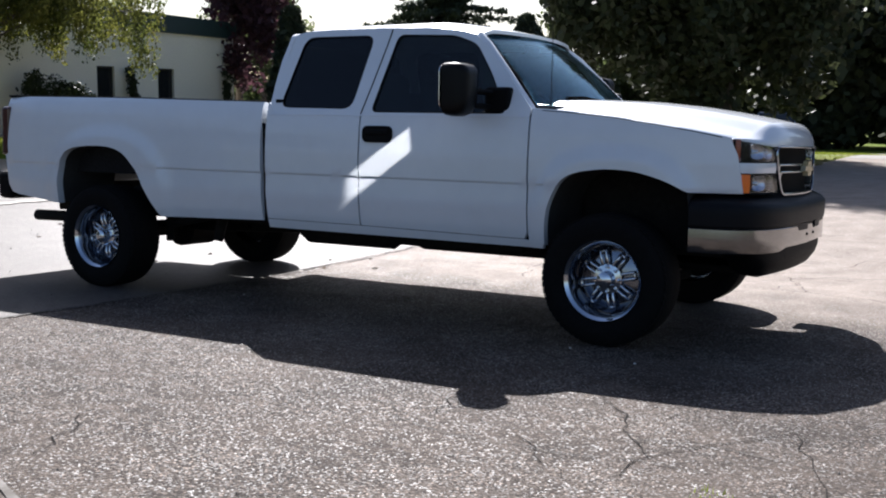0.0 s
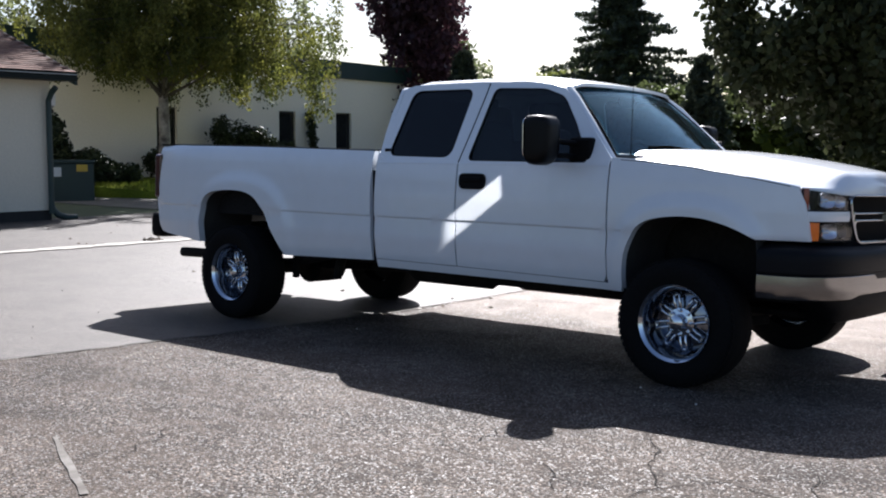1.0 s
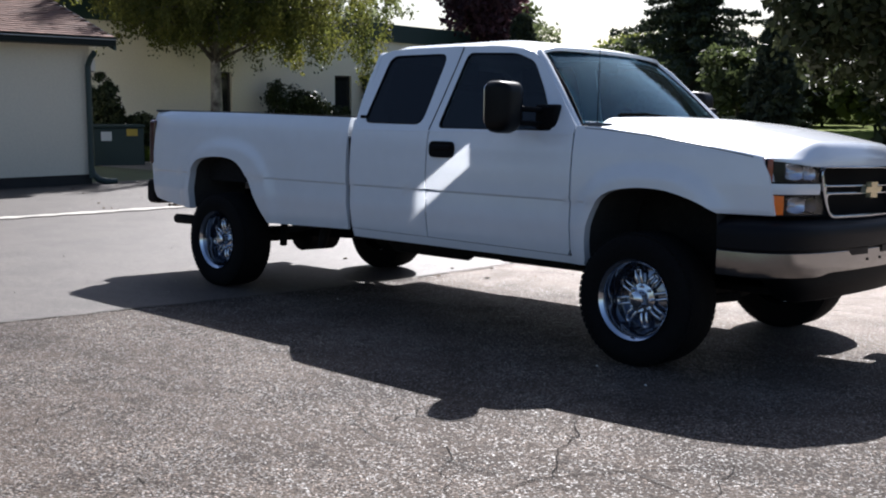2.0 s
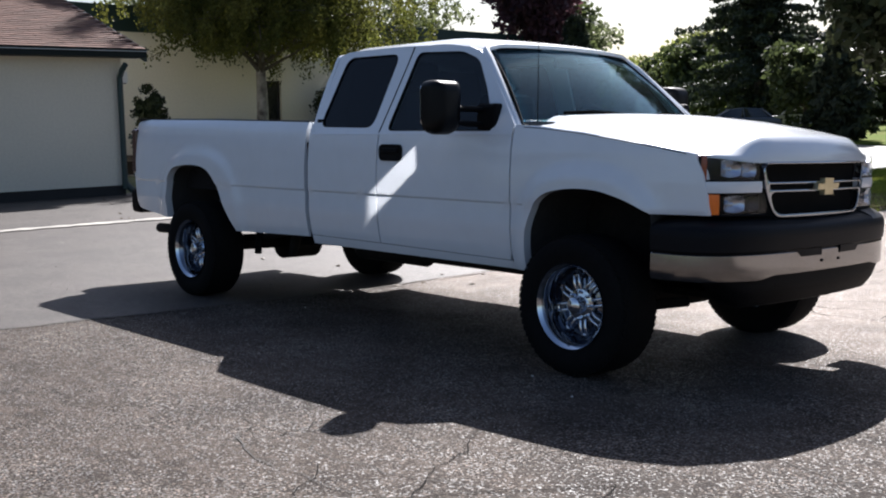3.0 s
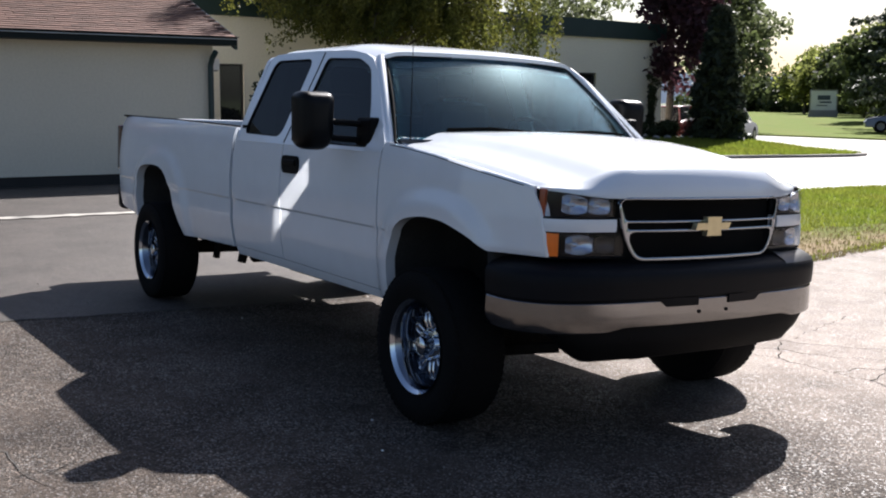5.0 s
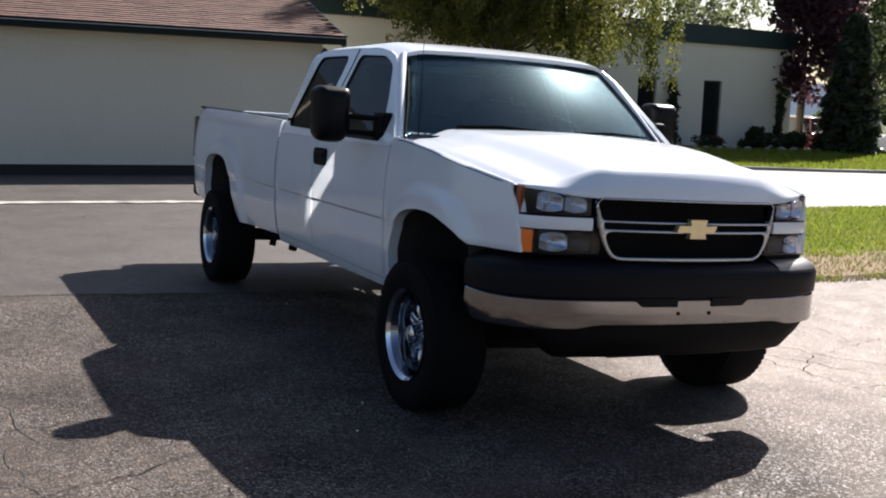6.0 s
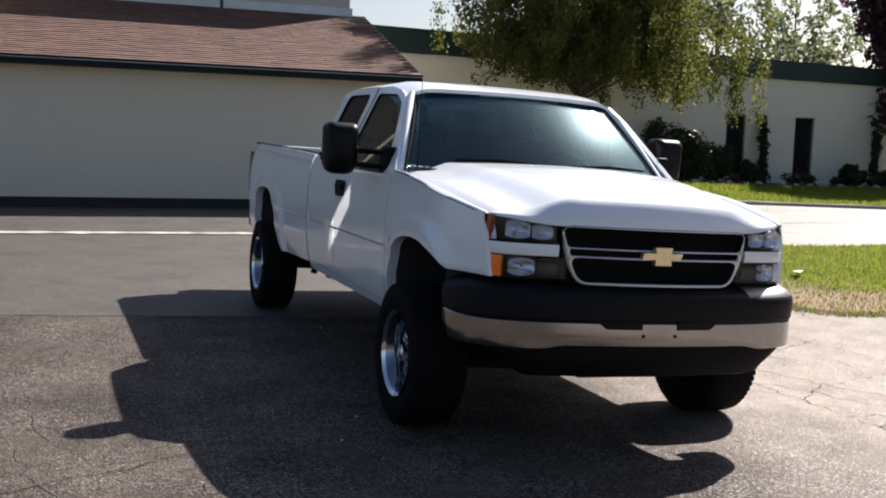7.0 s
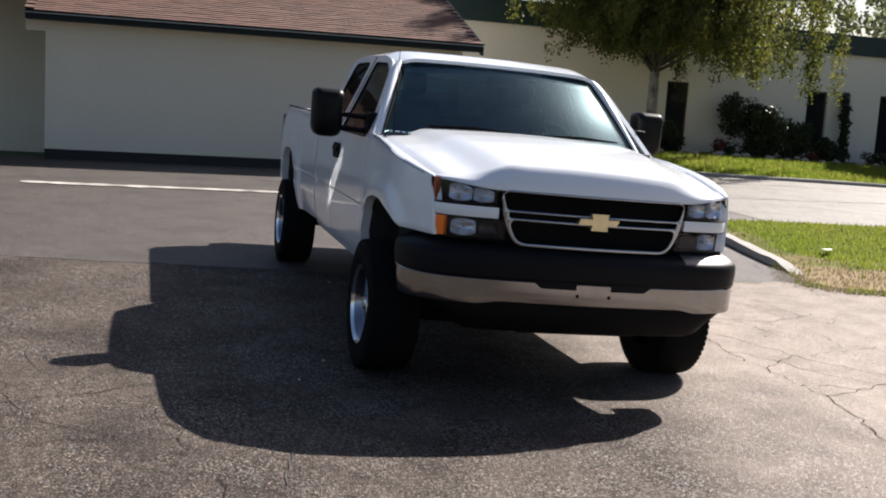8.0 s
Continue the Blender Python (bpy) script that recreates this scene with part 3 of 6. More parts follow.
ribbon("concrete_strip", [(-5.6, -3.9), (-5.55, -3.3), (-5.4, 0), (-5.2, 3.0)], 0.32, 0.02, WHITE_LINE, 0.006, 3, "strip", "narrow pale concrete strip set in the asphalt")
ribbon("lot_seam", [(0.64, -16), (0.62, -3.4), (0.66, -2.2), (0.7, 3.6)], 0.026, 0.02, CRACK, 0.03, 4, "seam", "dark seam where two kinds of asphalt meet")
CRACKS = [
    [(1.2, -3.35), (1.6, -3.18), (2.34, -3.1), (2.96, -2.88), (3.33, -2.9), (3.77, -2.87), (4.16, -2.78), (4.26, -2.45)],
    [(3.79, -2.9), (3.9, -3.06), (4.2, -3.13), (4.54, -3.15), (5.2, -3.05)],
    [(4.12, -2.84), (4.32, -2.92), (4.6, -2.9), (5.05, -2.75), (5.8, -2.85)],
    [(2.34, -3.1), (2.2, -3.4), (2.4, -3.8)],
    [(2.5, 1.75), (3.27, 1.72), (3.6, 1.67), (3.92, 1.68), (4.18, 1.7), (4.31, 1.7), (4.63, 1.7), (4.74, 1.66), (4.99, 1.63), (5.6, 1.45), (6.4, 1.2)],
    [(2.6, 1.8), (3.03, 1.95), (3.2, 2.03), (3.45, 2.1), (3.66, 2.18), (3.89, 2.28), (4.02, 2.4), (4.5, 2.75)],
    [(3.45, 1.7), (3.69, 1.9), (3.89, 1.95), (4.05, 2.06), (4.27, 2.19), (4.6, 2.5), (5.2, 2.7)],
    [(4.31, 1.7), (4.36, 1.89), (4.45, 2.06), (4.28, 2.38)],
    [(3.6, 2.14), (3.7, 1.98), (3.81, 1.85), (3.95, 1.72)],
    [(4.57, 1.72), (4.5, 1.95), (4.43, 2.12)],
    [(2.4, 1.3), (2.2, 1.9), (2.5, 2.6), (2.2, 3.2)],
    [(1.2, 1.6), (1.9, 1.9), (2.2, 1.9), (2.9, 2.5)],
    [(4.9, -1.9), (5.6, -1.6), (6.5, -1.75), (7.4, -1.4)],
    [(1.0, -4.2), (1.9, -3.9), (2.7, -4.1)],
]
for i, c in enumerate(CRACKS):
    far_side = max(p[1] for p in c) > 1.3
    ribbon("crack", c, 0.0075 if far_side else 0.0055, 0.017, OPEN_CRACK if far_side else CRACK, 0.03, 20 + i, "crack", "thin dark crack in the asphalt", "structure", 0.07)


def crack_net(name, bounds, cell, width, chance, seed, label):
    """A broken net of cracks, as of old asphalt drying out: uneven cells with some of their sides open."""
    rnd = random.Random(seed)
    nx, ny = int((bounds[1] - bounds[0]) / cell), int((bounds[3] - bounds[2]) / cell)
    knot = {(i, j): (bounds[0] + (i + 0.5 * (j % 2) + rnd.uniform(-0.35, 0.35)) * cell, bounds[2] + (j + rnd.uniform(-0.35, 0.35)) * cell) for i in range(nx + 1) for j in range(ny + 1)}
    verts, faces = [], []
    for (i, j), a in knot.items():
        for other in ((i + 1, j), (i, j + 1), (i - 1 + 2 * (j % 2), j + 1)):
            b = knot.get(other)
            keep = chance * (0.4 + 1.2 * smooth(-0.25, 0.35, noise.noise(Vector((a[0] * 0.5, a[1] * 0.5, seed)))))
            if b is None or rnd.random() > keep:
                continue
            d = Vector((b[0] - a[0], b[1] - a[1])).normalized()
            n, row = 7, []
            for k in range(n + 1):
                x, y = a[0] + (b[0] - a[0]) * k / n, a[1] + (b[1] - a[1]) * k / n
                off = (0 if k in (0, n) else rnd.uniform(-0.035, 0.035)) * cell * 2
                w = width * rnd.uniform(0.3, 1.3) / 2
                row += [(x - d.y * (off + s * w), y + d.x * (off + s * w)) for s in (-1, 1)]
            start = len(verts)
            verts += [(x, y, gz(x, y) + 0.0165) for x, y in row]
            faces += [tuple(start + q for q in f) for f in grid_faces(n + 1, 2)]
    return tagged(new(name, mesh_data(name, verts, faces, OPEN_CRACK)), label, "crack", "", "structure")


crack_net("crack_net", (0.9, 7.6, 2.3, 4.6), 0.4, 0.006, 0.2, 5, "net of dark cracks in the old pale asphalt")
crack_net("crack_net", (1.0, 8.0, -5.0, -1.6), 0.5, 0.0055, 0.16, 6, "hairline cracks in the chip asphalt")
for i, c in enumerate([[(-7.7, 7.2), (-7.6, 8.1), (-7.5, 9.5), (-7.7, 11.3), (-7.6, 14.5)], [(-11.2, 9.5), (-11.4, 11.5), (-11.0, 15)]]):
    ribbon("crack", c, 0.06, 0.018, CRACK, 0.05, 50 + i, "crack", "old sealed crack across the pale drive", "structure", 0.2)
ribbon("faded_paint_line", [(2.6, -4.19), (2.7, -4.24), (3.12, -4.43), (3.45, -4.58)], 0.035, 0.018, FADED_PAINT, 0.006, 9, "paint line", "faded white parking line, mostly worn away")


def kerb(name, points, width, height, label):
    """A concrete kerb along a plan line: a rounded bar with a step to the road."""
    verts, faces = sweep(points, [(0, -0.1), (0, height - 0.02), (0.02, height), (width - 0.02, height), (width, height - 0.02), (width, -0.1)])
    out = []
    for x, y, z in verts:
        sink = 0.09 * smooth(-0.5, 0.4, x) * (y < 6)
        worn = 0.012 * noise.noise(Vector((x * 3, y * 3, z * 4)))
        out.append((x + worn, y + worn, z + gz(x, y) + worn - sink))
    return tagged(solid(name, out, faces, CONCRETE, None, label, angle=35), label, "kerb", "", "structure")


def bend(points, n=6):
    """A plan line smoothed by corner cutting."""
    pts = [np.array(p, float) for p in points]
    for _ in range(n):
        nxt = [pts[0]]
        for a, b in zip(pts, pts[1:]):
            nxt += [a * 0.75 + b * 0.25, a * 0.25 + b * 0.75]
        pts = nxt + [pts[-1]]
        if len(pts) > 60:
            break
    return [tuple(p) for p in pts]


ISLAND = bend([(1.15, 35.0), (1.1, 22.0), (1.05, 12), (1.1, 7.0), (1.3, 4.85), (1.05, 4.25), (0.55, 4.12), (0.3, 4.38), (-0.3, 4.5), (-1.2, 4.66), (-2.4, 4.85), (-3.6, 5.0), (-3.9, 5.6), (-3.7, 8), (-3.5, 12), (-3.4, 22.0), (-3.2, 35.0)])
outline_sheet("lawn_island", ISLAND, 0.02, ISLAND_LAWN, 0.5, 0.1, "mown lawn island with dry edges beside the car park", "lawn")
DIRT = [p for p in ISLAND if p[0] > -0.6 and p[1] < 20]
kerb("kerb_island", [p for p in ISLAND if -3.7 < p[0] < 0.36 and p[1] < 5.4], -0.1, 0.095, "broken pale concrete kerb round the lawn island")
BUILDING_LAWN = bend([(-19.75, 8.1), (-16.2, 8.5), (-14.4, 9.4), (-13.6, 11.2), (-13.3, 14), (-12.6, 20), (-11.4, 24.2), (-13.5, 25.3), (-16.5, 25.4), (-19.6, 25.6)])
outline_sheet("lawn_building", BUILDING_LAWN, 0.07, LAWN, 0.6, 0.1, "bright green lawn in front of the pale building", "lawn", rise=lambda x, y: 0.28 * smooth(-12.6, -18.5, x))
kerb("kerb_building", [p for p in BUILDING_LAWN if p[0] > -14.6][2:], 0.16, 0.1, "concrete kerb along the building lawn")
outline_sheet("planting_bed", [(-19.75, 6.4), (-16.9, 6.6), (-16.6, 8.2), (-18.1, 10.5), (-18.0, 11), (-17.9, 17), (-17.6, 21), (-17.9, 24.0), (-19.75, 24.1)], 0.1, BED_SOIL, 0.7, 0.1, "dark planting bed along the building wall", "planting bed", rise=lambda x, y: 0.28 * smooth(-12.6, -18.5, x))
outline_sheet("lawn_far", bend([(-150, 39.5), (-40, 39.5), (-8, 39.6), (40, 39.5), (90, 39.5), (90, 120), (-150, 120)], 2), 0.06, LAWN, 4.0, 0.1, "wide lawn across the street under trees", "lawn", rise=lambda x, y: 0.5 * smooth(42, 70, y))


def blades(name, mat, inside, bounds, count, height, lift, seed, label):
    """Grass as many bent blades in one mesh."""
    rng = np.random.default_rng(seed)
    x = rng.uniform(bounds[0], bounds[1], count)
    y = rng.uniform(bounds[2], bounds[3], count)
    ok = np.array([inside(a, b) for a, b in zip(x, y)])
    x, y = x[ok], y[ok]
    z = np.array([gz(a, b) + lift(a, b) for a, b in zip(x, y)])
    n = len(x)
    yaw, h, w = rng.uniform(0, 6.28, n), height * rng.uniform(0.5, 1.3, n), 0.012 * rng.uniform(0.7, 1.6, n) * (height / 0.07)
    lean = h * rng.uniform(0.1, 0.8, n)
    dx, dy, px, py = np.cos(yaw), np.sin(yaw), -np.sin(yaw), np.cos(yaw)
    v = np.empty((n, 3, 3))
    v[:, 0] = np.stack([x - w * px, y - w * py, z - 0.01], 1)
    v[:, 1] = np.stack([x + w * px, y + w * py, z - 0.01], 1)
    v[:, 2] = np.stack([x + lean * dx, y + lean * dy, z + h], 1)
    me = bpy.data.meshes.new(name)
    me.from_pydata(v.reshape(-1, 3), [], np.arange(3 * n).reshape(-1, 3))
    me.materials.append(mat)
    return tagged(new(name, me), label, "grass", "", "stuff")


def in_outline(outline):
    poly = np.array(outline)

    def test(x, y):
        a, b = poly, np.roll(poly, -1, 0)
        cross = ((a[:, 1] > y) != (b[:, 1] > y)) & (x < (b[:, 0] - a[:, 0]) * (y - a[:, 1]) / (b[:, 1] - a[:, 1] + 1e-12) + a[:, 0])
        return cross.sum() % 2 == 1

    return test


on_island, on_front = in_outline(ISLAND), in_outline(BUILDING_LAWN)
def dry_edge(x, y):
    return on_island(x, y) and noise.noise(Vector((x * 0.7, y * 0.5, 4))) + 0.25 * noise.noise(Vector((x * 3, y * 3, 1))) > 0.58 - 0.95 * smooth(-0.4, 0.9, x) - 1.1 * smooth(6.0, 4.5, y)


blades("grass", GRASS, lambda x, y: on_island(x, y) and not (dry_edge(x, y) and noise.noise(Vector((x * 9, y * 9, 0))) > -0.45), (-4.0, 1.2, 4.0, 35), 190000, 0.045, lambda x, y: 0.02, 5, "short green grass of the lawn island")
wider = in_outline([(-1.2 + (x + 1.2) * 1.1, 13 + (y - 13) * 1.022) for x, y in ISLAND])
blades("dry_grass", DRY_GRASS, lambda x, y: wider(x, y) and not on_island(x, y) and x > -0.3, (-0.3, 1.6, 3.9, 20), 42000, 0.04, lambda x, y: 0.012, 16, "dry grass straggling over the lawn edge")
blades("grass", GRASS, lambda x, y: wider(x, y) and not on_island(x, y) and x > -0.3 and noise.noise(Vector((x * 2, y * 2, 3))) > -0.1, (-0.3, 1.6, 3.9, 20), 26000, 0.045, lambda x, y: 0.012, 19, "green grass straggling over the lawn edge")
blades("dry_grass", DRY_GRASS, dry_edge, (-4.0, 1.2, 4.0, 22), 60000, 0.035, lambda x, y: 0.02, 6, "straw-coloured dry grass on the lawn edge")
blades("grass", GRASS, on_front, (-18.2, -12, 4.6, 25), 60000, 0.09, lambda x, y: 0.07 + 0.28 * smooth(-12.6, -18.5, x), 7, "bright green grass of the building lawn")

blades("grass", GRASS, lambda x, y: (x - 5.28) ** 2 + (y + 3.32) ** 2 < 0.006 or (x - 5.9) ** 2 + (y + 3.05) ** 2 < 0.002, (5.1, 6.1, -3.5, -2.9), 800, 0.02, lambda x, y: 0.012, 8, "small green weeds growing in a crack of the asphalt")


def scatter(name, mat, count, bounds, lo, hi, seed, flat, label, category):
    """Loose bits lying on the lot, as many small lumps in one mesh."""
    rnd = random.Random(seed)
    verts, faces = [], []
    for _ in range(count):
        x, y = rnd.uniform(*bounds[:2]), rnd.uniform(*bounds[2:])
        r, a, k = rnd.uniform(lo, hi), rnd.uniform(0, 3.14), len(verts)
        z = gz(x, y) + 0.013
        for j in range(4):
            q = a + j * math.pi / 2 + rnd.uniform(-0.3, 0.3)
            verts.append((x + r * math.cos(q) * rnd.uniform(0.6, 1.1), y + r * math.sin(q) * rnd.uniform(0.6, 1.1), z + r * flat * rnd.uniform(0.1, 0.5)))
        verts += [(x, y, z + r * flat), (x, y, z - 0.004)]
        for j in range(4):
            faces += [(k + j, k + (j + 1) % 4, k + 4), (k + (j + 1) % 4, k + j, k + 5)]
    me = mesh_data(name, verts, faces, mat)
    return tagged(new(name, me), label, category, "", "stuff")


scatter("gravel", PEBBLE, 1100, (0.7, 9.0, -6.0, 5.0), 0.002, 0.006, 12, 0.9, "loose pale grit scattered on the asphalt", "gravel")
scatter("gravel", PEBBLE, 250, (-10, 0.6, -4, 4.5), 0.003, 0.009, 13, 0.9, "loose pale grit scattered on the asphalt", "gravel")
def soil_spill(name, mat, line, count, reach, seed, label):
    """Crumbs of soil spilling from the lawn edge over the asphalt, thinning out with distance."""
    rnd = random.Random(seed)
    verts, faces = [], []
    for _ in range(count):
        i = rnd.randrange(1, len(line) - 1)
        d = Vector((line[i + 1][0] - line[i - 1][0], line[i + 1][1] - line[i - 1][1])).normalized()
        off = min(reach, rnd.expovariate(4.0 / reach)) - 0.05
        x, y = line[i][0] - d.y * -off + rnd.gauss(0, 0.12), line[i][1] + d.x * -off + rnd.gauss(0, 0.12)
        r, k = rnd.uniform(0.004, 0.02), len(verts)
        z = gz(x, y) + 0.013
        for q in range(5):
            a = q * 1.2566 + rnd.uniform(-0.3, 0.3)
            verts.append((x + r * math.cos(a), y + r * math.sin(a), z))
        verts.append((x, y, z + r * 0.35))
        faces += [(k + q, k + (q + 1) % 5, k + 5) for q in range(5)]
    return tagged(new(name, mesh_data(name, verts, faces, mat)), label, "soil", "", "stuff")


soil_spill("loose_soil", DRY_SOIL, DIRT, 9000, 0.7, 18, "dry soil crumbs washed from the lawn edge over the asphalt")
for x, y in ((3.89, -1.22), (1.15, -0.75), (4.34, -1.42)):
    bm = bmesh.new()
    bmesh.ops.create_icosphere(bm, subdivisions=1, radius=0.008)
    for v in bm.verts:
        v.co *= 1 + 0.3 * noise.noise(v.co * 90 + Vector((x, y, 0)))
        v.co.z *= 0.6
    pebble = part("pebble", bm, SIGN_WHITE, None, "", 40)
    pebble.location = (x, y, gz(x, y) + 0.018)
    tagged(pebble, "small white pebble lying on the dark asphalt", "stone", "white pebbles")
scatter("leaf_litter", DRY_LEAF, 45, (-9.5, 3.0, 0.5, 4.6), 0.015, 0.04, 14, 0.4, "dry brown leaves blown over the asphalt", "leaves")
scatter("leaf_litter", DRY_LEAF, 40, (-5.58, -5.34, 2.03, 2.21), 0.02, 0.05, 15, 0.9, "small heap of dark dry leaves on the asphalt", "leaves")


# ---- buildings ----
def wall(name, lo, hi, mat, label, category="wall", holes=(), axis="x"):
    """A thick wall with openings; its face lies in a plane across the axis."""
    lo, hi = Vector(lo), Vector(hi)
    if axis == "x":
        bm = plate([(lo.y, lo.z), (hi.y, lo.z), (hi.y, hi.z), (lo.y, hi.z)], holes, lambda u, v: (hi.x, u, v), (lo.x - hi.x, 0, 0))
    else:
        bm = plate([(lo.x, lo.z), (hi.x, lo.z), (hi.x, hi.z), (lo.x, hi.z)], holes, lambda u, v: (u, hi.y, v), (0, lo.y - hi.y, 0))
    return tagged(part(name, bm, mat, None, label), label, category, "", "structure")


WX, WALL_TOP = -10.24, 2.66
wall("wall_shop", (WX - 0.25, -4.0, 0.33), (WX, 3.5, WALL_TOP), STUCCO, "smooth cream stucco wall of the low building, in shade")
wall("plinth_shop", (WX - 0.25, -4.0, 0.0), (WX - 0.02, 3.48, 0.33), PLINTH, "concrete plinth under the stucco wall, shade put into its dark colour", "plinth")
end = plate([(-19.8, 0.0), (WX - 0.25, 0.0), (WX - 0.25, 2.6), (-13.8, 3.85), (-19.8, 3.85)], [], lambda u, v: (u, 3.5, v), (0, -0.25, 0))
tagged(part("wall_shop_end", end, STUCCO, None), "cream stucco end wall of the low building", "wall", "", "structure")
wall("wall_recess", (WX - 1.9, -16, 0.0), (WX - 1.65, -4.0, 5.6), STUCCO, "recessed cream stucco wall in deep shade")
wall("wall_recess_side", (WX - 1.65, -4.0, 0.0), (WX - 0.25, -3.75, 2.62), STUCCO, "short cream wall returning into the recess", axis="y")
SLOPE, ROOF_END = 0.355, -4.3


def roof_z(x):
    return 2.672 + SLOPE * (-9.9 - x)


# roof deck, fascia and gutter line
deck = [(-9.9, ROOF_END, roof_z(-9.9)), (-9.9, 3.78, roof_z(-9.9)), (-14.0, 3.78, roof_z(-14.0)), (-14.0, ROOF_END, roof_z(-14.0))]
roof = base("low_roof")
tagged(roof, "sloping brown shingle roof with a dark green eave", "roof", "", "structure")
solid("roof_deck", deck + [(x, y, z - 0.1) for x, y, z in deck], [(0, 1, 2, 3), (7, 6, 5, 4), (0, 4, 5, 1), (1, 5, 6, 2), (2, 6, 7, 3), (3, 7, 4, 0)], ROOF_DECK, roof)
part("fascia", block((-9.9, ROOF_END, 2.543), (-9.84, 3.8, 2.667), 0.006), DARK_TRIM, roof, "dark green fascia board")
part("soffit", block((WX + 0.002, ROOF_END, 2.543), (-9.902, 3.78, 2.566)), DARK_TRIM, roof)
part("gutter_lip", block((-9.835, ROOF_END, 2.639), (-9.815, 3.8, 2.651), 0.003), FLASHING, roof, "pale metal lip along the eave")
part("eave_return", block((WX - 0.25, ROOF_END - 0.03, 2.36), (WX - 0.004, -4.003, 2.617)), STUCCO, roof, "short cream return under the roof end")
part("drip_edge", block((-9.93, ROOF_END, 2.674), (-9.8, 3.82, 2.688)), DARK_TRIM, roof)
rake = [(-9.9, 3.78, roof_z(-9.9) - 0.2), (-9.9, 3.83, roof_z(-9.9) - 0.2), (-9.9, 3.83, roof_z(-9.9) + 0.01), (-9.9, 3.78, roof_z(-9.9) + 0.01)]
rake += [(-14.0, y, z + SLOPE * 4.1) for _, y, z in rake]
solid("rake_board", rake, [(0, 1, 2, 3), (7, 6, 5, 4), (0, 4, 5, 1), (1, 5, 6, 2), (2, 6, 7, 3), (3, 7, 4, 0)], GREEN_TRIM, roof)
spout = base("downspout", Matrix.Translation((-10.15, 3.42, gz(-10.15, 3.42))))
tagged(spout, "dark green metal downspout at the corner of the low building", "downspout")
part("pipe", rod([(0, 0, 0.12), (0, 0, 1.0), (0, 0, 2.05), (0.08, 0.01, 2.18), (0.2, 0.02, 2.27)], 0.05, 10), GREEN_TRIM, spout)
part("shoe", rod([(0, 0, 0.3), (0.0, 0.02, 0.2), (0.03, 0.1, 0.1), (0.06, 0.24, 0.05), (0.08, 0.42, 0.045)], [0.05, 0.055, 0.058, 0.058, 0.06], 10), GREEN_TRIM, spout)

light = base("wall_light", Matrix.Translation((-10.4, 3.5, 2.2)))
tagged(light, "small white box light under the eave at the wall corner", "wall light")
part("housing", block((-0.1, 0.002, -0.08), (0.12, 0.14, 0.12), 0.015), SIGN_WHITE, light)
part("lens", block((-0.08, 0.03, -0.1), (0.1, 0.12, -0.078), 0.008), LAMP_BACK, light, "dull lamp lens")

# unseen slab added over the recess to keep it in shade
tagged(part("porch_roof", block((-14.0, -17, 3.1), (-8.7, -4.36, 3.3), 0.02), DARK_TRIM, None), "dark unseen slab added to shade the recess", "roof", "", "structure")

# taller part of the low building, above the shingle roof
wall("wall_upper", (-14.4, -17, 3.6), (-13.8, 3.45, 5.95), STUCCO_GREY, "plain grey-beige upper wall rising behind the shingle roof")
wall("wall_upper_end", (-19.8, 3.2, 3.6), (-14.4, 3.45, 5.95), STUCCO_GREY, "grey-beige end of the upper wall", axis="y")
tagged(part("upper_roof", block((-19.8, -17, 5.95), (-13.8, 3.45, 6.05)), STUCCO_GREY, None), "flat roof slab over the upper wall", "roof", "", "structure")
flash = base("wall_flashing", Matrix.Translation((-13.8, 0, 4.02)))
tagged(flash, "pale metal flashing with conduit along the upper wall", "flashing", "", "structure")
part("strip", block((0.0, -17, 0.05), (0.05, 3.5, 0.24), 0.01), FLASHING, flash)
part("conduit", rod([(0.06, -17, 0.3), (0.06, -4, 0.27), (0.06, 0.69, 0.24)], 0.02, 8), FLASHING, flash)
for y in (-5.6, -2.45, 0.69):
    part("bracket", block((0.0, y - 0.03, 0.02), (0.1, y + 0.03, 0.34), 0.01), DARK_FRAME, flash)

# long pale building with the green roof band
FX = -19.8
WINDOWS = [(12.6, 13.32), (17.36, 18.08), (19.96, 20.71), (7.4, 8.1)]
SILL, HEAD = 0.72, 2.56
wall("wall_office", (FX - 0.3, 3.5, 0.0), (FX, 23.72, 3.9), STUCCO_PALE, "pale stucco wall of the long office building", holes=[[(a, SILL), (b, SILL), (b, HEAD), (a, HEAD)] for a, b in WINDOWS])
wall("wall_office_end", (FX - 14, 23.42, 0.0), (FX - 0.3, 23.72, 3.9), STUCCO_PALE, "pale stucco end wall of the office building", axis="y")
wall("wall_office_inside", (FX - 3.2, 3.5, 0.0), (FX - 3.0, 23.4, 3.7), INTERIOR, "dark inner wall behind the office windows")
band = [(x, y, z - slope * (y - 6)) for y in (-17, 23.8) for x, z, slope in ((FX - 14, 3.85, 0.0085), (FX + 0.1, 3.85, 0.0085), (FX + 0.1, 4.55, 0.0165), (FX - 14, 4.55, 0.0165))]
tagged(solid("roof_band", band, [(0, 1, 2, 3), (7, 6, 5, 4), (0, 4, 5, 1), (1, 5, 6, 2), (2, 6, 7, 3), (3, 7, 4, 0)], GREEN_TRIM), "dark green metal roof band of the office building", "roof band", "", "structure")
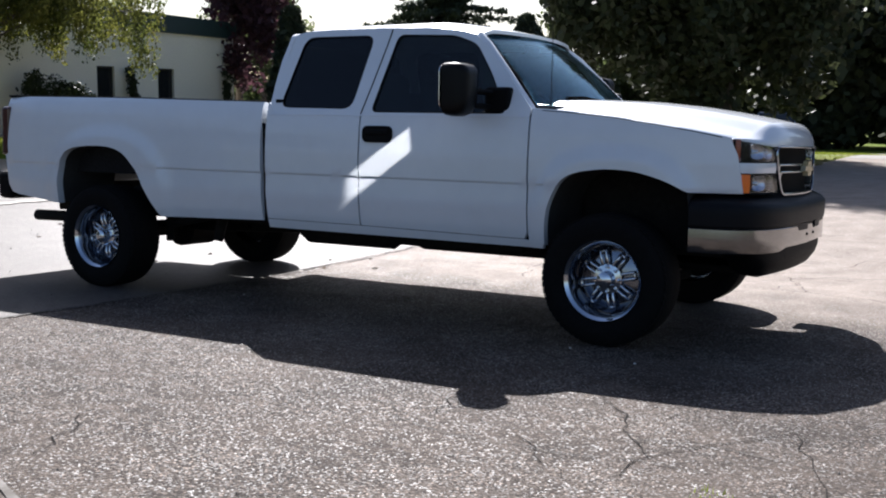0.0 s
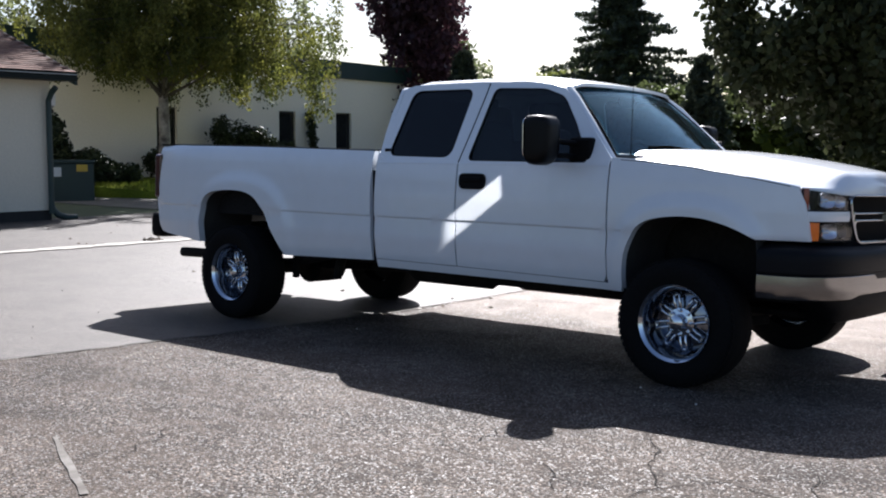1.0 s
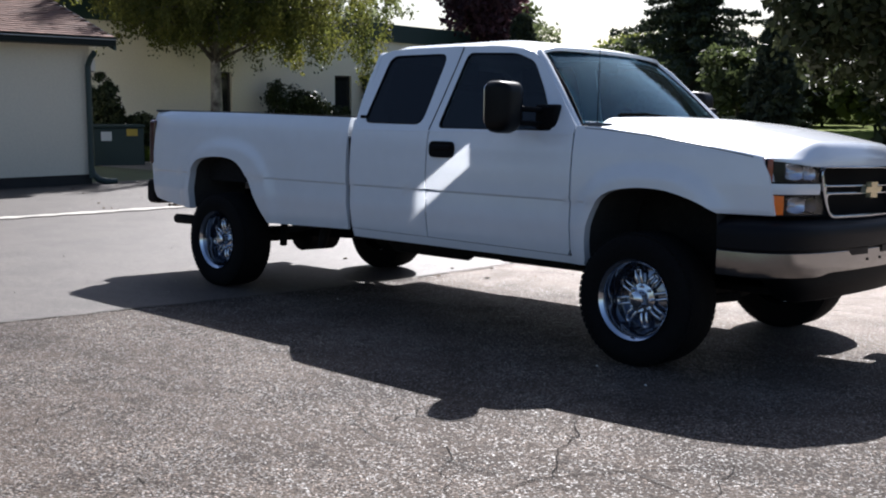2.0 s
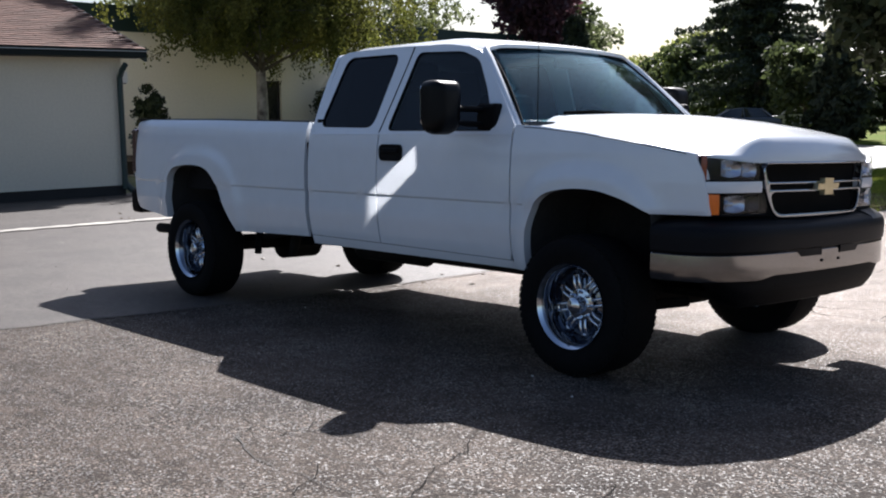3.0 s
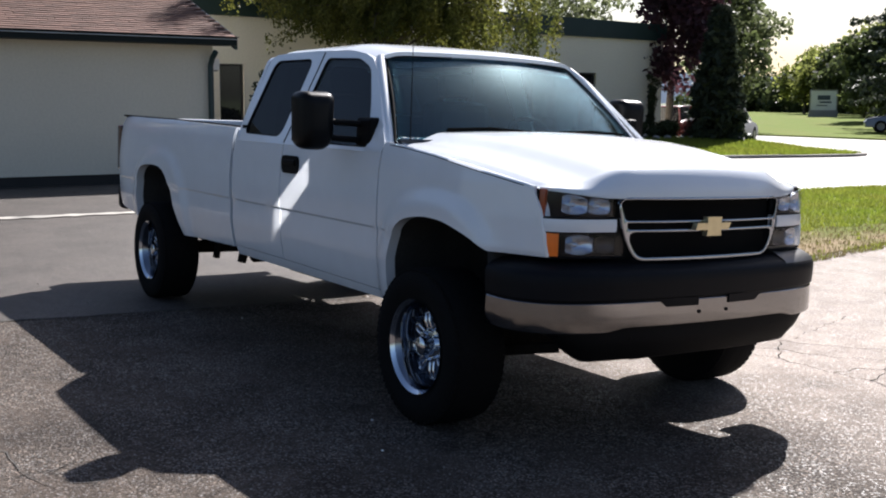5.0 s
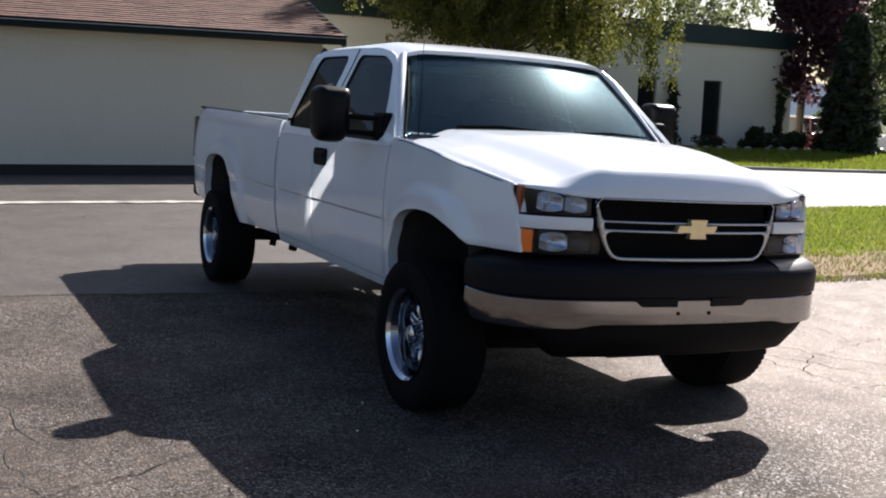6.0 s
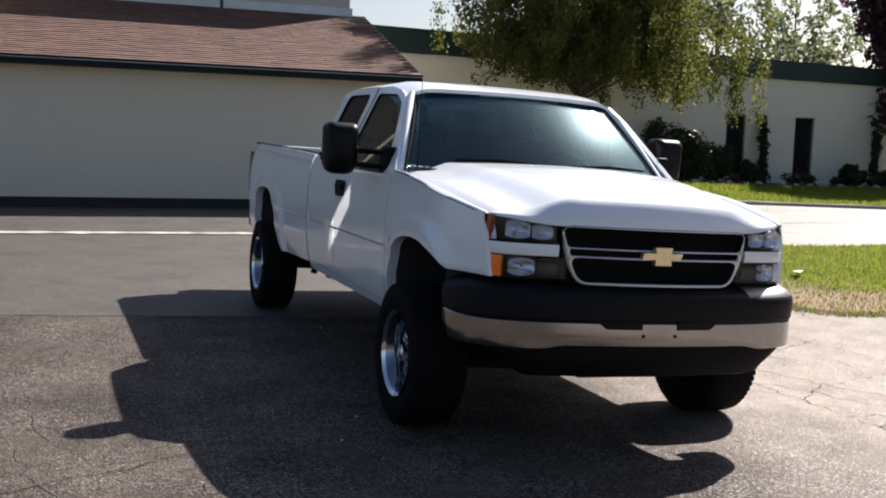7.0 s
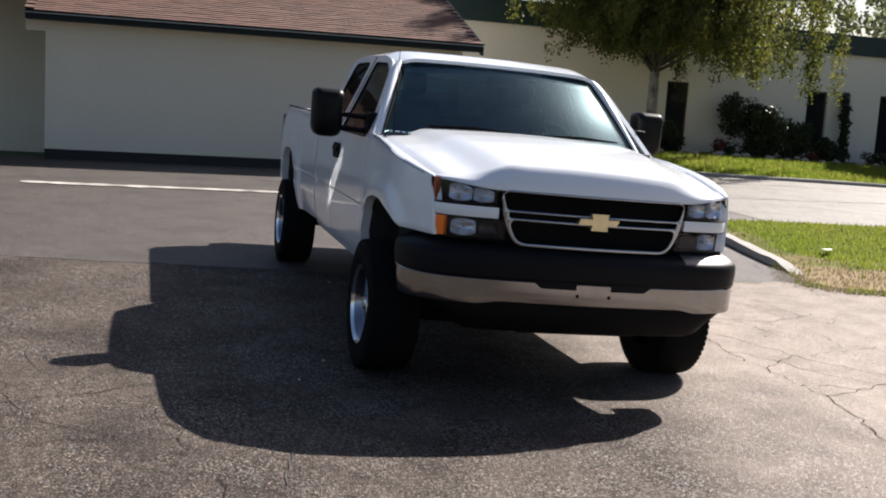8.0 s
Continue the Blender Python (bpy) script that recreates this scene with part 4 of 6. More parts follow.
for a, b in WINDOWS:
    win = base("window", Matrix.Translation((FX - 0.12, (a + b) / 2, SILL)))
    tagged(win, "tall narrow dark window in the pale wall", "window", "office windows", "structure")
    w, h = (b - a) / 2, HEAD - SILL
    part("frame", plate([(-w, 0), (w, 0), (w, h), (-w, h)], [[(-w + 0.05, 0.05), (w - 0.05, 0.05), (w - 0.05, h - 0.05), (-w + 0.05, h - 0.05)]], lambda u, v: (0.03, u, v), (-0.06, 0, 0)), DARK_FRAME, win)
    part("pane", block((-0.012, -w + 0.04, 0.04), (0.0, w - 0.04, h - 0.04)), DARK_GLASS, win)
    part("sill", block((0.0, -w - 0.03, -0.04), (0.16, w + 0.03, 0.004), 0.01), DARK_FRAME, win)

scrap = part("paper_scrap", plate(rounded([(-0.16, -0.05), (0.15, -0.07), (0.17, 0.03), (-0.12, 0.06)], 0.02), [], lambda u, v: (u, v, 0.012 + 0.4 * abs(v) + 0.1 * u), (0, 0, 0.003)), SIGN_WHITE, None)
scrap.matrix_world = pose(-1.05, 5.55, gz(-1.05, 5.55) + 0.06, 6, 0, -35)
tagged(scrap, "crumpled white scrap of paper on the dry lawn", "litter")


# ---- the truck: x ahead from the rear axle, y to its left, z up from the lot ----
truck = base("pickup_truck", pose(0, 0, 0.012, -2.0, 0, 0) @ Matrix.Translation((0, -0.015, 0)) @ Matrix.Diagonal((1, 0.985, 1, 1)))
tagged(truck, "white extended-cab pickup truck with chrome wheels, parked on asphalt", "pickup truck")
R_ARCH = [(-0.485, 0.6), (-0.478, 0.785), (-0.43, 0.955), (-0.33, 1.025), (-0.15, 1.046), (0.02, 1.048), (0.14, 1.034), (0.245, 0.992), (0.355, 0.878), (0.45, 0.696), (0.556, 0.552)]
F_ARCH = [(3.598, 0.545), (3.61, 0.742), (3.675, 0.905), (3.765, 0.976), (3.93, 1.004), (4.06, 1.006), (4.18, 0.994), (4.33, 0.95), (4.44, 0.892)]

R_ARCH, F_ARCH = bend(R_ARCH, 2), bend(F_ARCH, 2)


def arch_ring(x, z):
    """How far a point lies from the wheel arches: 1 on the lip, more outside."""
    out = []
    for cx, a, cz, b in ((0.03, 0.515, 0.55, 0.5), (4.02, 0.425, 0.54, 0.466)):
        out.append((abs((x - cx) / a) ** 2.5 + abs(max(0.0, z - cz) / b) ** 2.5) ** 0.4)
    return min(out)


SECTION_Z = [0.5, 0.56, 0.62, 0.76, 0.895, 0.908, 1.05, 1.2, 1.29, 1.34, 1.38, 1.41, 1.43]
SECTION_Y = [0.925, 0.95, 0.968, 0.991, 0.99, 0.9987, 1.0005, 0.992, 0.979, 0.966, 0.95, 0.925, 0.9]


def side_y(x, z):
    """Half width of the body side at a place, with its crease, shoulder and raised arch rings."""
    y = float(np.interp(z, SECTION_Z, SECTION_Y))
    y += 0.024 * (1 - smooth(1.1, 1.34, arch_ring(x, z)))
    y -= 0.13 * max(0.0, (x - 4.2) / 0.48) ** 1.7
    y -= 0.05 * max(0.0, (-0.75 - x) / 0.4) ** 2
    return y


def finer(knots, step=0.04):
    out = []
    for a, b in zip(knots, knots[1:]):
        n = max(1, math.ceil((b - a) / step))
        out += [a + (b - a) * k / n for k in range(n)]
    return out + [knots[-1]]


def body_panel(name, side, low, high, parent, label="", rows=26, inward=0.03):
    """A skin of the body side between a lower and an upper line, each a list of (x, z)."""
    xs = finer(sorted({p[0] for p in low} | {p[0] for p in high}))
    lx, lz, hx, hz = [p[0] for p in low], [p[1] for p in low], [p[0] for p in high], [p[1] for p in high]
    sheet = []
    for x in xs:
        a, b = np.interp(x, lx, lz), np.interp(x, hx, hz)
        zs = [a + (b - a) * k / (rows - 1) for k in range(rows)]
        k = sum(z < 0.9015 for z in zs)
        if 1 < k < rows - 1:
            zs[k - 1], zs[k] = 0.895, 0.908
        sheet.append([(x, side * side_y(x, z), z) for z in zs])
    return solid(name, *skin(sheet, (0, -side * inward, 0)), WHITE_PAINT, parent, label, angle=30)


def hood_line(x):
    return float(np.interp(x, [3.5, 3.7, 4.0, 4.25, 4.45, 4.6, 4.7, 4.862], [1.345, 1.333, 1.306, 1.273, 1.24, 1.212, 1.19, 1.167]))


BELT = 1.297
for side in (-1, 1):
    # cargo bed side with its wheel opening
    bed_low = [(-1.125, 0.98), (-1.1, 0.72), (-1.06, 0.665), (-0.98, 0.648), (-0.5, 0.6)] + R_ARCH + [(0.6, 0.552), (1.491, 0.575)]
    bed = body_panel("bed_side", side, bed_low, [(-1.125, 1.416), (0.2, 1.402), (1.491, 1.376)], truck, "white bed side with a flared wheel opening", inward=0.06)
    cap_ring = [(0.83, -0.03), (0.83, 0.0), (0.9, 0.008), (0.914, 0.006), (0.914, -0.004)]
    rail = [(x, side * yy, z + dz) for x, z in ((-1.122, 1.418), (0.2, 1.404), (1.497, 1.378)) for yy, dz in cap_ring]
    solid("rail_cap", rail, grid_faces(3, 5, True) + [(0, 1, 2, 3, 4), (14, 13, 12, 11, 10)], BED_LINER, bed, "black cap along the top of the bed side")
    # rear-hinged small door and front door
    rear_door = body_panel("rear_door", side, [(1.535, 0.592), (2.286, 0.588)], [(1.535, 1.375), (1.6, BELT + 0.01), (2.286, BELT)], truck, "narrow rear access door")
    door = body_panel("front_door", side, [(2.298, 0.588), (3.46, 0.575), (3.482, 0.61)], [(2.298, BELT), (3.482, BELT)], truck, "white front door")
    body_panel("rocker", side, [(1.535, 0.53), (3.59, 0.525)], [(1.535, 0.588), (2.3, 0.584), (3.45, 0.571), (3.59, 0.565)], truck, "", 5)
    y = side * 0.998
    part("handle_recess", plate(rounded([(2.322, 1.122), (2.545, 1.122), (2.545, 1.228), (2.322, 1.228)], 0.045, 5), [], lambda u, v: (u, y + side * 0.008, v), (0, -side * 0.02, 0)), BLACK_PLASTIC, door, "black door handle cup")
    part("handle", block((2.35, y + side * 0.012 - 0.008, 1.17), (2.52, y + side * 0.012 + 0.012, 1.205), 0.008), BLACK_PLASTIC, door, "black door handle")
    part("side_badge", block((1.585, side * 0.945 - 0.006, 1.372), (1.64, side * 0.945 + 0.008, 1.395), 0.004), BLACK_PLASTIC, rear_door, "small dark vent badge")
    # black strip set in the open gap, in place of the shade inside it
    part("bed_gap", plate([(1.4905, 0.57), (1.5355, 0.57), (1.5355, 1.225), (1.4905, 1.235)], [], lambda u, v: (u, side * (side_y(u, v) - 0.014), v), (0, -side * 0.02, 0)), BLACK_PLASTIC, truck, "black strip for the shade between cab and bed")
    # front fender
    fender_low = [(3.494, 0.60), (3.5, 0.56)] + [(3.597, 0.545)] + F_ARCH + [(4.46, 0.892), (4.712, 0.892)]
    fender_high = [(3.494, 1.337), (3.7, 1.325), (4.0, 1.296), (4.25, 1.262), (4.45, 1.228), (4.6, 1.198), (4.645, 1.186), (4.68, 1.1), (4.7, 0.99), (4.712, 0.9)]
    body_panel("front_fender", side, fender_low, fender_high, truck, "white front fender with a flared wheel opening", inward=0.055)
    cap = []
    for x in np.linspace(3.5, 4.645, 40):
        zf = float(np.interp(x, [p[0] for p in fender_high], [p[1] for p in fender_high]))
        edge, inner, zi = side_y(x, zf), 0.936 - 0.085 * ((x - 3.5) / 1.15) ** 1.6, hood_line(x) - 0.016
        cap.append([(x, side * (edge + (inner - edge) * k), zf + (zi - zf) * k + 0.012 * math.sin(math.pi * k ** 0.6) - 0.03 * max(0, k - 0.9) / 0.1) for k in (0, 0.15, 0.35, 0.6, 0.85, 0.93, 1.0)])
    seam = [(x, side * (side_y(x, float(np.interp(x, [p[0] for p in fender_high], [p[1] for p in fender_high]))) + 0.0005), float(np.interp(x, [p[0] for p in fender_high], [p[1] for p in fender_high])) - 0.001) for x in np.linspace(3.56, 4.6, 30)]
    part("hood_gap", rod(seam, 0.0022, 6), BLACK_PLASTIC, truck, "dark gap between hood and fender")
    solid("fender_top", *skin(cap, (0, 0, -0.015)), WHITE_PAINT, truck, "white rolled edge of the fender beside the hood", angle=50)
    # dark liners inside the wheel openings
    for arch, name in ((R_ARCH, "rear_liner"), (F_ARCH + [(4.46, 0.7)], "front_liner")):
        pts = [arch[0]] + arch + [arch[-1]]
        rows = [[(x, side * yy, z + 0.006) for yy in (0.965, 0.9, 0.6, 0.42)] for x, z in arch]
        solid(name, *skin(rows, (0, 0, 0.012)), LINER, truck, "dark wheel well liner")
    # upper cab side: window frames with two openings
    lean = (lambda z: 0.965 - (z - 1.33) * 0.415) if side < 0 else (lambda z: 0.965 - (z - 1.33) * 0.525)
    outer = [(1.548, 1.29), (1.54, 1.5), (1.545, 1.66), (1.565, 1.77), (1.61, 1.832), (1.69, 1.856), (1.9, 1.864), (2.3, 1.865), (2.7, 1.852), (2.9, 1.83), (3.01, 1.8), (3.12, 1.72), (3.3, 1.535), (3.482, 1.345), (3.482, 1.29)]
    quarter = rounded([(1.705, 1.818), (2.262, 1.818), (2.21, 1.332), (1.628, 1.34)], 0.075)
    front = rounded([(2.44, 1.818), (2.86, 1.803), (3.03, 1.745), (3.175, 1.56), (3.33, 1.31), (2.362, 1.312)], 0.05)
    part("cab_side", plate(outer, [quarter, front], lambda u, v: (u, side * lean(v), v), (0, -side * 0.035, 0)), WHITE_PAINT, truck, "white window frames of the cab side", 40)
    for name, loop in (("quarter_window", quarter), ("door_window", front)):
        pane = SIDE_GLASS if loop is quarter else DOOR_GLASS
        c = np.mean(loop, 0)
        big = [tuple(c + (np.array(p) - c) * 1.02) for p in loop]
        part(name, plate(big, [], lambda u, v: (u, side * (lean(v) - 0.01), v), (0, -side * 0.006, 0)), pane, truck, "dark tinted window")
        rim_in = [tuple(c + (np.array(p) - c) * 0.975) for p in loop]
        part("window_seal", plate([tuple(c + (np.array(p) - c) * 1.0) for p in loop], [rim_in], lambda u, v: (u, side * (lean(v) + 0.0), v), (0, -side * 0.012, 0)), BLACK_PLASTIC, truck, "black window seal")
    # door gap between the two windows
    part("door_gap", rod([(2.292, side * (lean(1.3) + 0.0), 1.3), (2.33, side * (lean(1.5) + 0.0), 1.5), (2.372, side * (lean(1.75) + 0.0), 1.75), (2.385, side * (lean(1.85) + 0.0), 1.852)], 0.0045, 6), BLACK_PLASTIC, truck, "dark gap round the door")
    # windshield pillar
    inset = 0.0 if side < 0 else 0.066
    part("windshield_pillar", rod([(3.475, side * (0.918 - inset), 1.33), (3.275, side * (0.84 - inset), 1.545), (3.095, side * (0.766 - inset), 1.735), (3.012, side * (0.724 - inset), 1.803)], [0.026, 0.027, 0.027, 0.024], 10), WHITE_PAINT, truck, "", 40)
    # tail lamp
    part("tail_lamp", block((-1.16, side * 0.905 - 0.06, 0.95), (-1.066, side * 0.905 + 0.06, 1.335), 0.02), RED_LENS, truck, "tall red tail lamp")

# roof
rows = []
for v in np.linspace(0, 1, 26):
    row = []
    for u in np.linspace(-1, 1, 29):
        a = abs(u)
        back, ahead = 1.57 + 0.02 * a, 3.122 - 0.1 * a ** 2.2
        x = back + (ahead - back) * v
        crown = 1.913 - 0.012 * (1 - v) - 0.012 * a ** 2 - 0.04 * max(0, (a - 0.8) / 0.2) ** 2
        crown -= 0.075 * max(0, (0.12 - v) / 0.12) ** 2 + 0.062 * max(0, (v - 0.72) / 0.28) ** 1.7
        row.append((x, u * (0.748 if u < 0 else 0.685), crown))
    rows.append(row)
solid("roof", *skin(rows, (0, 0, -0.022)), WHITE_PAINT, truck, "white cab roof", angle=40)
# back of the cab with its window
back_outer = rounded([(-0.955, 0.62), (0.955, 0.62), (0.955, 1.33), (0.68, 1.85), (-0.76, 1.85), (-0.955, 1.33)], 0.06)
back_hole = rounded([(-0.72, 1.42), (0.72, 1.42), (0.62, 1.78), (-0.62, 1.78)], 0.06)
part("cab_back", plate(back_outer, [back_hole], lambda u, v: (1.545 + 0.03 * smooth(1.4, 1.85, v), u, v), (0.03, 0, 0)), WHITE_PAINT, truck, "", 40)
part("rear_window", plate(back_hole, [], lambda u, v: (1.56 + 0.03 * smooth(1.4, 1.85, v), u, v), (0.006, 0, 0)), SIDE_GLASS, truck, "dark tinted rear window")
# windshield
rows = []
for v in np.linspace(0, 1, 12):
    row = []
    for u in np.linspace(-1, 1, 25):
        wide, narrow = (0.9, 0.7) if u < 0 else (0.832, 0.63)
        low = Vector((3.64 - 0.15 * u * u, u * wide, 1.375 - 0.03 * u * u))
        top = Vector((3.097 - 0.078 * u * u, u * narrow, 1.841 - 0.034 * u * u))
        p = low.lerp(top, v)
        p.x += 0.025 * math.sin(v * math.pi)
        row.append(p)
    rows.append(row)
solid("windshield", *skin(rows, (-0.005, 0, -0.004)), WINDSHIELD_GLASS, truck, "sloping windshield with a dark band along its edge", smooth=True)
edge_top = [r[0] for r in rows] + rows[-1][1:] + [r[-1] for r in rows[::-1]][1:]
part("windshield_seal", rod([p + Vector((0.002, 0, 0.001)) for p in edge_top], [0.005 if p.z > 1.79 or p.y > 0 else 0.009 for p in edge_top], 6), RUBBER, truck, "black seal round the windshield")
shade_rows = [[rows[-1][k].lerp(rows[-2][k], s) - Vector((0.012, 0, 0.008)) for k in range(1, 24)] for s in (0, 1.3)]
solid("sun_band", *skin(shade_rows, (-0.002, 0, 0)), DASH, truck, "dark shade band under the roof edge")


# hood: a raised centre with soft shoulders, folding down to a steep front face
def hood_mid(x):
    return float(np.interp(x, [3.5, 3.7, 4.0, 4.25, 4.45, 4.58, 4.66, 4.75, 4.81, 4.862], [1.42, 1.424, 1.413, 1.389, 1.36, 1.338, 1.322, 1.304, 1.291, 1.279]))


rows = []
for v in [*np.linspace(0, 0.91, 34), *np.linspace(0.915, 1, 22)]:
    row = []
    for u in np.linspace(-1, 1, 57):
        a = abs(u)
        back, ahead = 3.545 - 0.045 * a * a, 4.86 - 0.1 * a * a - 0.108 * a ** 5
        x = back + (ahead - back) * v
        half = 0.93 - 0.085 * v ** 1.6
        rim_at = 0.8 - 0.1 * v
        dome = 1 - smooth(rim_at - 0.12 - 0.08 * v, rim_at + 0.05 + 0.07 * v, a)
        z = hood_line(x) + (hood_mid(x) - hood_line(x)) * (0.5 * (1 - a * a) + 0.5 * dome)
        z -= 0.02 * max(0, (a - 0.93) / 0.07) ** 2
        edge = 1.1655 + 0.028 * smooth(0.55, 0.86, a * half)
        z = edge + (z - edge) * (1 - (1 - min(1.0, max(0.0, ahead - x) / 0.082)) ** 2) ** 0.58
        row.append((x, u * half, z))
    rows.append(row)
solid("hood", *skin(rows, (0, 0, -0.014)), WHITE_PAINT, truck, "long white hood with a raised centre", angle=50)
# cowl with its louvres, and wipers
rows = [[(x, y, 1.352 + 0.02 * (1 - (y / 0.9) ** 2) - 0.01 * k) for y in np.linspace(-0.9, 0.9, 13)] for k, x in enumerate((3.47, 3.54, 3.62))]
solid("cowl", *skin(rows, (0, 0, -0.02)), BLACK_PLASTIC, truck, "black louvred cowl under the windshield")
for k in range(7):
    part("louvre", block((3.475, -0.86 + 0.04 * k, 1.358), (3.515, -0.835 + 0.04 * k, 1.372), 0.003), WHITE_PAINT, truck)
for y0, y1 in ((-0.62, -0.08), (0.12, 0.66)):
    part("wiper", rod([(3.6 - 0.1 * y0 * y0, y0, 1.418), (3.59 - 0.05 * (y0 * y0 + y1 * y1), (y0 + y1) / 2, 1.431), (3.59 - 0.1 * y1 * y1, y1, 1.422)], [0.01, 0.009, 0.005], 6), WIPER_BLACK, truck, "black wiper arm and blade")

# front face
GX = 4.815
grille = part("grille", block((GX - 0.07, -0.5, 0.86), (GX - 0.045, 0.5, 1.15)), GRILLE_BLACK, truck, "black mesh grille in a chrome surround")
ring_out = rounded([(-0.535, 1.158), (0.535, 1.158), (0.5, 0.98), (0.435, 0.872), (-0.435, 0.872), (-0.5, 0.98)], 0.07, 5)
up_hole = rounded([(-0.521, 1.147), (0.521, 1.147), (0.493, 1.055), (-0.493, 1.055)], 0.02, 3)
mid_hole = rounded([(-0.483, 1.044), (0.483, 1.044), (0.476, 1.015), (-0.476, 1.015)], 0.008, 2)
low_hole = rounded([(-0.483, 1.003), (0.483, 1.003), (0.428, 0.889), (-0.428, 0.889)], 0.05, 4)


def face(u, v):
    return (GX + 0.055 * (1 - (u / 0.55) ** 2) - 0.1 * (v - 1.0) ** 2, u, v)


def dense(loop, most=0.05):
    """A closed outline with its long sides cut into short ones."""
    out = []
    for a, b in zip(loop, loop[1:] + loop[:1]):
        n = max(1, math.ceil(math.dist(a, b) / most))
        out += [(a[0] + (b[0] - a[0]) * k / n, a[1] + (b[1] - a[1]) * k / n) for k in range(n)]
    return out


ring = plate(dense(ring_out), [dense(up_hole), dense(mid_hole), dense(low_hole)], lambda u, v: (0, u, v), (-0.016, 0, 0))
for v in ring.verts:
    v.co.x += face(v.co.y, v.co.z)[0]
bmesh.ops.bevel(ring, geom=[e for e in ring.edges if len(e.link_faces) == 2 and e.calc_face_angle() > 1.0], offset=0.0045, segments=2, affect="EDGES", profile=0.5)
part("chrome_surround", ring, GRILLE_CHROME, grille, "chrome grille surround with a double bar", 40)
tie = [(-0.115, 1.045), (-0.045, 1.045), (-0.05, 1.078), (0.05, 1.078), (0.045, 1.045), (0.115, 1.045), (0.1, 1.008), (0.045, 1.008), (0.05, 0.975), (-0.05, 0.975), (-0.045, 1.008), (-0.13, 1.008)]
tie = [(u * 0.95 + 0.004, 1.027 + (v - 1.027) * 0.85) for u, v in tie]
emblem = part("emblem", plate(tie, [], lambda u, v: (GX + 0.078, u, v), (-0.03, 0, 0)), GOLD, grille, "plain gold cross-shaped emblem")
LAMP_CURVE = [(4.652, 0.862), (4.68, 0.852), (4.71, 0.832), (4.745, 0.79), (4.775, 0.72), (4.793, 0.64), (4.806, 0.548), (4.813, 0.49)]


def lamp_curve(a, b, side, n=9):
    """A stretch of the curve that the lamps follow round the corner, from share a to share b."""
    pts = np.array(LAMP_CURVE)
    d = np.r_[0, np.cumsum(np.hypot(*np.diff(pts, axis=0).T))]
    s = np.linspace(a, b, n) * d[-1]
    line = [(float(np.interp(k, d, pts[:, 0])), side * float(np.interp(k, d, pts[:, 1]))) for k in s]
    return line if side < 0 else line[::-1]


def lamp_top(p):
    return 1.163 + 0.028 * smooth(0.55, 0.86, abs(p[1]))


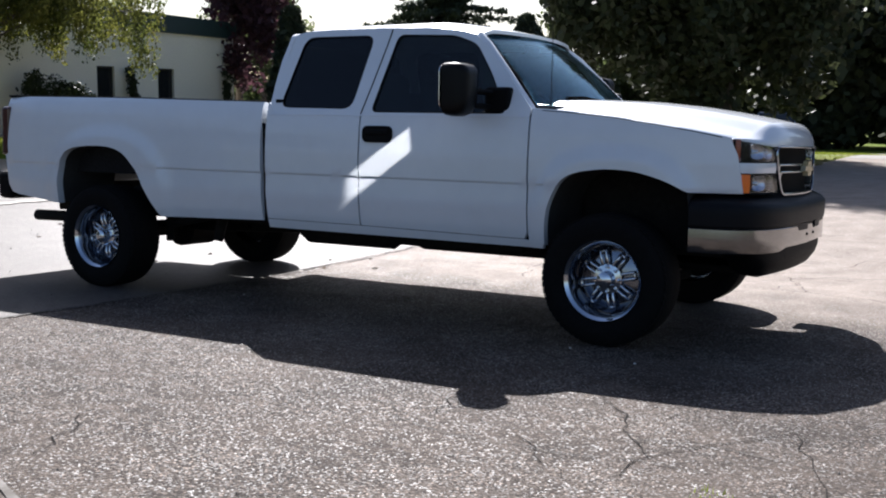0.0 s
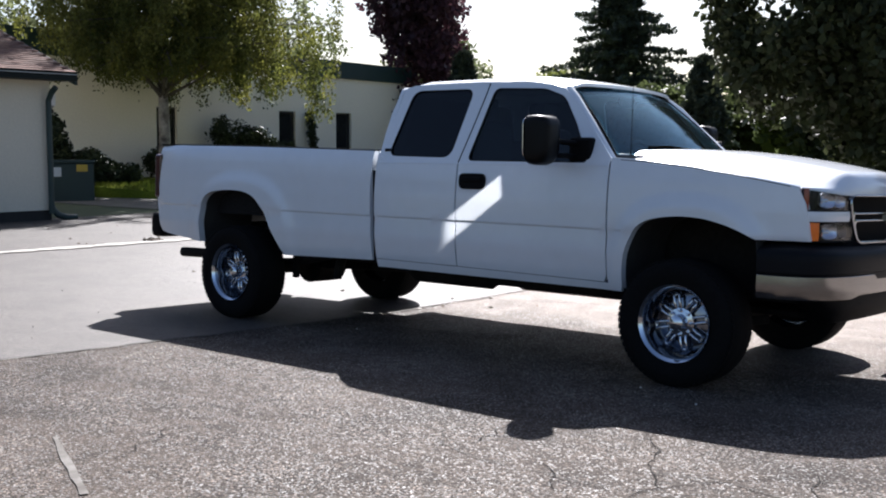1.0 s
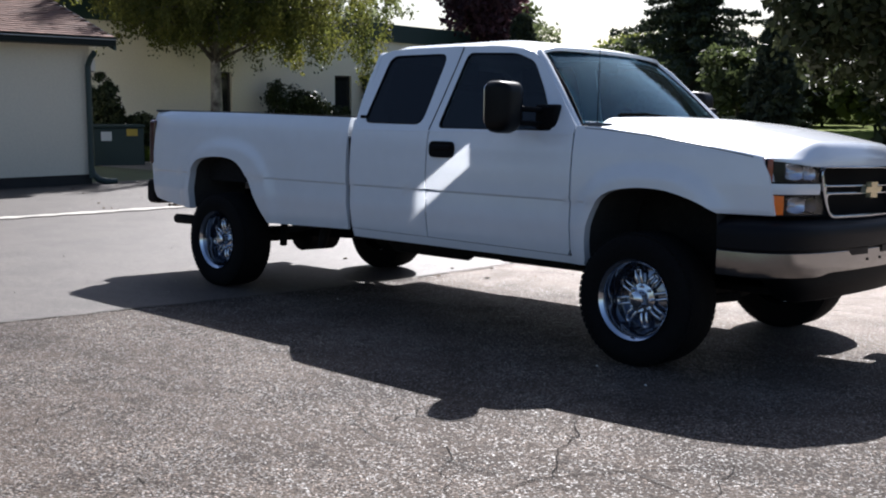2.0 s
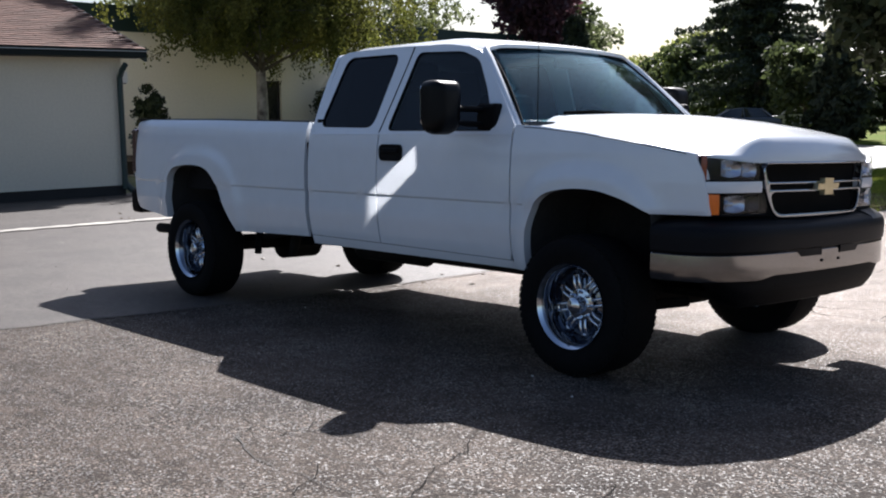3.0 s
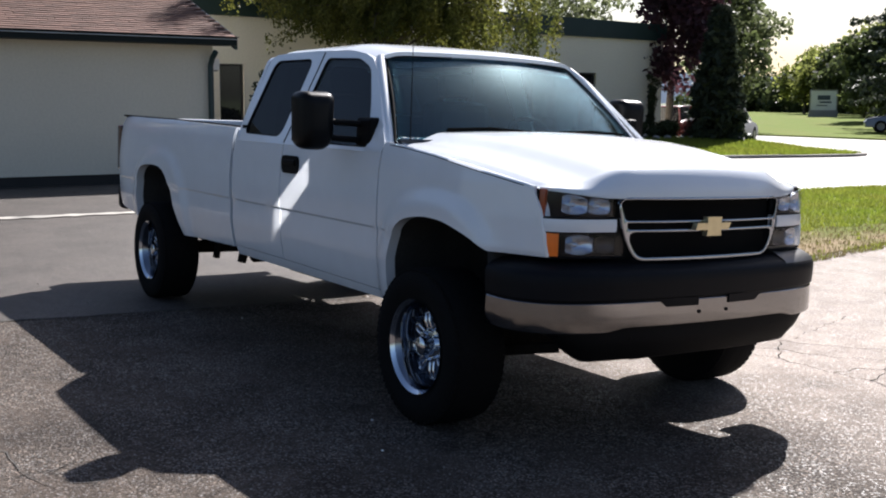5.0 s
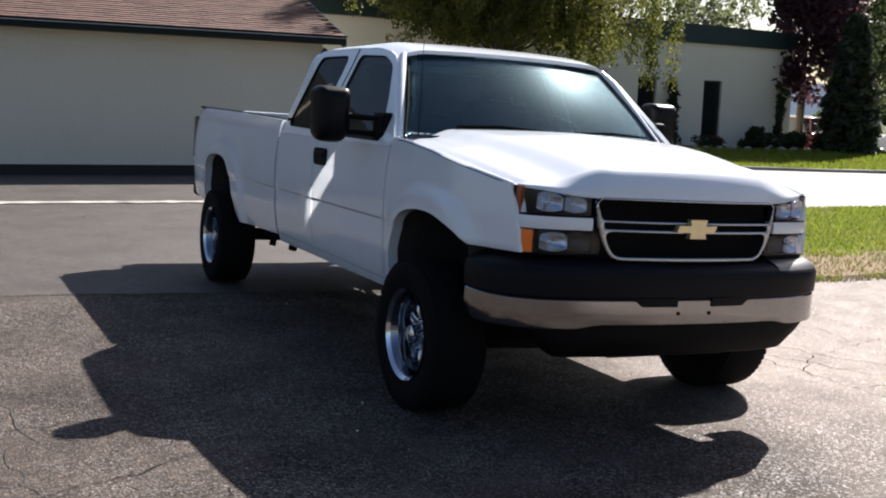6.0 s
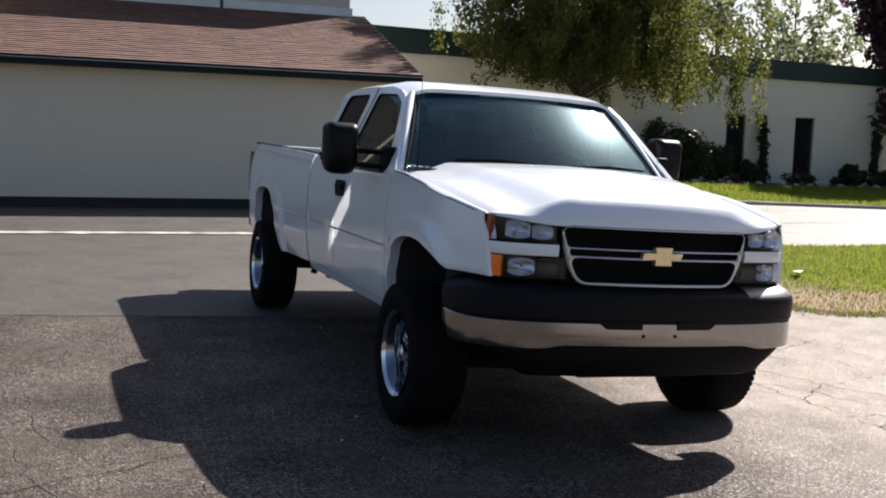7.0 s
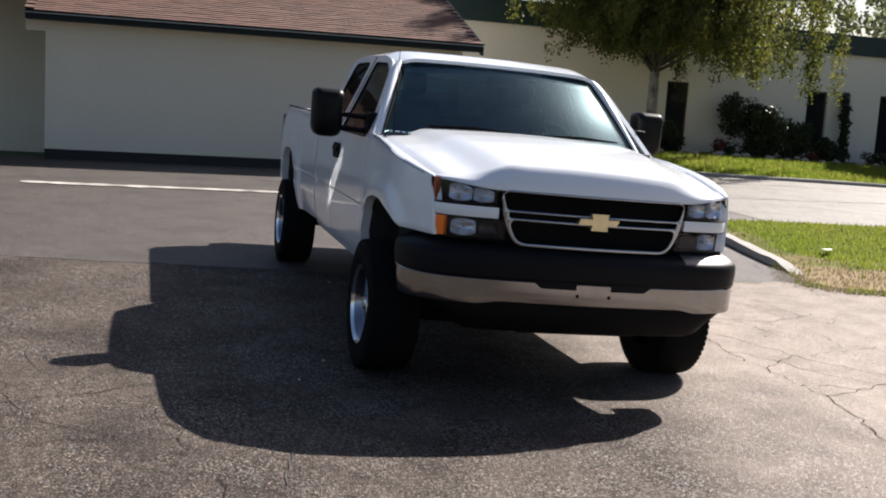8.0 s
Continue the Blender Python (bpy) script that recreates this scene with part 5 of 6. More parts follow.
for side in (-1, 1):
    lamp = base("headlamp")
    lamp.parent = truck
    tagged(lamp, "clear headlamp wrapping round the fender corner")

    def lamp_piece(name, a, b, lo, hi, depth, mat, label="", proud=0.0):
        line = lamp_curve(a, b, side, 10)

        def section(i):
            top = hi if hi is not None else lamp_top(line[i]) - 0.004
            return [(proud + 0.0, lo), (proud + 0.004, (lo + top) / 2), (proud, top), (proud - depth, top), (proud - depth, lo)]

        verts, faces = sweep(line, section)
        return solid(name, verts, faces, mat, lamp, label, angle=40)

    def bowl(name, a, b, lo, hi, deep, mat, label):
        """A hollow reflector trough following the corner."""
        line = lamp_curve(a, b, side, 12)

        def section(i):
            top = hi if hi is not None else lamp_top(line[i]) - 0.016
            f = math.sin(math.pi * i / 11) ** 0.5
            mid, half = (lo + top) / 2, (top - lo) / 2 * (0.45 + 0.55 * math.sin(math.pi * (i + 0.6) / 12.2) ** 0.45)
            d = [(-0.012 - deep * f * math.sin(math.pi * k / 6) ** 0.7, mid + half * (k / 3 - 1)) for k in range(7)]
            return d + [(-0.06, mid + half), (-0.06, mid - half)]

        verts, faces = sweep(line, section)
        return solid(name, verts, faces, mat, lamp, label, angle=60)

    lamp_piece("lamp_tray", 0.0, 0.87, 1.066, None, 0.01, LAMP_DARK, "dark inside of the upper lamp", -0.05)
    lamp_piece("lamp_tray", 0.0, 1.0, 0.894, 1.0, 0.01, LAMP_DARK, "dark inside of the lower lamp", -0.05)
    am, low_am = (0.095, 0.25) if side < 0 else (0.025, 0.06)
    bowl("reflector", 0.27, 0.56, 1.08, None, 0.034, REFLECTOR, "faceted bright reflector of the main beam")
    bowl("reflector", 0.575, 0.83, 1.08, None, 0.034, REFLECTOR, "faceted bright reflector of the dipped beam")
    bowl("reflector", 0.33, 0.64, 0.904, 0.99, 0.036, REFLECTOR, "faceted bright reflector of the turn lamp")
    bowl("reflector", 0.66, 0.9, 0.908, 0.986, 0.03, LAMP_SHADE, "dull reflector of the day lamp")
    lamp_piece("lamp_lens", am + 0.005, 0.87, 1.068, None, 0.006, LAMP_GLASS, "clear upper lens")
    lamp_piece("lamp_lens", low_am + 0.005, 1.0, 0.896, 0.998, 0.006, LAMP_GLASS, "clear lower lens")
    lamp_piece("amber_marker", 0.0, am, 1.068, None, 0.03, AMBER_DARK, "amber side marker")
    lamp_piece("amber_marker", 0.0, low_am, 0.896, 0.998, 0.03, AMBER, "orange turn lamp")
    lamp_piece("lamp_trim", 0.0, 0.9, 1.004, 1.06, 0.05, WHITE_PAINT, "white strip between the lamps", 0.004)
    for a, b, lo, hi in ((0.0, 0.9, 1.0585, 1.0685), (0.0, 0.9, 0.9965, 1.0055), (0.0, 1.0, 0.887, 0.8965)):
        lamp_piece("lamp_seal", a, b, lo, hi, 0.03, BLACK_PLASTIC, "dark joint round the lamp", 0.001)
    lamp_piece("lamp_seal", 0.0, 0.03, 0.889, None, 0.03, BLACK_PLASTIC, "dark joint round the lamp", 0.0055)
    for share, zz, r in ((0.42, 1.122, 0.014), (0.7, 1.116, 0.014), (0.46, 0.947, 0.017)):
        px, py = lamp_curve(share, share + 0.01, side, 2)[0]
        bm = bmesh.new()
        prof = [(0.001, 0.0), (r * 0.7, -0.004), (r, -0.014), (r * 0.8, -0.03), (r * 0.7, -0.045)]
        rings = [[bm.verts.new((px + d - 0.012, py + q * math.cos(t), zz + q * math.sin(t))) for t in np.linspace(0, 6.2832, 16, False)] for q, d in prof]
        for a, b in zip(rings, rings[1:]):
            for k in range(16):
                bm.faces.new((a[k], a[(k + 1) % 16], b[(k + 1) % 16], b[k]))
        bm.faces.new(rings[0])
        part("bulb_cap", bm, CHROME, lamp, "bright cap over the bulb", 50)

# front bumper: padded top, chrome band, dark air dam
HALF = [(4.46, 0.972), (4.56, 0.975), (4.65, 0.958), (4.73, 0.915), (4.79, 0.85), (4.84, 0.745), (4.875, 0.6), (4.895, 0.42), (4.907, 0.22), (4.91, 0.0)]
NOSE = bend([(x, -y) for x, y in HALF][::1] + [(x, y) for x, y in HALF[::-1]][1:], 2)
bumper = base("front_bumper")
bumper.parent = truck
tagged(bumper, "front bumper with a black pad over a chrome band")


def bumper_piece(name, section, mat, label, path=NOSE):
    verts, faces = sweep(path, section)
    return solid(name, verts, faces, mat, bumper, label, angle=35)


bumper_piece("bumper_pad", [(0.002, 0.703), (0.012, 0.715), (0.016, 0.78), (0.014, 0.815), (0.006, 0.832), (-0.012, 0.845), (-0.05, 0.86), (-0.1, 0.874), (-0.16, 0.882), (-0.16, 0.703)], BUMPER_PLASTIC, "black rubber-like bumper pad")
# far-side ledge, tilted and glossed to glint in the sun towards the camera
ledge = [p for p in NOSE if 0.5 < p[1] < 0.93]
bumper_piece("pad_ledge", [(0.006, 0.826), (0.006, 0.833), (-0.008, 0.848), (-0.04, 0.8655), (-0.08, 0.884), (-0.12, 0.899), (-0.15, 0.902), (-0.15, 0.84)], GLOSS_PLASTIC, "glossy bumper pad ledge, tilted to glint towards the camera", ledge)
LOW_EDGE = [0.588 - 0.02 * smooth(0.5, 0.64, abs(p[1])) for p in NOSE]
bumper_piece("chrome_band", lambda i: [(0.003, LOW_EDGE[i]), (0.006, LOW_EDGE[i] + 0.006), (0.0075, 0.65), (0.006, 0.696), (0.002, 0.701), (-0.06, 0.701), (-0.06, LOW_EDGE[i])], BUMPER_CHROME, "scuffed chrome band")
for a, b in ((-0.42, -0.1), (0.1, 0.42)):
    line = [(4.91 - 0.028 * (y / 0.42) ** 2 * 1.0 + 0.001, y) for y in np.linspace(a, b, 9)]
    bumper_piece("band_notch", [(0.0, 0.668), (0.012, 0.671), (0.013, 0.71), (0.0, 0.712)], BUMPER_PLASTIC, "dark slot over the chrome band", line)
for y in (-0.09, 0.09):
    part("plate_bolt", block((4.911, y - 0.008, 0.632), (4.922, y + 0.008, 0.648), 0.003), BLACK_PLASTIC, bumper, "plate mounting bolt")
DAM = [(x - 0.018, y * 0.985) for x, y in NOSE]
DROP = [0.15 * (1 - smooth(0.66, 0.95, abs(p[1]))) + 0.02 for p in NOSE]
bumper_piece("air_dam", lambda i: [(0.0, 0.588), (0.003, 0.588 - DROP[i] * 0.3), (-0.012, 0.588 - DROP[i] * 0.6), (-0.05, 0.588 - DROP[i] * 0.92), (-0.09, 0.588 - DROP[i]), (-0.2, 0.588 - DROP[i] * 0.97), (-0.2, 0.588)], BLACK_PLASTIC, "black air dam under the bumper", DAM)
for side in (-1, 1):
    part("tow_hook", rod([(4.79, side * 0.47, 0.5), (4.85, side * 0.47, 0.5), (4.865, side * 0.47, 0.535), (4.83, side * 0.47, 0.565)], 0.012, 8), BLACK_PLASTIC, bumper, "dark tow hook")

# towing mirrors
for side, reach, lift in ((-1, 0.0, 0.0), (1, -0.14, 0.045)):
    mirror = base("towing_mirror")
    mirror.parent = truck
    tagged(mirror, "tall black towing mirror on two arms")
    y0, y1 = 1.1 + reach, 1.296 + reach
    mirror.location = (0.042, 0, -0.03 + lift)
    bm = bmesh.new()
    loop = rounded([(y0, 1.318), (y1, 1.318), (y1 + 0.005, 1.6), (y1 - 0.02, 1.625), (y0 + 0.02, 1.625), (y0 - 0.004, 1.6)], 0.075, 6)
    c = np.mean(loop, 0)
    rings = []
    for x, s in ((3.02, 0.97), (3.05, 1.0), (3.1, 1.0), (3.14, 0.93), (3.165, 0.75), (3.175, 0.4)):
        rings.append([bm.verts.new((x, side * (c[0] + (p[0] - c[0]) * s), c[1] + (p[1] - c[1]) * s)) for p in loop])
    for a, b in zip(rings, rings[1:]):
        for k in range(len(loop)):
            bm.faces.new((a[k], a[(k + 1) % len(loop)], b[(k + 1) % len(loop)], b[k]))
    bm.faces.new(rings[0])
    bm.faces.new(rings[-1])
    part("mirror_shell", bm, SHELL_PLASTIC, mirror, "black mirror shell", 40)
    glass = [tuple(c + (np.array(p) - c) * 0.86) for p in loop]
    part("mirror_glass", plate(glass, [], lambda u, v: (3.012 - 0.06 * (u - c[0]) / 0.1 * 0.3, side * u, v), (0.004, 0, 0)), MIRROR, mirror, "mirror glass facing back")
    for z in (1.385, 1.47):
        part("mirror_arm", rod([(3.2, side * 0.9, z - 0.01), (3.13, side * (y0 + 0.03), z)], 0.017, 8), BLACK_PLASTIC, mirror, "black mirror arm")
    part("mirror_foot", block((3.13, min(side * 0.88, side * 0.965), 1.34), (3.3, max(side * 0.88, side * 0.965), 1.5), 0.02), BLACK_PLASTIC, mirror, "black mirror foot on the door")


# added area lamp in place of sun off the mirror, aimed at the door
glint_lamp = bpy.data.lights.new("mirror_sunbeam", "AREA")
glint_lamp.shape, glint_lamp.size, glint_lamp.size_y, glint_lamp.spread, glint_lamp.energy, glint_lamp.color = "RECTANGLE", 0.172, 0.13, radians(2.5), 0.112, sun_data.color
beam = new("mirror_sunbeam", glint_lamp)
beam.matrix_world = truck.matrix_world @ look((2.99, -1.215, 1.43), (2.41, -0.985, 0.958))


# wheels
def wheel(x, side):
    """A chrome wheel with paired spokes and a wide black tyre."""
    R, rim = 0.378, 0.224
    hub = R if side < 0 else R + 0.024
    c = (x, 0, hub)
    o = side if side < 0 else 0.985
    tyre_prof = [(rim - 0.01, 0.785), (rim + 0.01, 0.79), (0.3, 0.768), (0.35, 0.775), (R - 0.012, 0.79), (R, 0.815), (R + 0.001, 0.9), (R + 0.001, 0.95), (R, 1.03), (R - 0.012, 1.052), (0.35, 1.066), (0.3, 1.073), (rim + 0.03, 1.062), (rim + 0.008, 1.05), (rim - 0.01, 1.046)]
    tyre = part("wheel", turned([(r, o * y) for r, y in tyre_prof], c, 64), RUBBER, truck, "wide black off-road tyre on a chrome wheel", 35)
    bm = bmesh.new()
    n = 62
    for k in range(n):
        for row, (ya, yb) in enumerate(((0.79, 0.865), (0.88, 0.965), (0.98, 1.058))):
            a = 2 * math.pi * (k + 0.33 * row) / n
            m = Matrix.Translation(c) @ Matrix.Rotation(-a, 4, "Y") @ Matrix.Translation((R - 0.0085 if row == 1 else R - 0.0125, o * (ya + yb) / 2, 0)) @ Matrix.Rotation(0.25 * (row - 1), 4, "X") @ Matrix.Diagonal((0.014, abs(yb - ya), 0.029, 1))
            bmesh.ops.create_cube(bm, size=1, matrix=m)
    part("tread", bm, RUBBER, tyre, "chunky tread blocks")
    rim_prof = [(rim - 0.006, 0.79), (rim - 0.02, 0.8), (rim - 0.03, 0.9), (rim - 0.034, 0.97), (rim - 0.018, 1.03), (rim - 0.006, 1.05), (rim + 0.006, 1.062), (rim + 0.007, 1.052), (rim, 1.04), (rim + 0.002, 0.8)]
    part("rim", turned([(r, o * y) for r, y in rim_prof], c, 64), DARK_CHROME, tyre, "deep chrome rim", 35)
    part("rim_lip", turned([(rim - 0.012, o * 1.046), (rim - 0.004, o * 1.0555), (rim + 0.006, o * 1.0645), (rim + 0.008, o * 1.054)], c, 64), CHROME, tyre, "bright polished rim lip", 50)
    bm = bmesh.new()
    for k in range(8):
        a = 2 * math.pi * k / 8 + 0.2
        ca, sa = math.cos(a), math.sin(a)
        for d in (-0.017, 0.017):
            px, pz = x - d * sa, hub + d * ca
            rod([(px + 0.082 * ca, o * 0.962, pz + 0.082 * sa), (px + 0.12 * ca, o * 0.972, pz + 0.12 * sa), (px + 0.158 * ca, o * 0.962, pz + 0.158 * sa), (px + 0.172 * ca, o * 0.93, pz + 0.172 * sa)], [0.009, 0.0095, 0.0115, 0.009], 8, bm)
        rod([(x + 0.16 * ca + 0.02 * sa, o * 0.958, hub + 0.16 * sa - 0.02 * ca), (x + 0.164 * ca, o * 0.96, hub + 0.164 * sa), (x + 0.16 * ca - 0.02 * sa, o * 0.958, hub + 0.16 * sa + 0.02 * ca)], 0.0095, 8, bm)
    part("dish", turned([(0.08, o * 0.94), (0.13, o * 0.935), (0.175, o * 0.92), (0.192, o * 0.94), (0.197, o * 0.975), (0.203, o * 0.975), (0.203, o * 0.9), (0.08, o * 0.9)], c, 48), DARK_CHROME, tyre, "deep wheel dish in chrome coloured dark", 40)
    part("spokes", bm, CHROME, tyre, "paired chrome spokes", 50)
    part("hub_cap", turned([(0.001, o * 1.04), (0.03, o * 1.038), (0.044, o * 1.03), (0.047, o * 1.012), (0.05, o * 0.975), (0.086, o * 0.968), (0.09, o * 0.95), (0.05, o * 0.91)], c, 32), CHROME, tyre, "domed chrome hub cap", 35)
    for k in range(8):
        a = 2 * math.pi * k / 8
        part("lug_nut", turned([(0.001, o * 0.994), (0.008, o * 0.992), (0.0095, o * 0.986), (0.0095, o * 0.966)], (x + 0.072 * math.cos(a), 0, hub + 0.072 * math.sin(a)), 6), CHROME, tyre)
    part("brake_disc", turned([(0.03, o * 0.88), (0.188, o * 0.88), (0.188, o * 0.9), (0.03, o * 0.9)], c, 32), UNDERSIDE, tyre, "dark brake disc")


for x in (0.0, 4.0):
    wheel(x, -1)
    wheel(x - 0.035, 1)

# chassis under the body
for side in (-1, 1):
    part("frame_rail", block((-1.05, side * 0.45 - 0.04, 0.5), (4.6, side * 0.45 + 0.04, 0.65), 0.01), UNDERSIDE, truck, "dark frame rail")
    part("leaf_spring", rod([(-0.75, side * 0.55, 0.56), (-0.35, side * 0.55, 0.47), (0.0, side * 0.55, 0.44), (0.35, side * 0.55, 0.47), (0.8, side * 0.55, 0.56)], 0.03, 8), UNDERSIDE, truck, "dark leaf spring")
    part("shock_absorber", rod([(0.32, side * 0.62, 0.34), (0.2, side * 0.5, 0.8)], 0.03, 8), UNDERSIDE, truck, "dark shock absorber")
    part("control_arm", rod([(3.7, side * 0.4, 0.38), (4.0, side * 0.8, 0.33), (4.3, side * 0.4, 0.38)], 0.03, 8), UNDERSIDE, truck, "dark suspension arm")
    part("spring_hanger", rod([(0.78, side * 0.6, 0.36), (0.8, side * 0.55, 0.6)], [0.035, 0.05], 8), UNDERSIDE, truck, "spring hanger")
part("rear_axle", rod([(0, -0.8, 0.392), (0, -0.2, 0.392), (0, -0.16, 0.392), (0, 0.16, 0.392), (0, 0.2, 0.392), (0, 0.8, 0.392)], [0.05, 0.055, 0.15, 0.15, 0.055, 0.05], 16), UNDERSIDE, truck, "dark rear axle with its differential")
part("front_axle", rod([(4.0, -0.8, 0.392), (4.0, -0.15, 0.4), (4.0, 0.15, 0.4), (4.0, 0.8, 0.392)], [0.04, 0.11, 0.11, 0.04], 14), UNDERSIDE, truck, "dark front axle")
part("drive_shaft", rod([(0.15, 0, 0.41), (2.4, 0, 0.5)], 0.045, 12), UNDERSIDE, truck, "dark drive shaft")
part("gearbox", block((2.3, -0.28, 0.38), (3.5, 0.28, 0.75), 0.05), UNDERSIDE, truck, "dark gearbox and transfer case")
part("fuel_tank", block((1.1, 0.2, 0.42), (2.5, 0.75, 0.7), 0.06), UNDERSIDE, truck, "dark fuel tank")
part("muffler", rod([(1.5, -0.55, 0.52), (1.6, -0.55, 0.5), (2.3, -0.55, 0.5), (2.4, -0.55, 0.52)], [0.05, 0.1, 0.1, 0.05], 14, squash=0.8), UNDERSIDE, truck, "dark muffler")
# dark filler block added to hide the bright ground under the cab
part("heat_shield", block((2.0, -0.62, 0.44), (3.3, -0.35, 0.56), 0.02), UNDERSIDE, truck, "dark filler block under the cab floor")
part("exhaust_pipe", rod([(2.4, -0.55, 0.52), (3.4, -0.5, 0.55)], 0.04, 10), UNDERSIDE, truck, "dark exhaust pipe")
part("tail_pipe", rod([(1.5, -0.55, 0.55), (0.6, -0.66, 0.58), (0.1, -0.7, 0.72), (-0.3, -0.74, 0.56), (-0.55, -0.8, 0.485), (-0.9, -0.84, 0.48)], 0.042, 12), UNDERSIDE, truck, "dark tail pipe behind the rear wheel")
part("spare_tyre", rod([(0.35, 0, 0.56), (0.35, 0, 0.4)], 0.3, 28), RUBBER, truck, "spare tyre under the bed")
part("skid_plate", block((3.3, -0.35, 0.4), (4.75, 0.35, 0.44), 0.01), UNDERSIDE, truck, "dark skid plate")
# solid dark box added under the hood to block light
part("engine", block((3.62, -0.5, 0.5), (4.7, 0.5, 1.12), 0.05), UNDERSIDE, truck, "dark box under the hood that blocks light")
part("radiator", block((4.7, -0.62, 0.6), (4.735, 0.62, 1.13)), UNDERSIDE, truck, "dark radiator behind the grille")
# solid dark box added so that no light shows through the panel gaps
part("cab_tub", block((1.6, -0.93, 0.56), (3.58, 0.93, 1.08), 0.02), UNDERSIDE, truck, "dark box filling the lower cab behind the panel gaps")
for side in (-1, 1):
    part("door_trim", block((1.6, min(side * 0.88, side * 0.95), 1.0), (3.55, max(side * 0.88, side * 0.95), 1.325), 0.015), DASH, truck, "dark inner door panel")

# cargo bed inside, tailgate, rear bumper
liner = [[(x, y, z) for x in np.linspace(-1.08, 1.5, 3)] for y, z in ((-0.83, 1.37), (-0.82, 0.86), (0.82, 0.86), (0.826, 1.375))]
solid("bed_liner", *skin(liner, (0, 0, -0.02)), BED_LINER, truck, "black liner inside the cargo bed")
part("bed_front", block((1.478, -0.9, 0.7), (1.506, 0.9, 1.372), 0.008), BED_LINER, truck, "front wall of the cargo bed")
part("tailgate", block((-1.13, -0.86, 0.72), (-1.08, 0.86, 1.405), 0.015), WHITE_PAINT, truck, "white tailgate")
part("rear_bumper", block((-1.27, -0.93, 0.6), (-1.1, 0.93, 0.82), 0.045, segments=3), BLACK_PLASTIC, truck, "black rear step bumper")
part("hitch", block((-1.12, -0.35, 0.46), (-0.95, 0.35, 0.54), 0.01), UNDERSIDE, truck, "dark tow hitch")

# cab inside
rows = [[(x, y, z) for y in np.linspace(-0.88, 0.88, 9)] for x, z in ((3.6, 1.365), (3.35, 1.36), (3.15, 1.345), (3.05, 1.28), (3.05, 1.0))]
solid("dashboard", *skin(rows, (0, 0, -0.03)), DASH, truck, "grey dashboard", smooth=True)
for y in (-0.42, 0.42):
    seat = part("front_seat", block((2.15, y - 0.26, 0.85), (2.75, y + 0.26, 1.12), 0.06), INTERIOR, truck, "grey cloth seat")
    part("seat_back", block((2.02, y - 0.25, 1.05), (2.2, y + 0.25, 1.6), 0.07), INTERIOR, seat, "grey seat back")
    part("headrest", block((2.03, y - 0.13, 1.62), (2.14, y + 0.13, 1.79), 0.04), INTERIOR, seat, "grey headrest")
part("rear_bench", block((1.62, -0.75, 0.95), (1.85, 0.75, 1.5), 0.06), INTERIOR, truck, "grey rear bench")
bm = bmesh.new()
centre, tilt = Vector((2.98, 0.42, 1.33)), Matrix.Rotation(radians(-28), 3, "Y")
ring = [centre + tilt @ Vector((0, 0.19 * math.cos(a), 0.19 * math.sin(a))) for a in np.linspace(0, 2 * math.pi, 29)]
rod(ring, 0.014, 8, bm)
for a in (0.2, math.pi - 0.2, -math.pi / 2):
    rod([centre, centre + tilt @ Vector((0, 0.18 * math.cos(a), 0.18 * math.sin(a)))], 0.013, 6, bm)
part("steering_wheel", bm, BLACK_PLASTIC, truck, "dark steering wheel")
part("inside_mirror", block((3.02, -0.11, 1.72), (3.05, 0.11, 1.79), 0.015), BLACK_PLASTIC, truck, "small inside mirror")

aerial = part("aerial", rod([(3.56, -0.85, 1.33), (3.56, -0.85, 1.38), (3.56, -0.85, 1.86)], [0.009, 0.0032, 0.0018], 6), BLACK_PLASTIC, truck, "thin black radio aerial on the fender")
part("aerial_foot", rod([(3.56, -0.85, 1.325), (3.56, -0.85, 1.345), (3.56, -0.85, 1.36)], [0.026, 0.024, 0.012], 10), BLACK_PLASTIC, aerial)


# ---- trees, shrubs ----
def leaf_mesh(name, centres, spread, per, size, mat, rng, parent, label="", hang=0.0, flat=1.0, long=1.6):
    """Many small leaves scattered about centres, as one mesh."""
    c = np.repeat(np.array(centres, float), per, 0)
    n = len(c)
    r = np.repeat(np.broadcast_to(np.asarray(spread, float), (len(centres),)), per)
    d = rng.normal(size=(n, 3))
    d /= np.linalg.norm(d, axis=1)[:, None]
    d *= (rng.uniform(0, 1, n) ** 0.45 * r)[:, None]
    d[:, 2] *= flat
    p = c + d
    if hang:
        p[:, 2] -= hang * rng.uniform(0, 1, n) ** 1.5
    a = rng.normal(size=(n, 3))
    a[:, 2] -= 1.4 * (hang > 0)
    a /= np.linalg.norm(a, axis=1)[:, None]
    b = np.cross(a, rng.normal(size=(n, 3)))
    b /= np.linalg.norm(b, axis=1)[:, None]
    s = (size * rng.uniform(0.6, 1.4, n))[:, None]
    v = np.stack([p - a * s * long * 0.5, p + b * s * 0.5, p + a * s * long * 0.5, p - b * s * 0.5], 1).reshape(-1, 3)
    me = bpy.data.meshes.new(name)
    me.from_pydata(v, [], np.arange(4 * n).reshape(-1, 4))
    me.materials.append(mat)
    ob = new(name, me)
    ob.parent = parent
    return tagged(ob, label, "", "", "stuff")


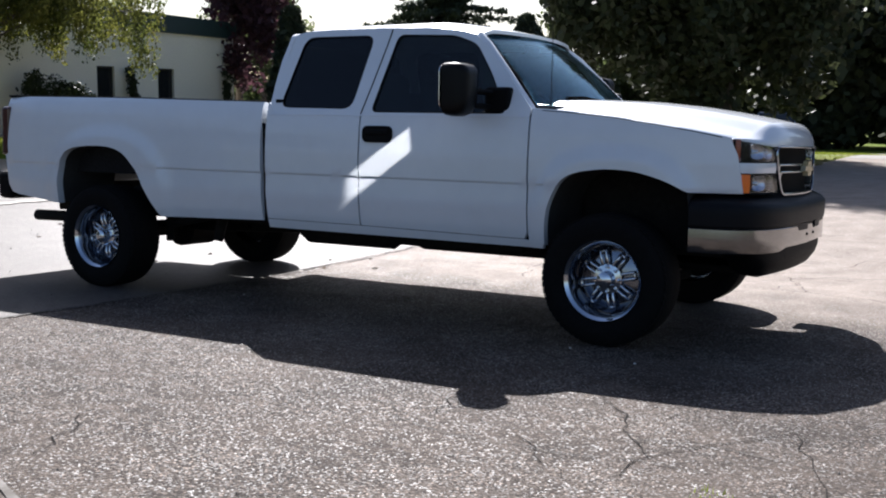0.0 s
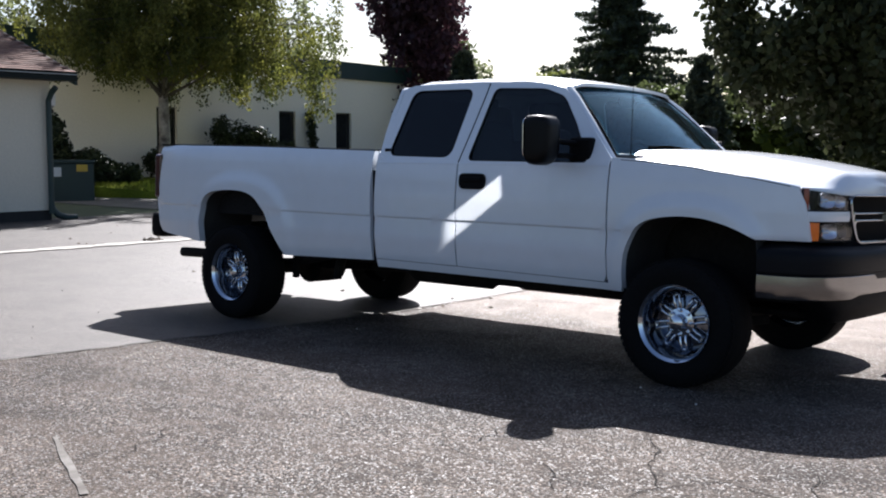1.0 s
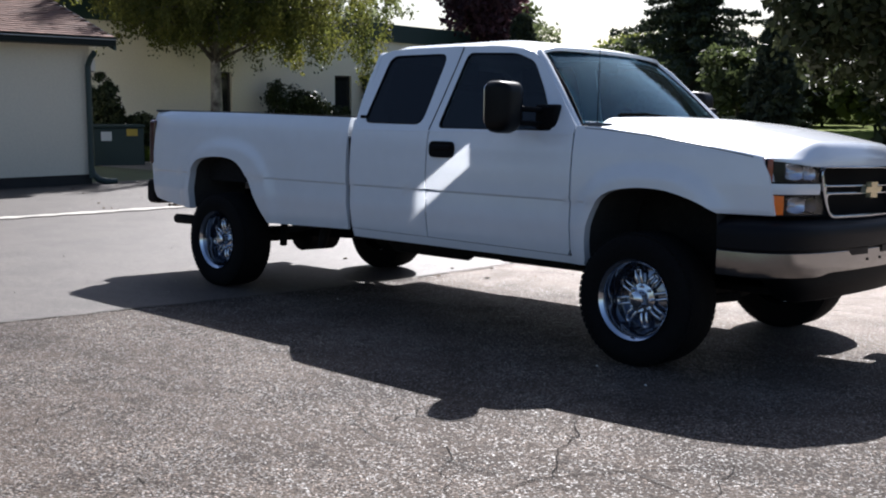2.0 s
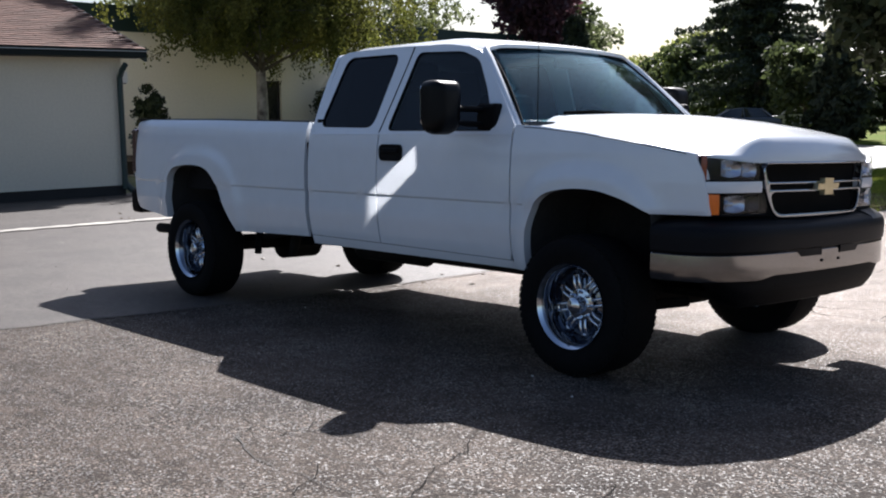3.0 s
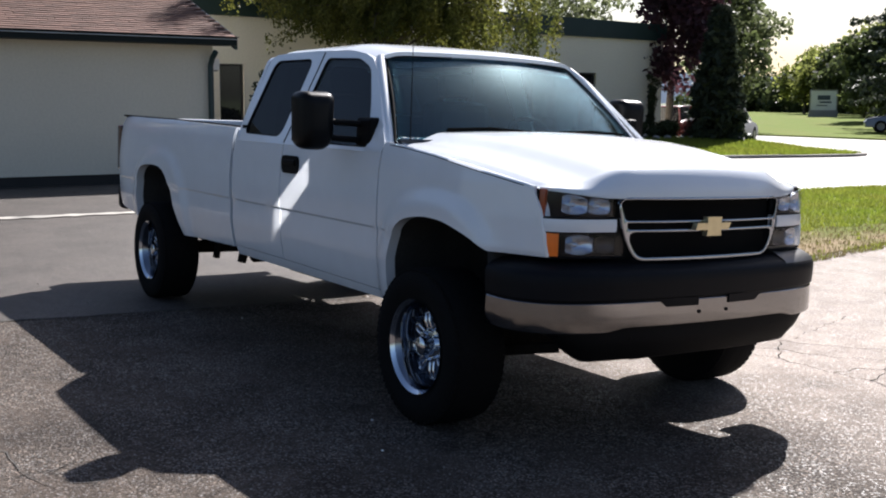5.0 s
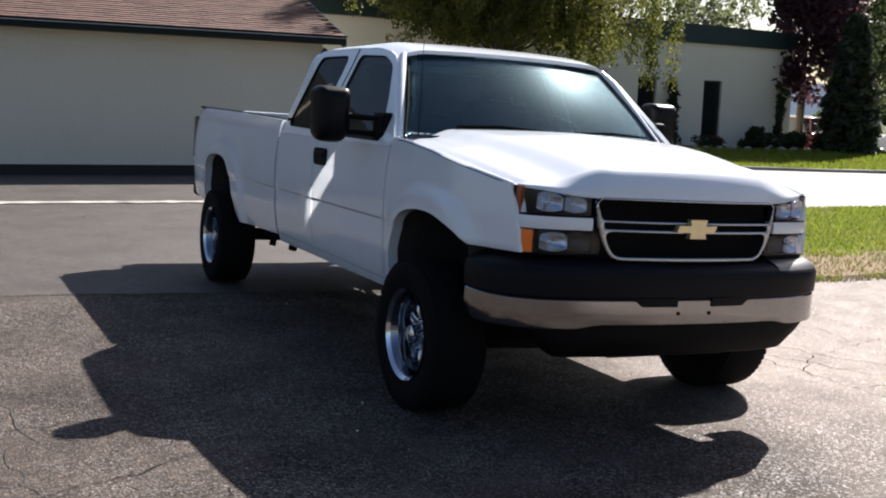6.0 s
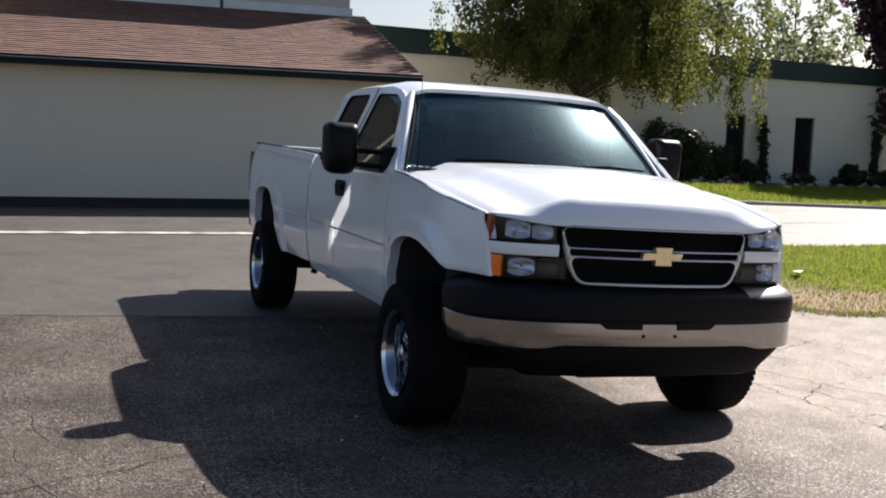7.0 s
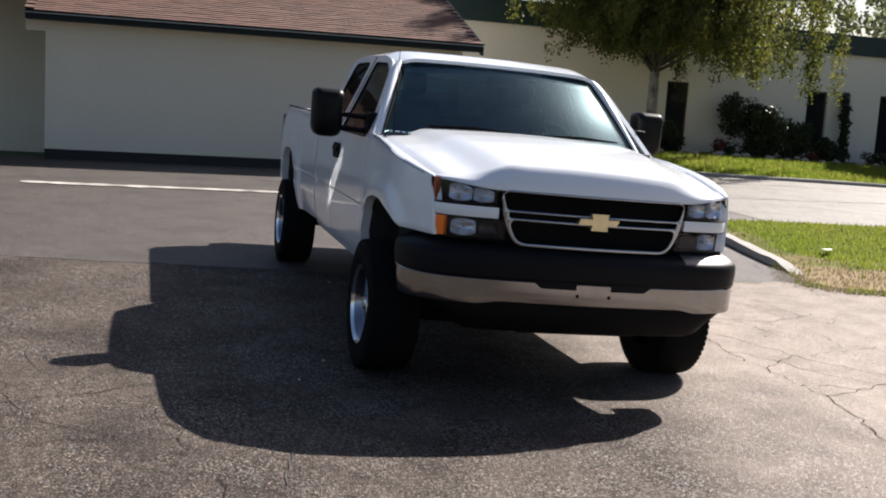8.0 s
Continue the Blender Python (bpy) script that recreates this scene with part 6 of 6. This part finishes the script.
def crown_points(rng, n, centre, radii, hollow=0.35, lumps=7):
    """Clump centres in an uneven crown made of several overlapping lobes."""
    centre, radii = np.array(centre, float), np.array(radii, float)
    lobes = centre + rng.uniform(-0.55, 0.55, (lumps, 3)) * radii
    size = rng.uniform(0.38, 0.62, lumps)
    k = rng.integers(0, lumps, n)
    d = rng.normal(size=(n, 3))
    d /= np.linalg.norm(d, axis=1)[:, None]
    return lobes[k] + d * radii * (size[k] * rng.uniform(hollow, 1, n) ** 0.5)[:, None]


def broadleaf(name, x, y, z0, height, spread, mat, label, seed, low=0.25, clumps=150, per=45, leaf=0.16, bark=BARK, trunk=0.16, clump=0.5):
    rng = np.random.default_rng(seed)
    tree = base(name, Matrix.Translation((x, y, z0)))
    tagged(tree, label, "tree")
    mid = height * (low + 1) / 2
    pts = crown_points(rng, clumps, (0, 0, mid), (spread, spread, height * (1 - low) / 2))
    bm = rod([(0, 0, -0.1), (0.05, 0.02, height * 0.2), (-0.05, 0.06, height * 0.5), (0.05, 0.0, height * 0.85)], [trunk, trunk * 0.8, trunk * 0.5, trunk * 0.12], 10)
    for k in range(0, clumps, max(1, clumps // 26)):
        p = Vector(pts[k])
        h = max(height * 0.18, min(p.z - 0.15 * height, height * 0.75))
        rod([(0, 0.03, h), (p.x * 0.5, p.y * 0.5, (h + p.z) / 2 + 0.1), p], [trunk * 0.3, trunk * 0.18, trunk * 0.05], 6, bm)
    part("trunk", bm, bark, tree, "trunk with spreading limbs", 60)
    leaf_mesh("crown", pts, clump, per, leaf, mat, rng, tree, "uneven leafy crown")
    return tree


def conifer(name, x, y, z0, height, spread, mat, label, seed, whorls=22, per=26, leaf=0.2, start=0.06, ragged=0.25, trunk=0.16):
    rng = np.random.default_rng(seed)
    tree = base(name, Matrix.Translation((x, y, z0)))
    tagged(tree, label, "tree")
    bm = rod([(0, 0, -0.1), (0.02, 0, height * 0.5), (0, 0, height)], [trunk, trunk * 0.6, 0.015], 8)
    pts = []
    for w in range(whorls):
        t = start + (1 - start) * w / whorls
        reach = spread * (1 - t) ** 0.8 + 0.08
        for k in range(7):
            a = 2 * math.pi * (k + rng.uniform(-0.3, 0.3)) / 7 + w
            r = reach * rng.uniform(1 - ragged * 2, 1 + ragged)
            tip = Vector((r * math.cos(a), r * math.sin(a), height * t - 0.12 * r + rng.uniform(-0.1, 0.1)))
            if k % 2 == 0:
                rod([(0, 0, height * t), tip], [0.03, 0.008], 5, bm)
            for s in np.arange(0.25, 1.01, 0.25 if reach < 1.5 else 0.15):
                pts.append((tip.x * s, tip.y * s, height * t + (tip.z - height * t) * s))
    part("trunk", bm, BARK, tree, "straight trunk with whorled branches", 60)
    leaf_mesh("crown", pts, 0.16 + 0.045 * spread, per, leaf, mat, rng, tree, "dark needled crown", 0.0, 0.5, 2.4)
    return tree


def office_z(x, y):
    return gz(x, y) + 0.07 + 0.28 * smooth(-12.6, -18.5, x)


# the weeping birch before the office wall
rng = np.random.default_rng(11)
birch = base("birch_tree", Matrix.Translation((-17.0, 10.78, office_z(-17, 10.78))))
tagged(birch, "weeping birch with yellow-green hanging leaves", "tree")
bm = rod([(0, 0, -0.1), (0.05, 0.0, 1.2), (-0.05, 0.05, 2.6), (0.1, -0.05, 5.2), (0.0, 0.1, 10.8)], [0.19, 0.15, 0.12, 0.085, 0.02], 12)
strands = []
for k in range(120):
    a, h = 2 * math.pi * k * 0.382, 2.45 + 7.4 * (k / 120) ** 1.3
    wide = 0.97 + 0.12 * max(0.0, math.sin(a)) - 0.08 * max(0.0, -math.sin(a))
    reach = wide * float(np.interp(h, [1.9, 4.2, 7.0, 9.9], [3.6, 4.3, 3.7, 1.5])) * rng.uniform(0.45, 1.08)
    tip = Vector((reach * math.cos(a), reach * math.sin(a), h + rng.uniform(0.2, 1.0)))
    elbow = Vector((tip.x * 0.5, tip.y * 0.5, h + 0.8))
    part("bough", rod([(0, 0, h - 0.3), elbow, tip], [0.045, 0.025, 0.008], 6), BARK, birch, "thin dark bough", 60)
    for s in np.linspace(0.3, 1.05, 8):
        p = elbow.lerp(tip, (s - 0.5) * 2) if s > 0.5 else Vector((0, 0, h - 0.3)).lerp(elbow, s * 2)
        far = math.hypot(p.x, p.y)
        hem = 2.6 - (0.9 if p.y > 0 else 0.0) * smooth(1.4, 3.6, far) + rng.uniform(0, 0.9)
        drop = rng.uniform(0.3, 1.7) * (0.5 + 0.8 * s)
        x, y = p.x + rng.normal(0, 0.12), p.y + rng.normal(0, 0.12)
        for q in np.arange(0, drop, 0.17):
            if p.z - q > hem:
                strands.append((x + rng.normal(0, 0.035), y + rng.normal(0, 0.035), p.z - q))
part("trunk", bm, BIRCH_BARK, birch, "pale birch trunk with dark marks", 60)
leaf_mesh("crown", strands, 0.26, 32, 0.056, BIRCH_LEAF, rng, birch, "hanging yellow-green leaves", 0.12)

broadleaf("plum_tree", -20.6, 24.9, office_z(-19.4, 24.9), 8.6, 2.3, PLUM_LEAF, "dark purple-leaved plum tree at the building corner", 21, 0.12, 260, 50, 0.15)
conifer("spruce_tree", -17.5, 24.1, office_z(-17.5, 24.1), 4.4, 0.85, CONIFER_LEAF, "small dark cone-shaped spruce on the lawn corner", 23, 30, 30, 0.13, 0.02, 0.12)
conifer("pine_tree", -28.0, 53.1, 0.2, 13.2, 5.6, CONIFER_LEAF, "tall broad dark pine across the street", 24, 26, 40, 0.15, 0.12, 0.45, 0.3)
conifer("spruce_tree", -17.0, 42.1, 0.2, 5.6, 1.5, CONIFER_LEAF, "dark narrow spruce across the street", 25, 24, 26, 0.2, 0.03, 0.2)
broadleaf("broadleaf_tree", -19.6, 43.5, 0.0, 5.2, 2.4, DARK_LEAF, "dark leafy tree across the street", 26, 0.15, 120, 40, 0.2)
# the large dark tree that shades the lot
broadleaf("shade_tree", -1.6, 21.5, gz(-1.6, 21.5), 11.5, 4.6, SHADE_LEAF, "large dense dark tree shading the street end of the lot", 31, 0.06, 620, 125, 0.15, trunk=0.28, clump=0.75)
broadleaf("shade_tree", 6.5, 27.0, -0.2, 11.0, 5.2, SHADE_LEAF, "large dense dark tree beside the street", 32, 0.05, 520, 110, 0.17, trunk=0.28, clump=0.8)
# woods across the street
FAR_TREES = [
    (-46, 74, 8.0, 4.4, OLIVE_LEAF), (-39, 70, 9.5, 4.6, DARK_LEAF), (-33, 66, 6.0, 4.0, DARK_LEAF), (-26, 64, 5.4, 3.6, DARK_LEAF), (-19, 60, 9.5, 5.0, DARK_LEAF), (-12, 56, 10.5, 5.2, DARK_LEAF),
    (-5, 52, 10.5, 5.2, DARK_LEAF), (3, 52, 10.0, 5.0, DARK_LEAF), (11, 50, 10.5, 5.2, DARK_LEAF), (20, 48, 10, 5.0, DARK_LEAF), (-54, 82, 9.0, 5.0, DARK_LEAF), (-62, 84, 7.5, 4.6, OLIVE_LEAF), (-37, 62, 6.0, 3.4, DARK_LEAF), (-14, 48, 6.0, 3.0, DARK_LEAF),
]
for i, (x, y, h, r, leaf) in enumerate(FAR_TREES):
    broadleaf("broadleaf_tree", x, y, gz(x, y) + 0.3, h, r, leaf, "light green leafy tree across the street" if leaf is OLIVE_LEAF else "tall dark leafy tree across the street", 40 + i, 0.08, 170, 40, 0.3, clump=0.9)
# dark undergrowth closing the view under the far trees
rng = np.random.default_rng(63)
wood = base("undergrowth", Matrix.Translation((0, 0, 0)))
tagged(wood, "dark mass of bushes under the far trees", "bushes", "", "stuff")
pts = []
for k in range(900):
    f = k / 900
    x, y = -95 + 150 * f, 104 - 46 * smooth(0.0, 0.75, f)
    pts.append((x + rng.normal(0, 1.5), y + rng.normal(0, 2), gz(x, y) + rng.uniform(0.2, 4.2)))
leaf_mesh("foliage", pts, 1.3, 42, 0.5, DARK_LEAF, rng, wood)
# thicket added to block the bright gaps under the large crowns
hedge = base("undergrowth", Matrix.Translation((0, 0, 0)))
tagged(hedge, "dark thicket added behind the large trees to block bright gaps", "bushes", "", "stuff")
pts = [(-13 + 36 * k / 620 + rng.normal(0, 0.6), 46.5 + rng.normal(0, 0.9), gz(-13 + 36 * k / 620, 46) + rng.uniform(0.5, 7.0)) for k in range(620)]
leaf_mesh("foliage", pts, 1.1, 46, 0.36, SHADE_LEAF, rng, hedge)
# trees behind the office roof
BACK_TREES = [(-40, 22, 11.0, 4.0, LIGHT_LEAF), (-38, 29, 11.0, 4.2, LIGHT_LEAF), (-41, 36, 12.0, 4.4, LIGHT_LEAF), (-30, 38, 7.5, 3.2, DARK_LEAF), (-35, 44, 7.5, 3.0, LIGHT_LEAF)]
for i, (x, y, h, r, leaf) in enumerate(BACK_TREES):
    broadleaf("broadleaf_tree", x, y, 0.3, h, r, leaf, "open light green tree behind the office building" if leaf is LIGHT_LEAF else "dark leafy tree behind the office building", 70 + i, 0.25, 95, 26, 0.2, clump=0.62)


def shrub(name, x, y, z0, r, h, mat, label, seed, clumps=60, per=60, leaf=0.07):
    rng = np.random.default_rng(seed)
    bush = base(name, Matrix.Translation((x, y, z0)))
    tagged(bush, label, "shrub")
    pts = crown_points(rng, clumps, (0, 0, h * 0.5), (r, r, h * 0.55), 0.2, 5)
    pts[:, 2] = np.maximum(pts[:, 2], 0.05)
    bm = bmesh.new()
    for k in range(0, clumps, 5):
        rod([(0, 0, -0.05), Vector(pts[k]) * 0.6 + Vector((0, 0, 0.05)), Vector(pts[k])], [0.02, 0.012, 0.004], 5, bm)
    part("stems", bm, BARK, bush)
    leaf_mesh("foliage", pts, 0.27 * max(0.5, r), per, leaf, mat, rng, bush)
    return bush


for i, (x, y, r, h) in enumerate([(-18.4, 14.9, 0.95, 1.75), (-18.6, 16.2, 0.7, 1.1), (-18.6, 21.6, 0.5, 0.7), (-18.5, 17.2, 0.45, 0.6), (-18.4, 22.6, 0.5, 0.6), (-18.7, 12.0, 0.6, 0.9), (-17.3, 7.7, 0.5, 1.75), (-17.3, 8.75, 0.65, 0.95), (-17.5, 9.5, 0.6, 0.85), (-18.2, 8.2, 0.8, 1.0)]):
    shrub("shrub", x, y, office_z(x, y), r, h, SHRUB_LEAF, "dark evergreen shrub by the building wall", 90 + i, 210 if r > 0.8 else 110, 70, 0.055)
for i, (x, y) in enumerate([(-19.5, 18.58), (-19.45, 22.95)]):
    rng = np.random.default_rng(120 + i)
    bush = base("cypress_shrub", Matrix.Translation((x, y, office_z(x, y))))
    tagged(bush, "slim upright cypress against the pale wall", "shrub", "cypresses")
    part("stems", rod([(0, 0, -0.05), (0, 0, 1.9)], [0.04, 0.01], 6), BARK, bush)
    pts = [(rng.normal(0, 0.05), rng.normal(0, 0.06), z) for z in np.arange(0.15, 1.75, 0.05)] + [(rng.normal(0, 0.1), rng.normal(0, 0.12), z) for z in np.arange(1.75, 2.1, 0.08)]
    leaf_mesh("foliage", pts, 0.13, 70, 0.05, SHRUB_LEAF, rng, bush)
rng = np.random.default_rng(140)
for i in range(16):
    y = 13.6 + i * 0.62 + rng.uniform(-0.2, 0.2)
    x = -17.95 - rng.uniform(0, 0.7)
    shrub("flower_clump" if i % 5 == 0 else "low_plant", x, y, office_z(x, y), 0.3, 0.35 + 0.2 * rng.uniform(), FLOWER if i % 5 == 0 else SHRUB_LEAF, "low clump of red flowers in the bed" if i % 5 == 0 else "low green plant in the bed", 150 + i, 14, 24, 0.05)
for i in range(22):
    y = 11.5 + i * 0.58 + rng.uniform(-0.15, 0.15)
    x = -17.75 + rng.uniform(-0.12, 0.12)
    bm = bmesh.new()
    bmesh.ops.create_icosphere(bm, subdivisions=2, radius=rng.uniform(0.09, 0.17))
    for v in bm.verts:
        v.co *= 1 + 0.25 * noise.noise(v.co * 7 + Vector((i, 0, 0)))
        v.co.z *= 0.7
    stone = part("edging_stone", bm, CONCRETE, None, "", 50)
    stone.location = (x, y, office_z(x, y) + 0.05)
    tagged(stone, "rough pale stone edging the planting bed", "stone", "bed stones")

# ---- cars, sign, street things ----
def parked_car(name, m, paint, length, width, height, label, hatch=False):
    """A far parked car: body, glass cabin, four wheels, lamps."""
    car = base(name, m)
    tagged(car, label, "car")
    h = height
    prof = [(-0.49, 0.2), (-0.503, 0.34), (-0.5, 0.5), (-0.475, 0.59), (-0.42, 0.63), (-0.3, 0.645), (0.1, 0.645), (0.26, 0.615), (0.4, 0.56), (0.47, 0.49), (0.5, 0.38), (0.49, 0.2)]
    rows = []
    for s, k in ((-1, 0.9), (-0.97, 0.97), (-0.86, 1.0), (0.86, 1.0), (0.97, 0.97), (1, 0.9)):
        rows.append([(px * length * (0.97 if abs(s) == 1 else 1 - 0.02 * abs(s)), s * width / 2, (pz * k if pz > 0.3 else pz) * h) for px, pz in prof])
    verts, faces = [v for r in rows for v in r], grid_faces(6, len(prof), True)
    faces += [tuple(range(len(prof))), tuple(range(6 * len(prof) - 1, 5 * len(prof) - 1, -1))]
    solid("body", verts, faces, paint, car, "", angle=30)
    roofline = [(-0.4 if not hatch else -0.49, 0.61), (-0.27 if not hatch else -0.44, 0.97), (-0.05, 1.0), (0.08, 0.96), (0.26, 0.61)]
    rows = []
    for s, k in ((-0.9, 0.61), (-0.76, 1.0), (0.76, 1.0), (0.9, 0.61)):
        rows.append([(px * length, s * width / 2, (min(pz, k) if k < 1 else pz) * h) for px, pz in roofline])
    verts = [v for r in rows for v in r]
    solid("cabin_glass", verts, grid_faces(4, len(roofline)), DARK_GLASS, car, "dark car windows", angle=25)
    top = [[(px * length, s * width / 2 * 0.74, h * (pz + 0.012)) for px, pz in roofline[1:4]] for s in (-1, -0.5, 0, 0.5, 1)]
    solid("roof", *skin(top, (0, 0, -0.03)), paint, car, "", smooth=True)
    for s in (-1, 1):
        for px, pz, qx, qz in ((roofline[0][0], 0.61, *roofline[1]), (0.08, 0.96, 0.26, 0.61), (-0.08, 0.61, -0.06, 0.98)):
            part("pillar", rod([(px * length, s * width * (0.45 if pz < 0.8 else 0.385), pz * h), (qx * length, s * width * (0.45 if qz < 0.8 else 0.385), qz * h)], 0.035, 6), paint, car)
        for px in (-0.31, 0.32):
            tyre = part("wheel", turned([(0.17, s * (width / 2 - 0.2)), (0.31, s * (width / 2 - 0.2)), (0.33, s * (width / 2 - 0.1)), (0.31, s * (width / 2 + 0.01)), (0.19, s * (width / 2 + 0.012))], (px * length, 0, 0.33), 24), RUBBER, car, "dark tyre", 40)
            part("rim", turned([(0.001, s * (width / 2 + 0.0)), (0.19, s * (width / 2 + 0.01)), (0.19, s * (width / 2 - 0.1))], (px * length, 0, 0.33), 20), SHADED_SILVER, tyre)
        part("headlamp", block((0.44 * length, s * width * 0.38 - 0.14, 0.46 * h), (0.485 * length, s * width * 0.38 + 0.14, 0.53 * h), 0.02), LAMP_GLASS, car)
        part("tail_lamp", block((-0.503 * length, s * width * 0.38 - 0.14, 0.5 * h), (-0.48 * length, s * width * 0.38 + 0.14, 0.58 * h), 0.02), RED_LENS, car)
    return car


def at_ground(x, y, yaw, lift=0.025):
    return pose(x, y, gz(x, y) + lift, 0, 0, yaw)


parked_car("parked_sedan", at_ground(-26.0, 47.6, 218, 0.12), SHADED_SILVER, 4.7, 1.8, 1.45, "silver sedan parked across the street, shade put into its dark paint")
parked_car("parked_car", at_ground(-27.6, 57.2, 215, 0.28), PALE_PAINT, 4.4, 1.75, 1.35, "pale parked car beyond the silver sedan")
parked_car("parked_car", at_ground(-19.9, 27.0, 120, 0.03), PALE_PAINT, 4.4, 1.75, 1.4, "white car parked past the end of the office building")
parked_car("parked_car", at_ground(-23.0, 27.6, 120, 0.03), DARK_RED_PAINT, 4.3, 1.75, 1.4, "dark red car parked past the end of the office building", True)
parked_car("parked_van", at_ground(-5.0, 42.5, 103, 0.0), SHADED_SILVER, 4.6, 1.85, 1.7, "silver utility car under the trees across the street", True)
sign = base("roadside_sign", Matrix.Translation((-48.0, 68.8, 0.75)) @ Matrix.Rotation(radians(-52 + 90), 4, "Z"))
tagged(sign, "white roadside sign board with dark lettering on a low base", "sign")
part("board", block((-0.98, -0.09, 0.25), (0.98, 0.09, 1.85), 0.02), SIGN_WHITE, sign, "white sign board")
part("frame", plate([(-1.04, 0.2), (1.04, 0.2), (1.04, 1.9), (-1.04, 1.9)], [[(-0.95, 0.3), (0.95, 0.3), (0.95, 1.8), (-0.95, 1.8)]], lambda u, v: (u, -0.11, v), (0, 0.22, 0)), CONCRETE, sign, "pale sign frame")
for a, b, z0, z1 in ((-0.45, 0.5, 1.1, 1.45), (-0.3, 0.6, 0.85, 0.98), (-0.5, 0.3, 0.62, 0.7)):
    part("lettering_bar", block((a, -0.1, z0), (b, -0.085, z1)), SIGN_INK, sign, "dark bar of writing")
part("foot", block((-1.1, -0.2, -0.6), (1.1, 0.2, 0.22), 0.03), CONCRETE, sign, "sign base")
box = base("utility_box", Matrix.Translation((-15.9, 7.15, gz(-15.9, 7.15) + 0.03)) @ Matrix.Rotation(radians(-18), 4, "Z"))
tagged(box, "green metal utility box with a pale label", "utility box")
part("cabinet", block((-0.45, -0.55, -0.05), (0.45, 0.6, 0.85), 0.03), UTILITY_GREEN, box)
part("lid", block((-0.48, -0.63, 0.85), (0.48, 0.63, 0.92), 0.02), UTILITY_GREEN, box)
part("notice", block((0.452, -0.38, 0.55), (0.458, -0.14, 0.76)), SIGN_WHITE, box, "pale notice on the box")
part("warning_label", block((0.452, 0.2, 0.66), (0.458, 0.45, 0.82)), LABEL_YELLOW, box, "yellow warning label")

# far hills on the horizon
hills = []
for k, a in enumerate(np.linspace(radians(60), radians(190), 60)):
    h = 34 + 22 * noise.noise(Vector((k * 0.13, 3.0, 0))) + 10 * noise.noise(Vector((k * 0.4, 9.0, 0)))
    hills.append([(1400 * math.cos(a), 1400 * math.sin(a), -20), (1500 * math.cos(a), 1500 * math.sin(a), h)])
solid_hills = solid("hills", [p for r in hills for p in r], grid_faces(len(hills), 2), HILL, None, smooth=True)
tagged(solid_hills, "hills far away on the horizon, haze put into their blue colour", "hills", "", "structure")

# ---- roof shingles, one by one where the walk passes nearest ----
tab = mesh_data("shingle", [(0, -0.152, 0), (0, 0.152, 0), (0, 0.152, 0.019), (0, -0.152, 0.019), (-0.2, -0.152, 0.0), (-0.2, 0.152, 0.0)], [(0, 1, 2, 3), (3, 2, 5, 4), (0, 3, 4), (1, 5, 2)], SHINGLE)
turn = math.atan(SLOPE)
COURSE = 0.125
rest_v, rest_f, count = [], [], 0
rs = random.Random(77)
for c in range(int(4.05 / math.cos(turn) / COURSE)):
    x = -9.86 - c * COURSE * math.cos(turn)
    y = 3.64 - (0.16 if c % 2 else 0.0)
    while y > ROOF_END + 0.1:
        m = Matrix.Translation((x, y, roof_z(x) + 0.018)) @ Matrix.Rotation(turn, 4, "Y") @ Matrix.Translation((0, rs.uniform(-0.006, 0.006), rs.uniform(0, 0.004)))
        if count < 300 and y > -3.6 and c < 18:
            ob = new("shingle", tab)
            ob.parent = roof
            ob.matrix_world = m
            count += 1
        else:
            k = len(rest_v)
            rest_v += [m @ v.co for v in tab.vertices]
            rest_f += [tuple(k + i for i in p.vertices) for p in tab.polygons]
        y -= 0.306
field = new("shingle_field", mesh_data("shingle_field", rest_v, rest_f, SHINGLE_FIELD))
field.parent = roof
tagged(field, "rows of brown shingles", "", "", "stuff")
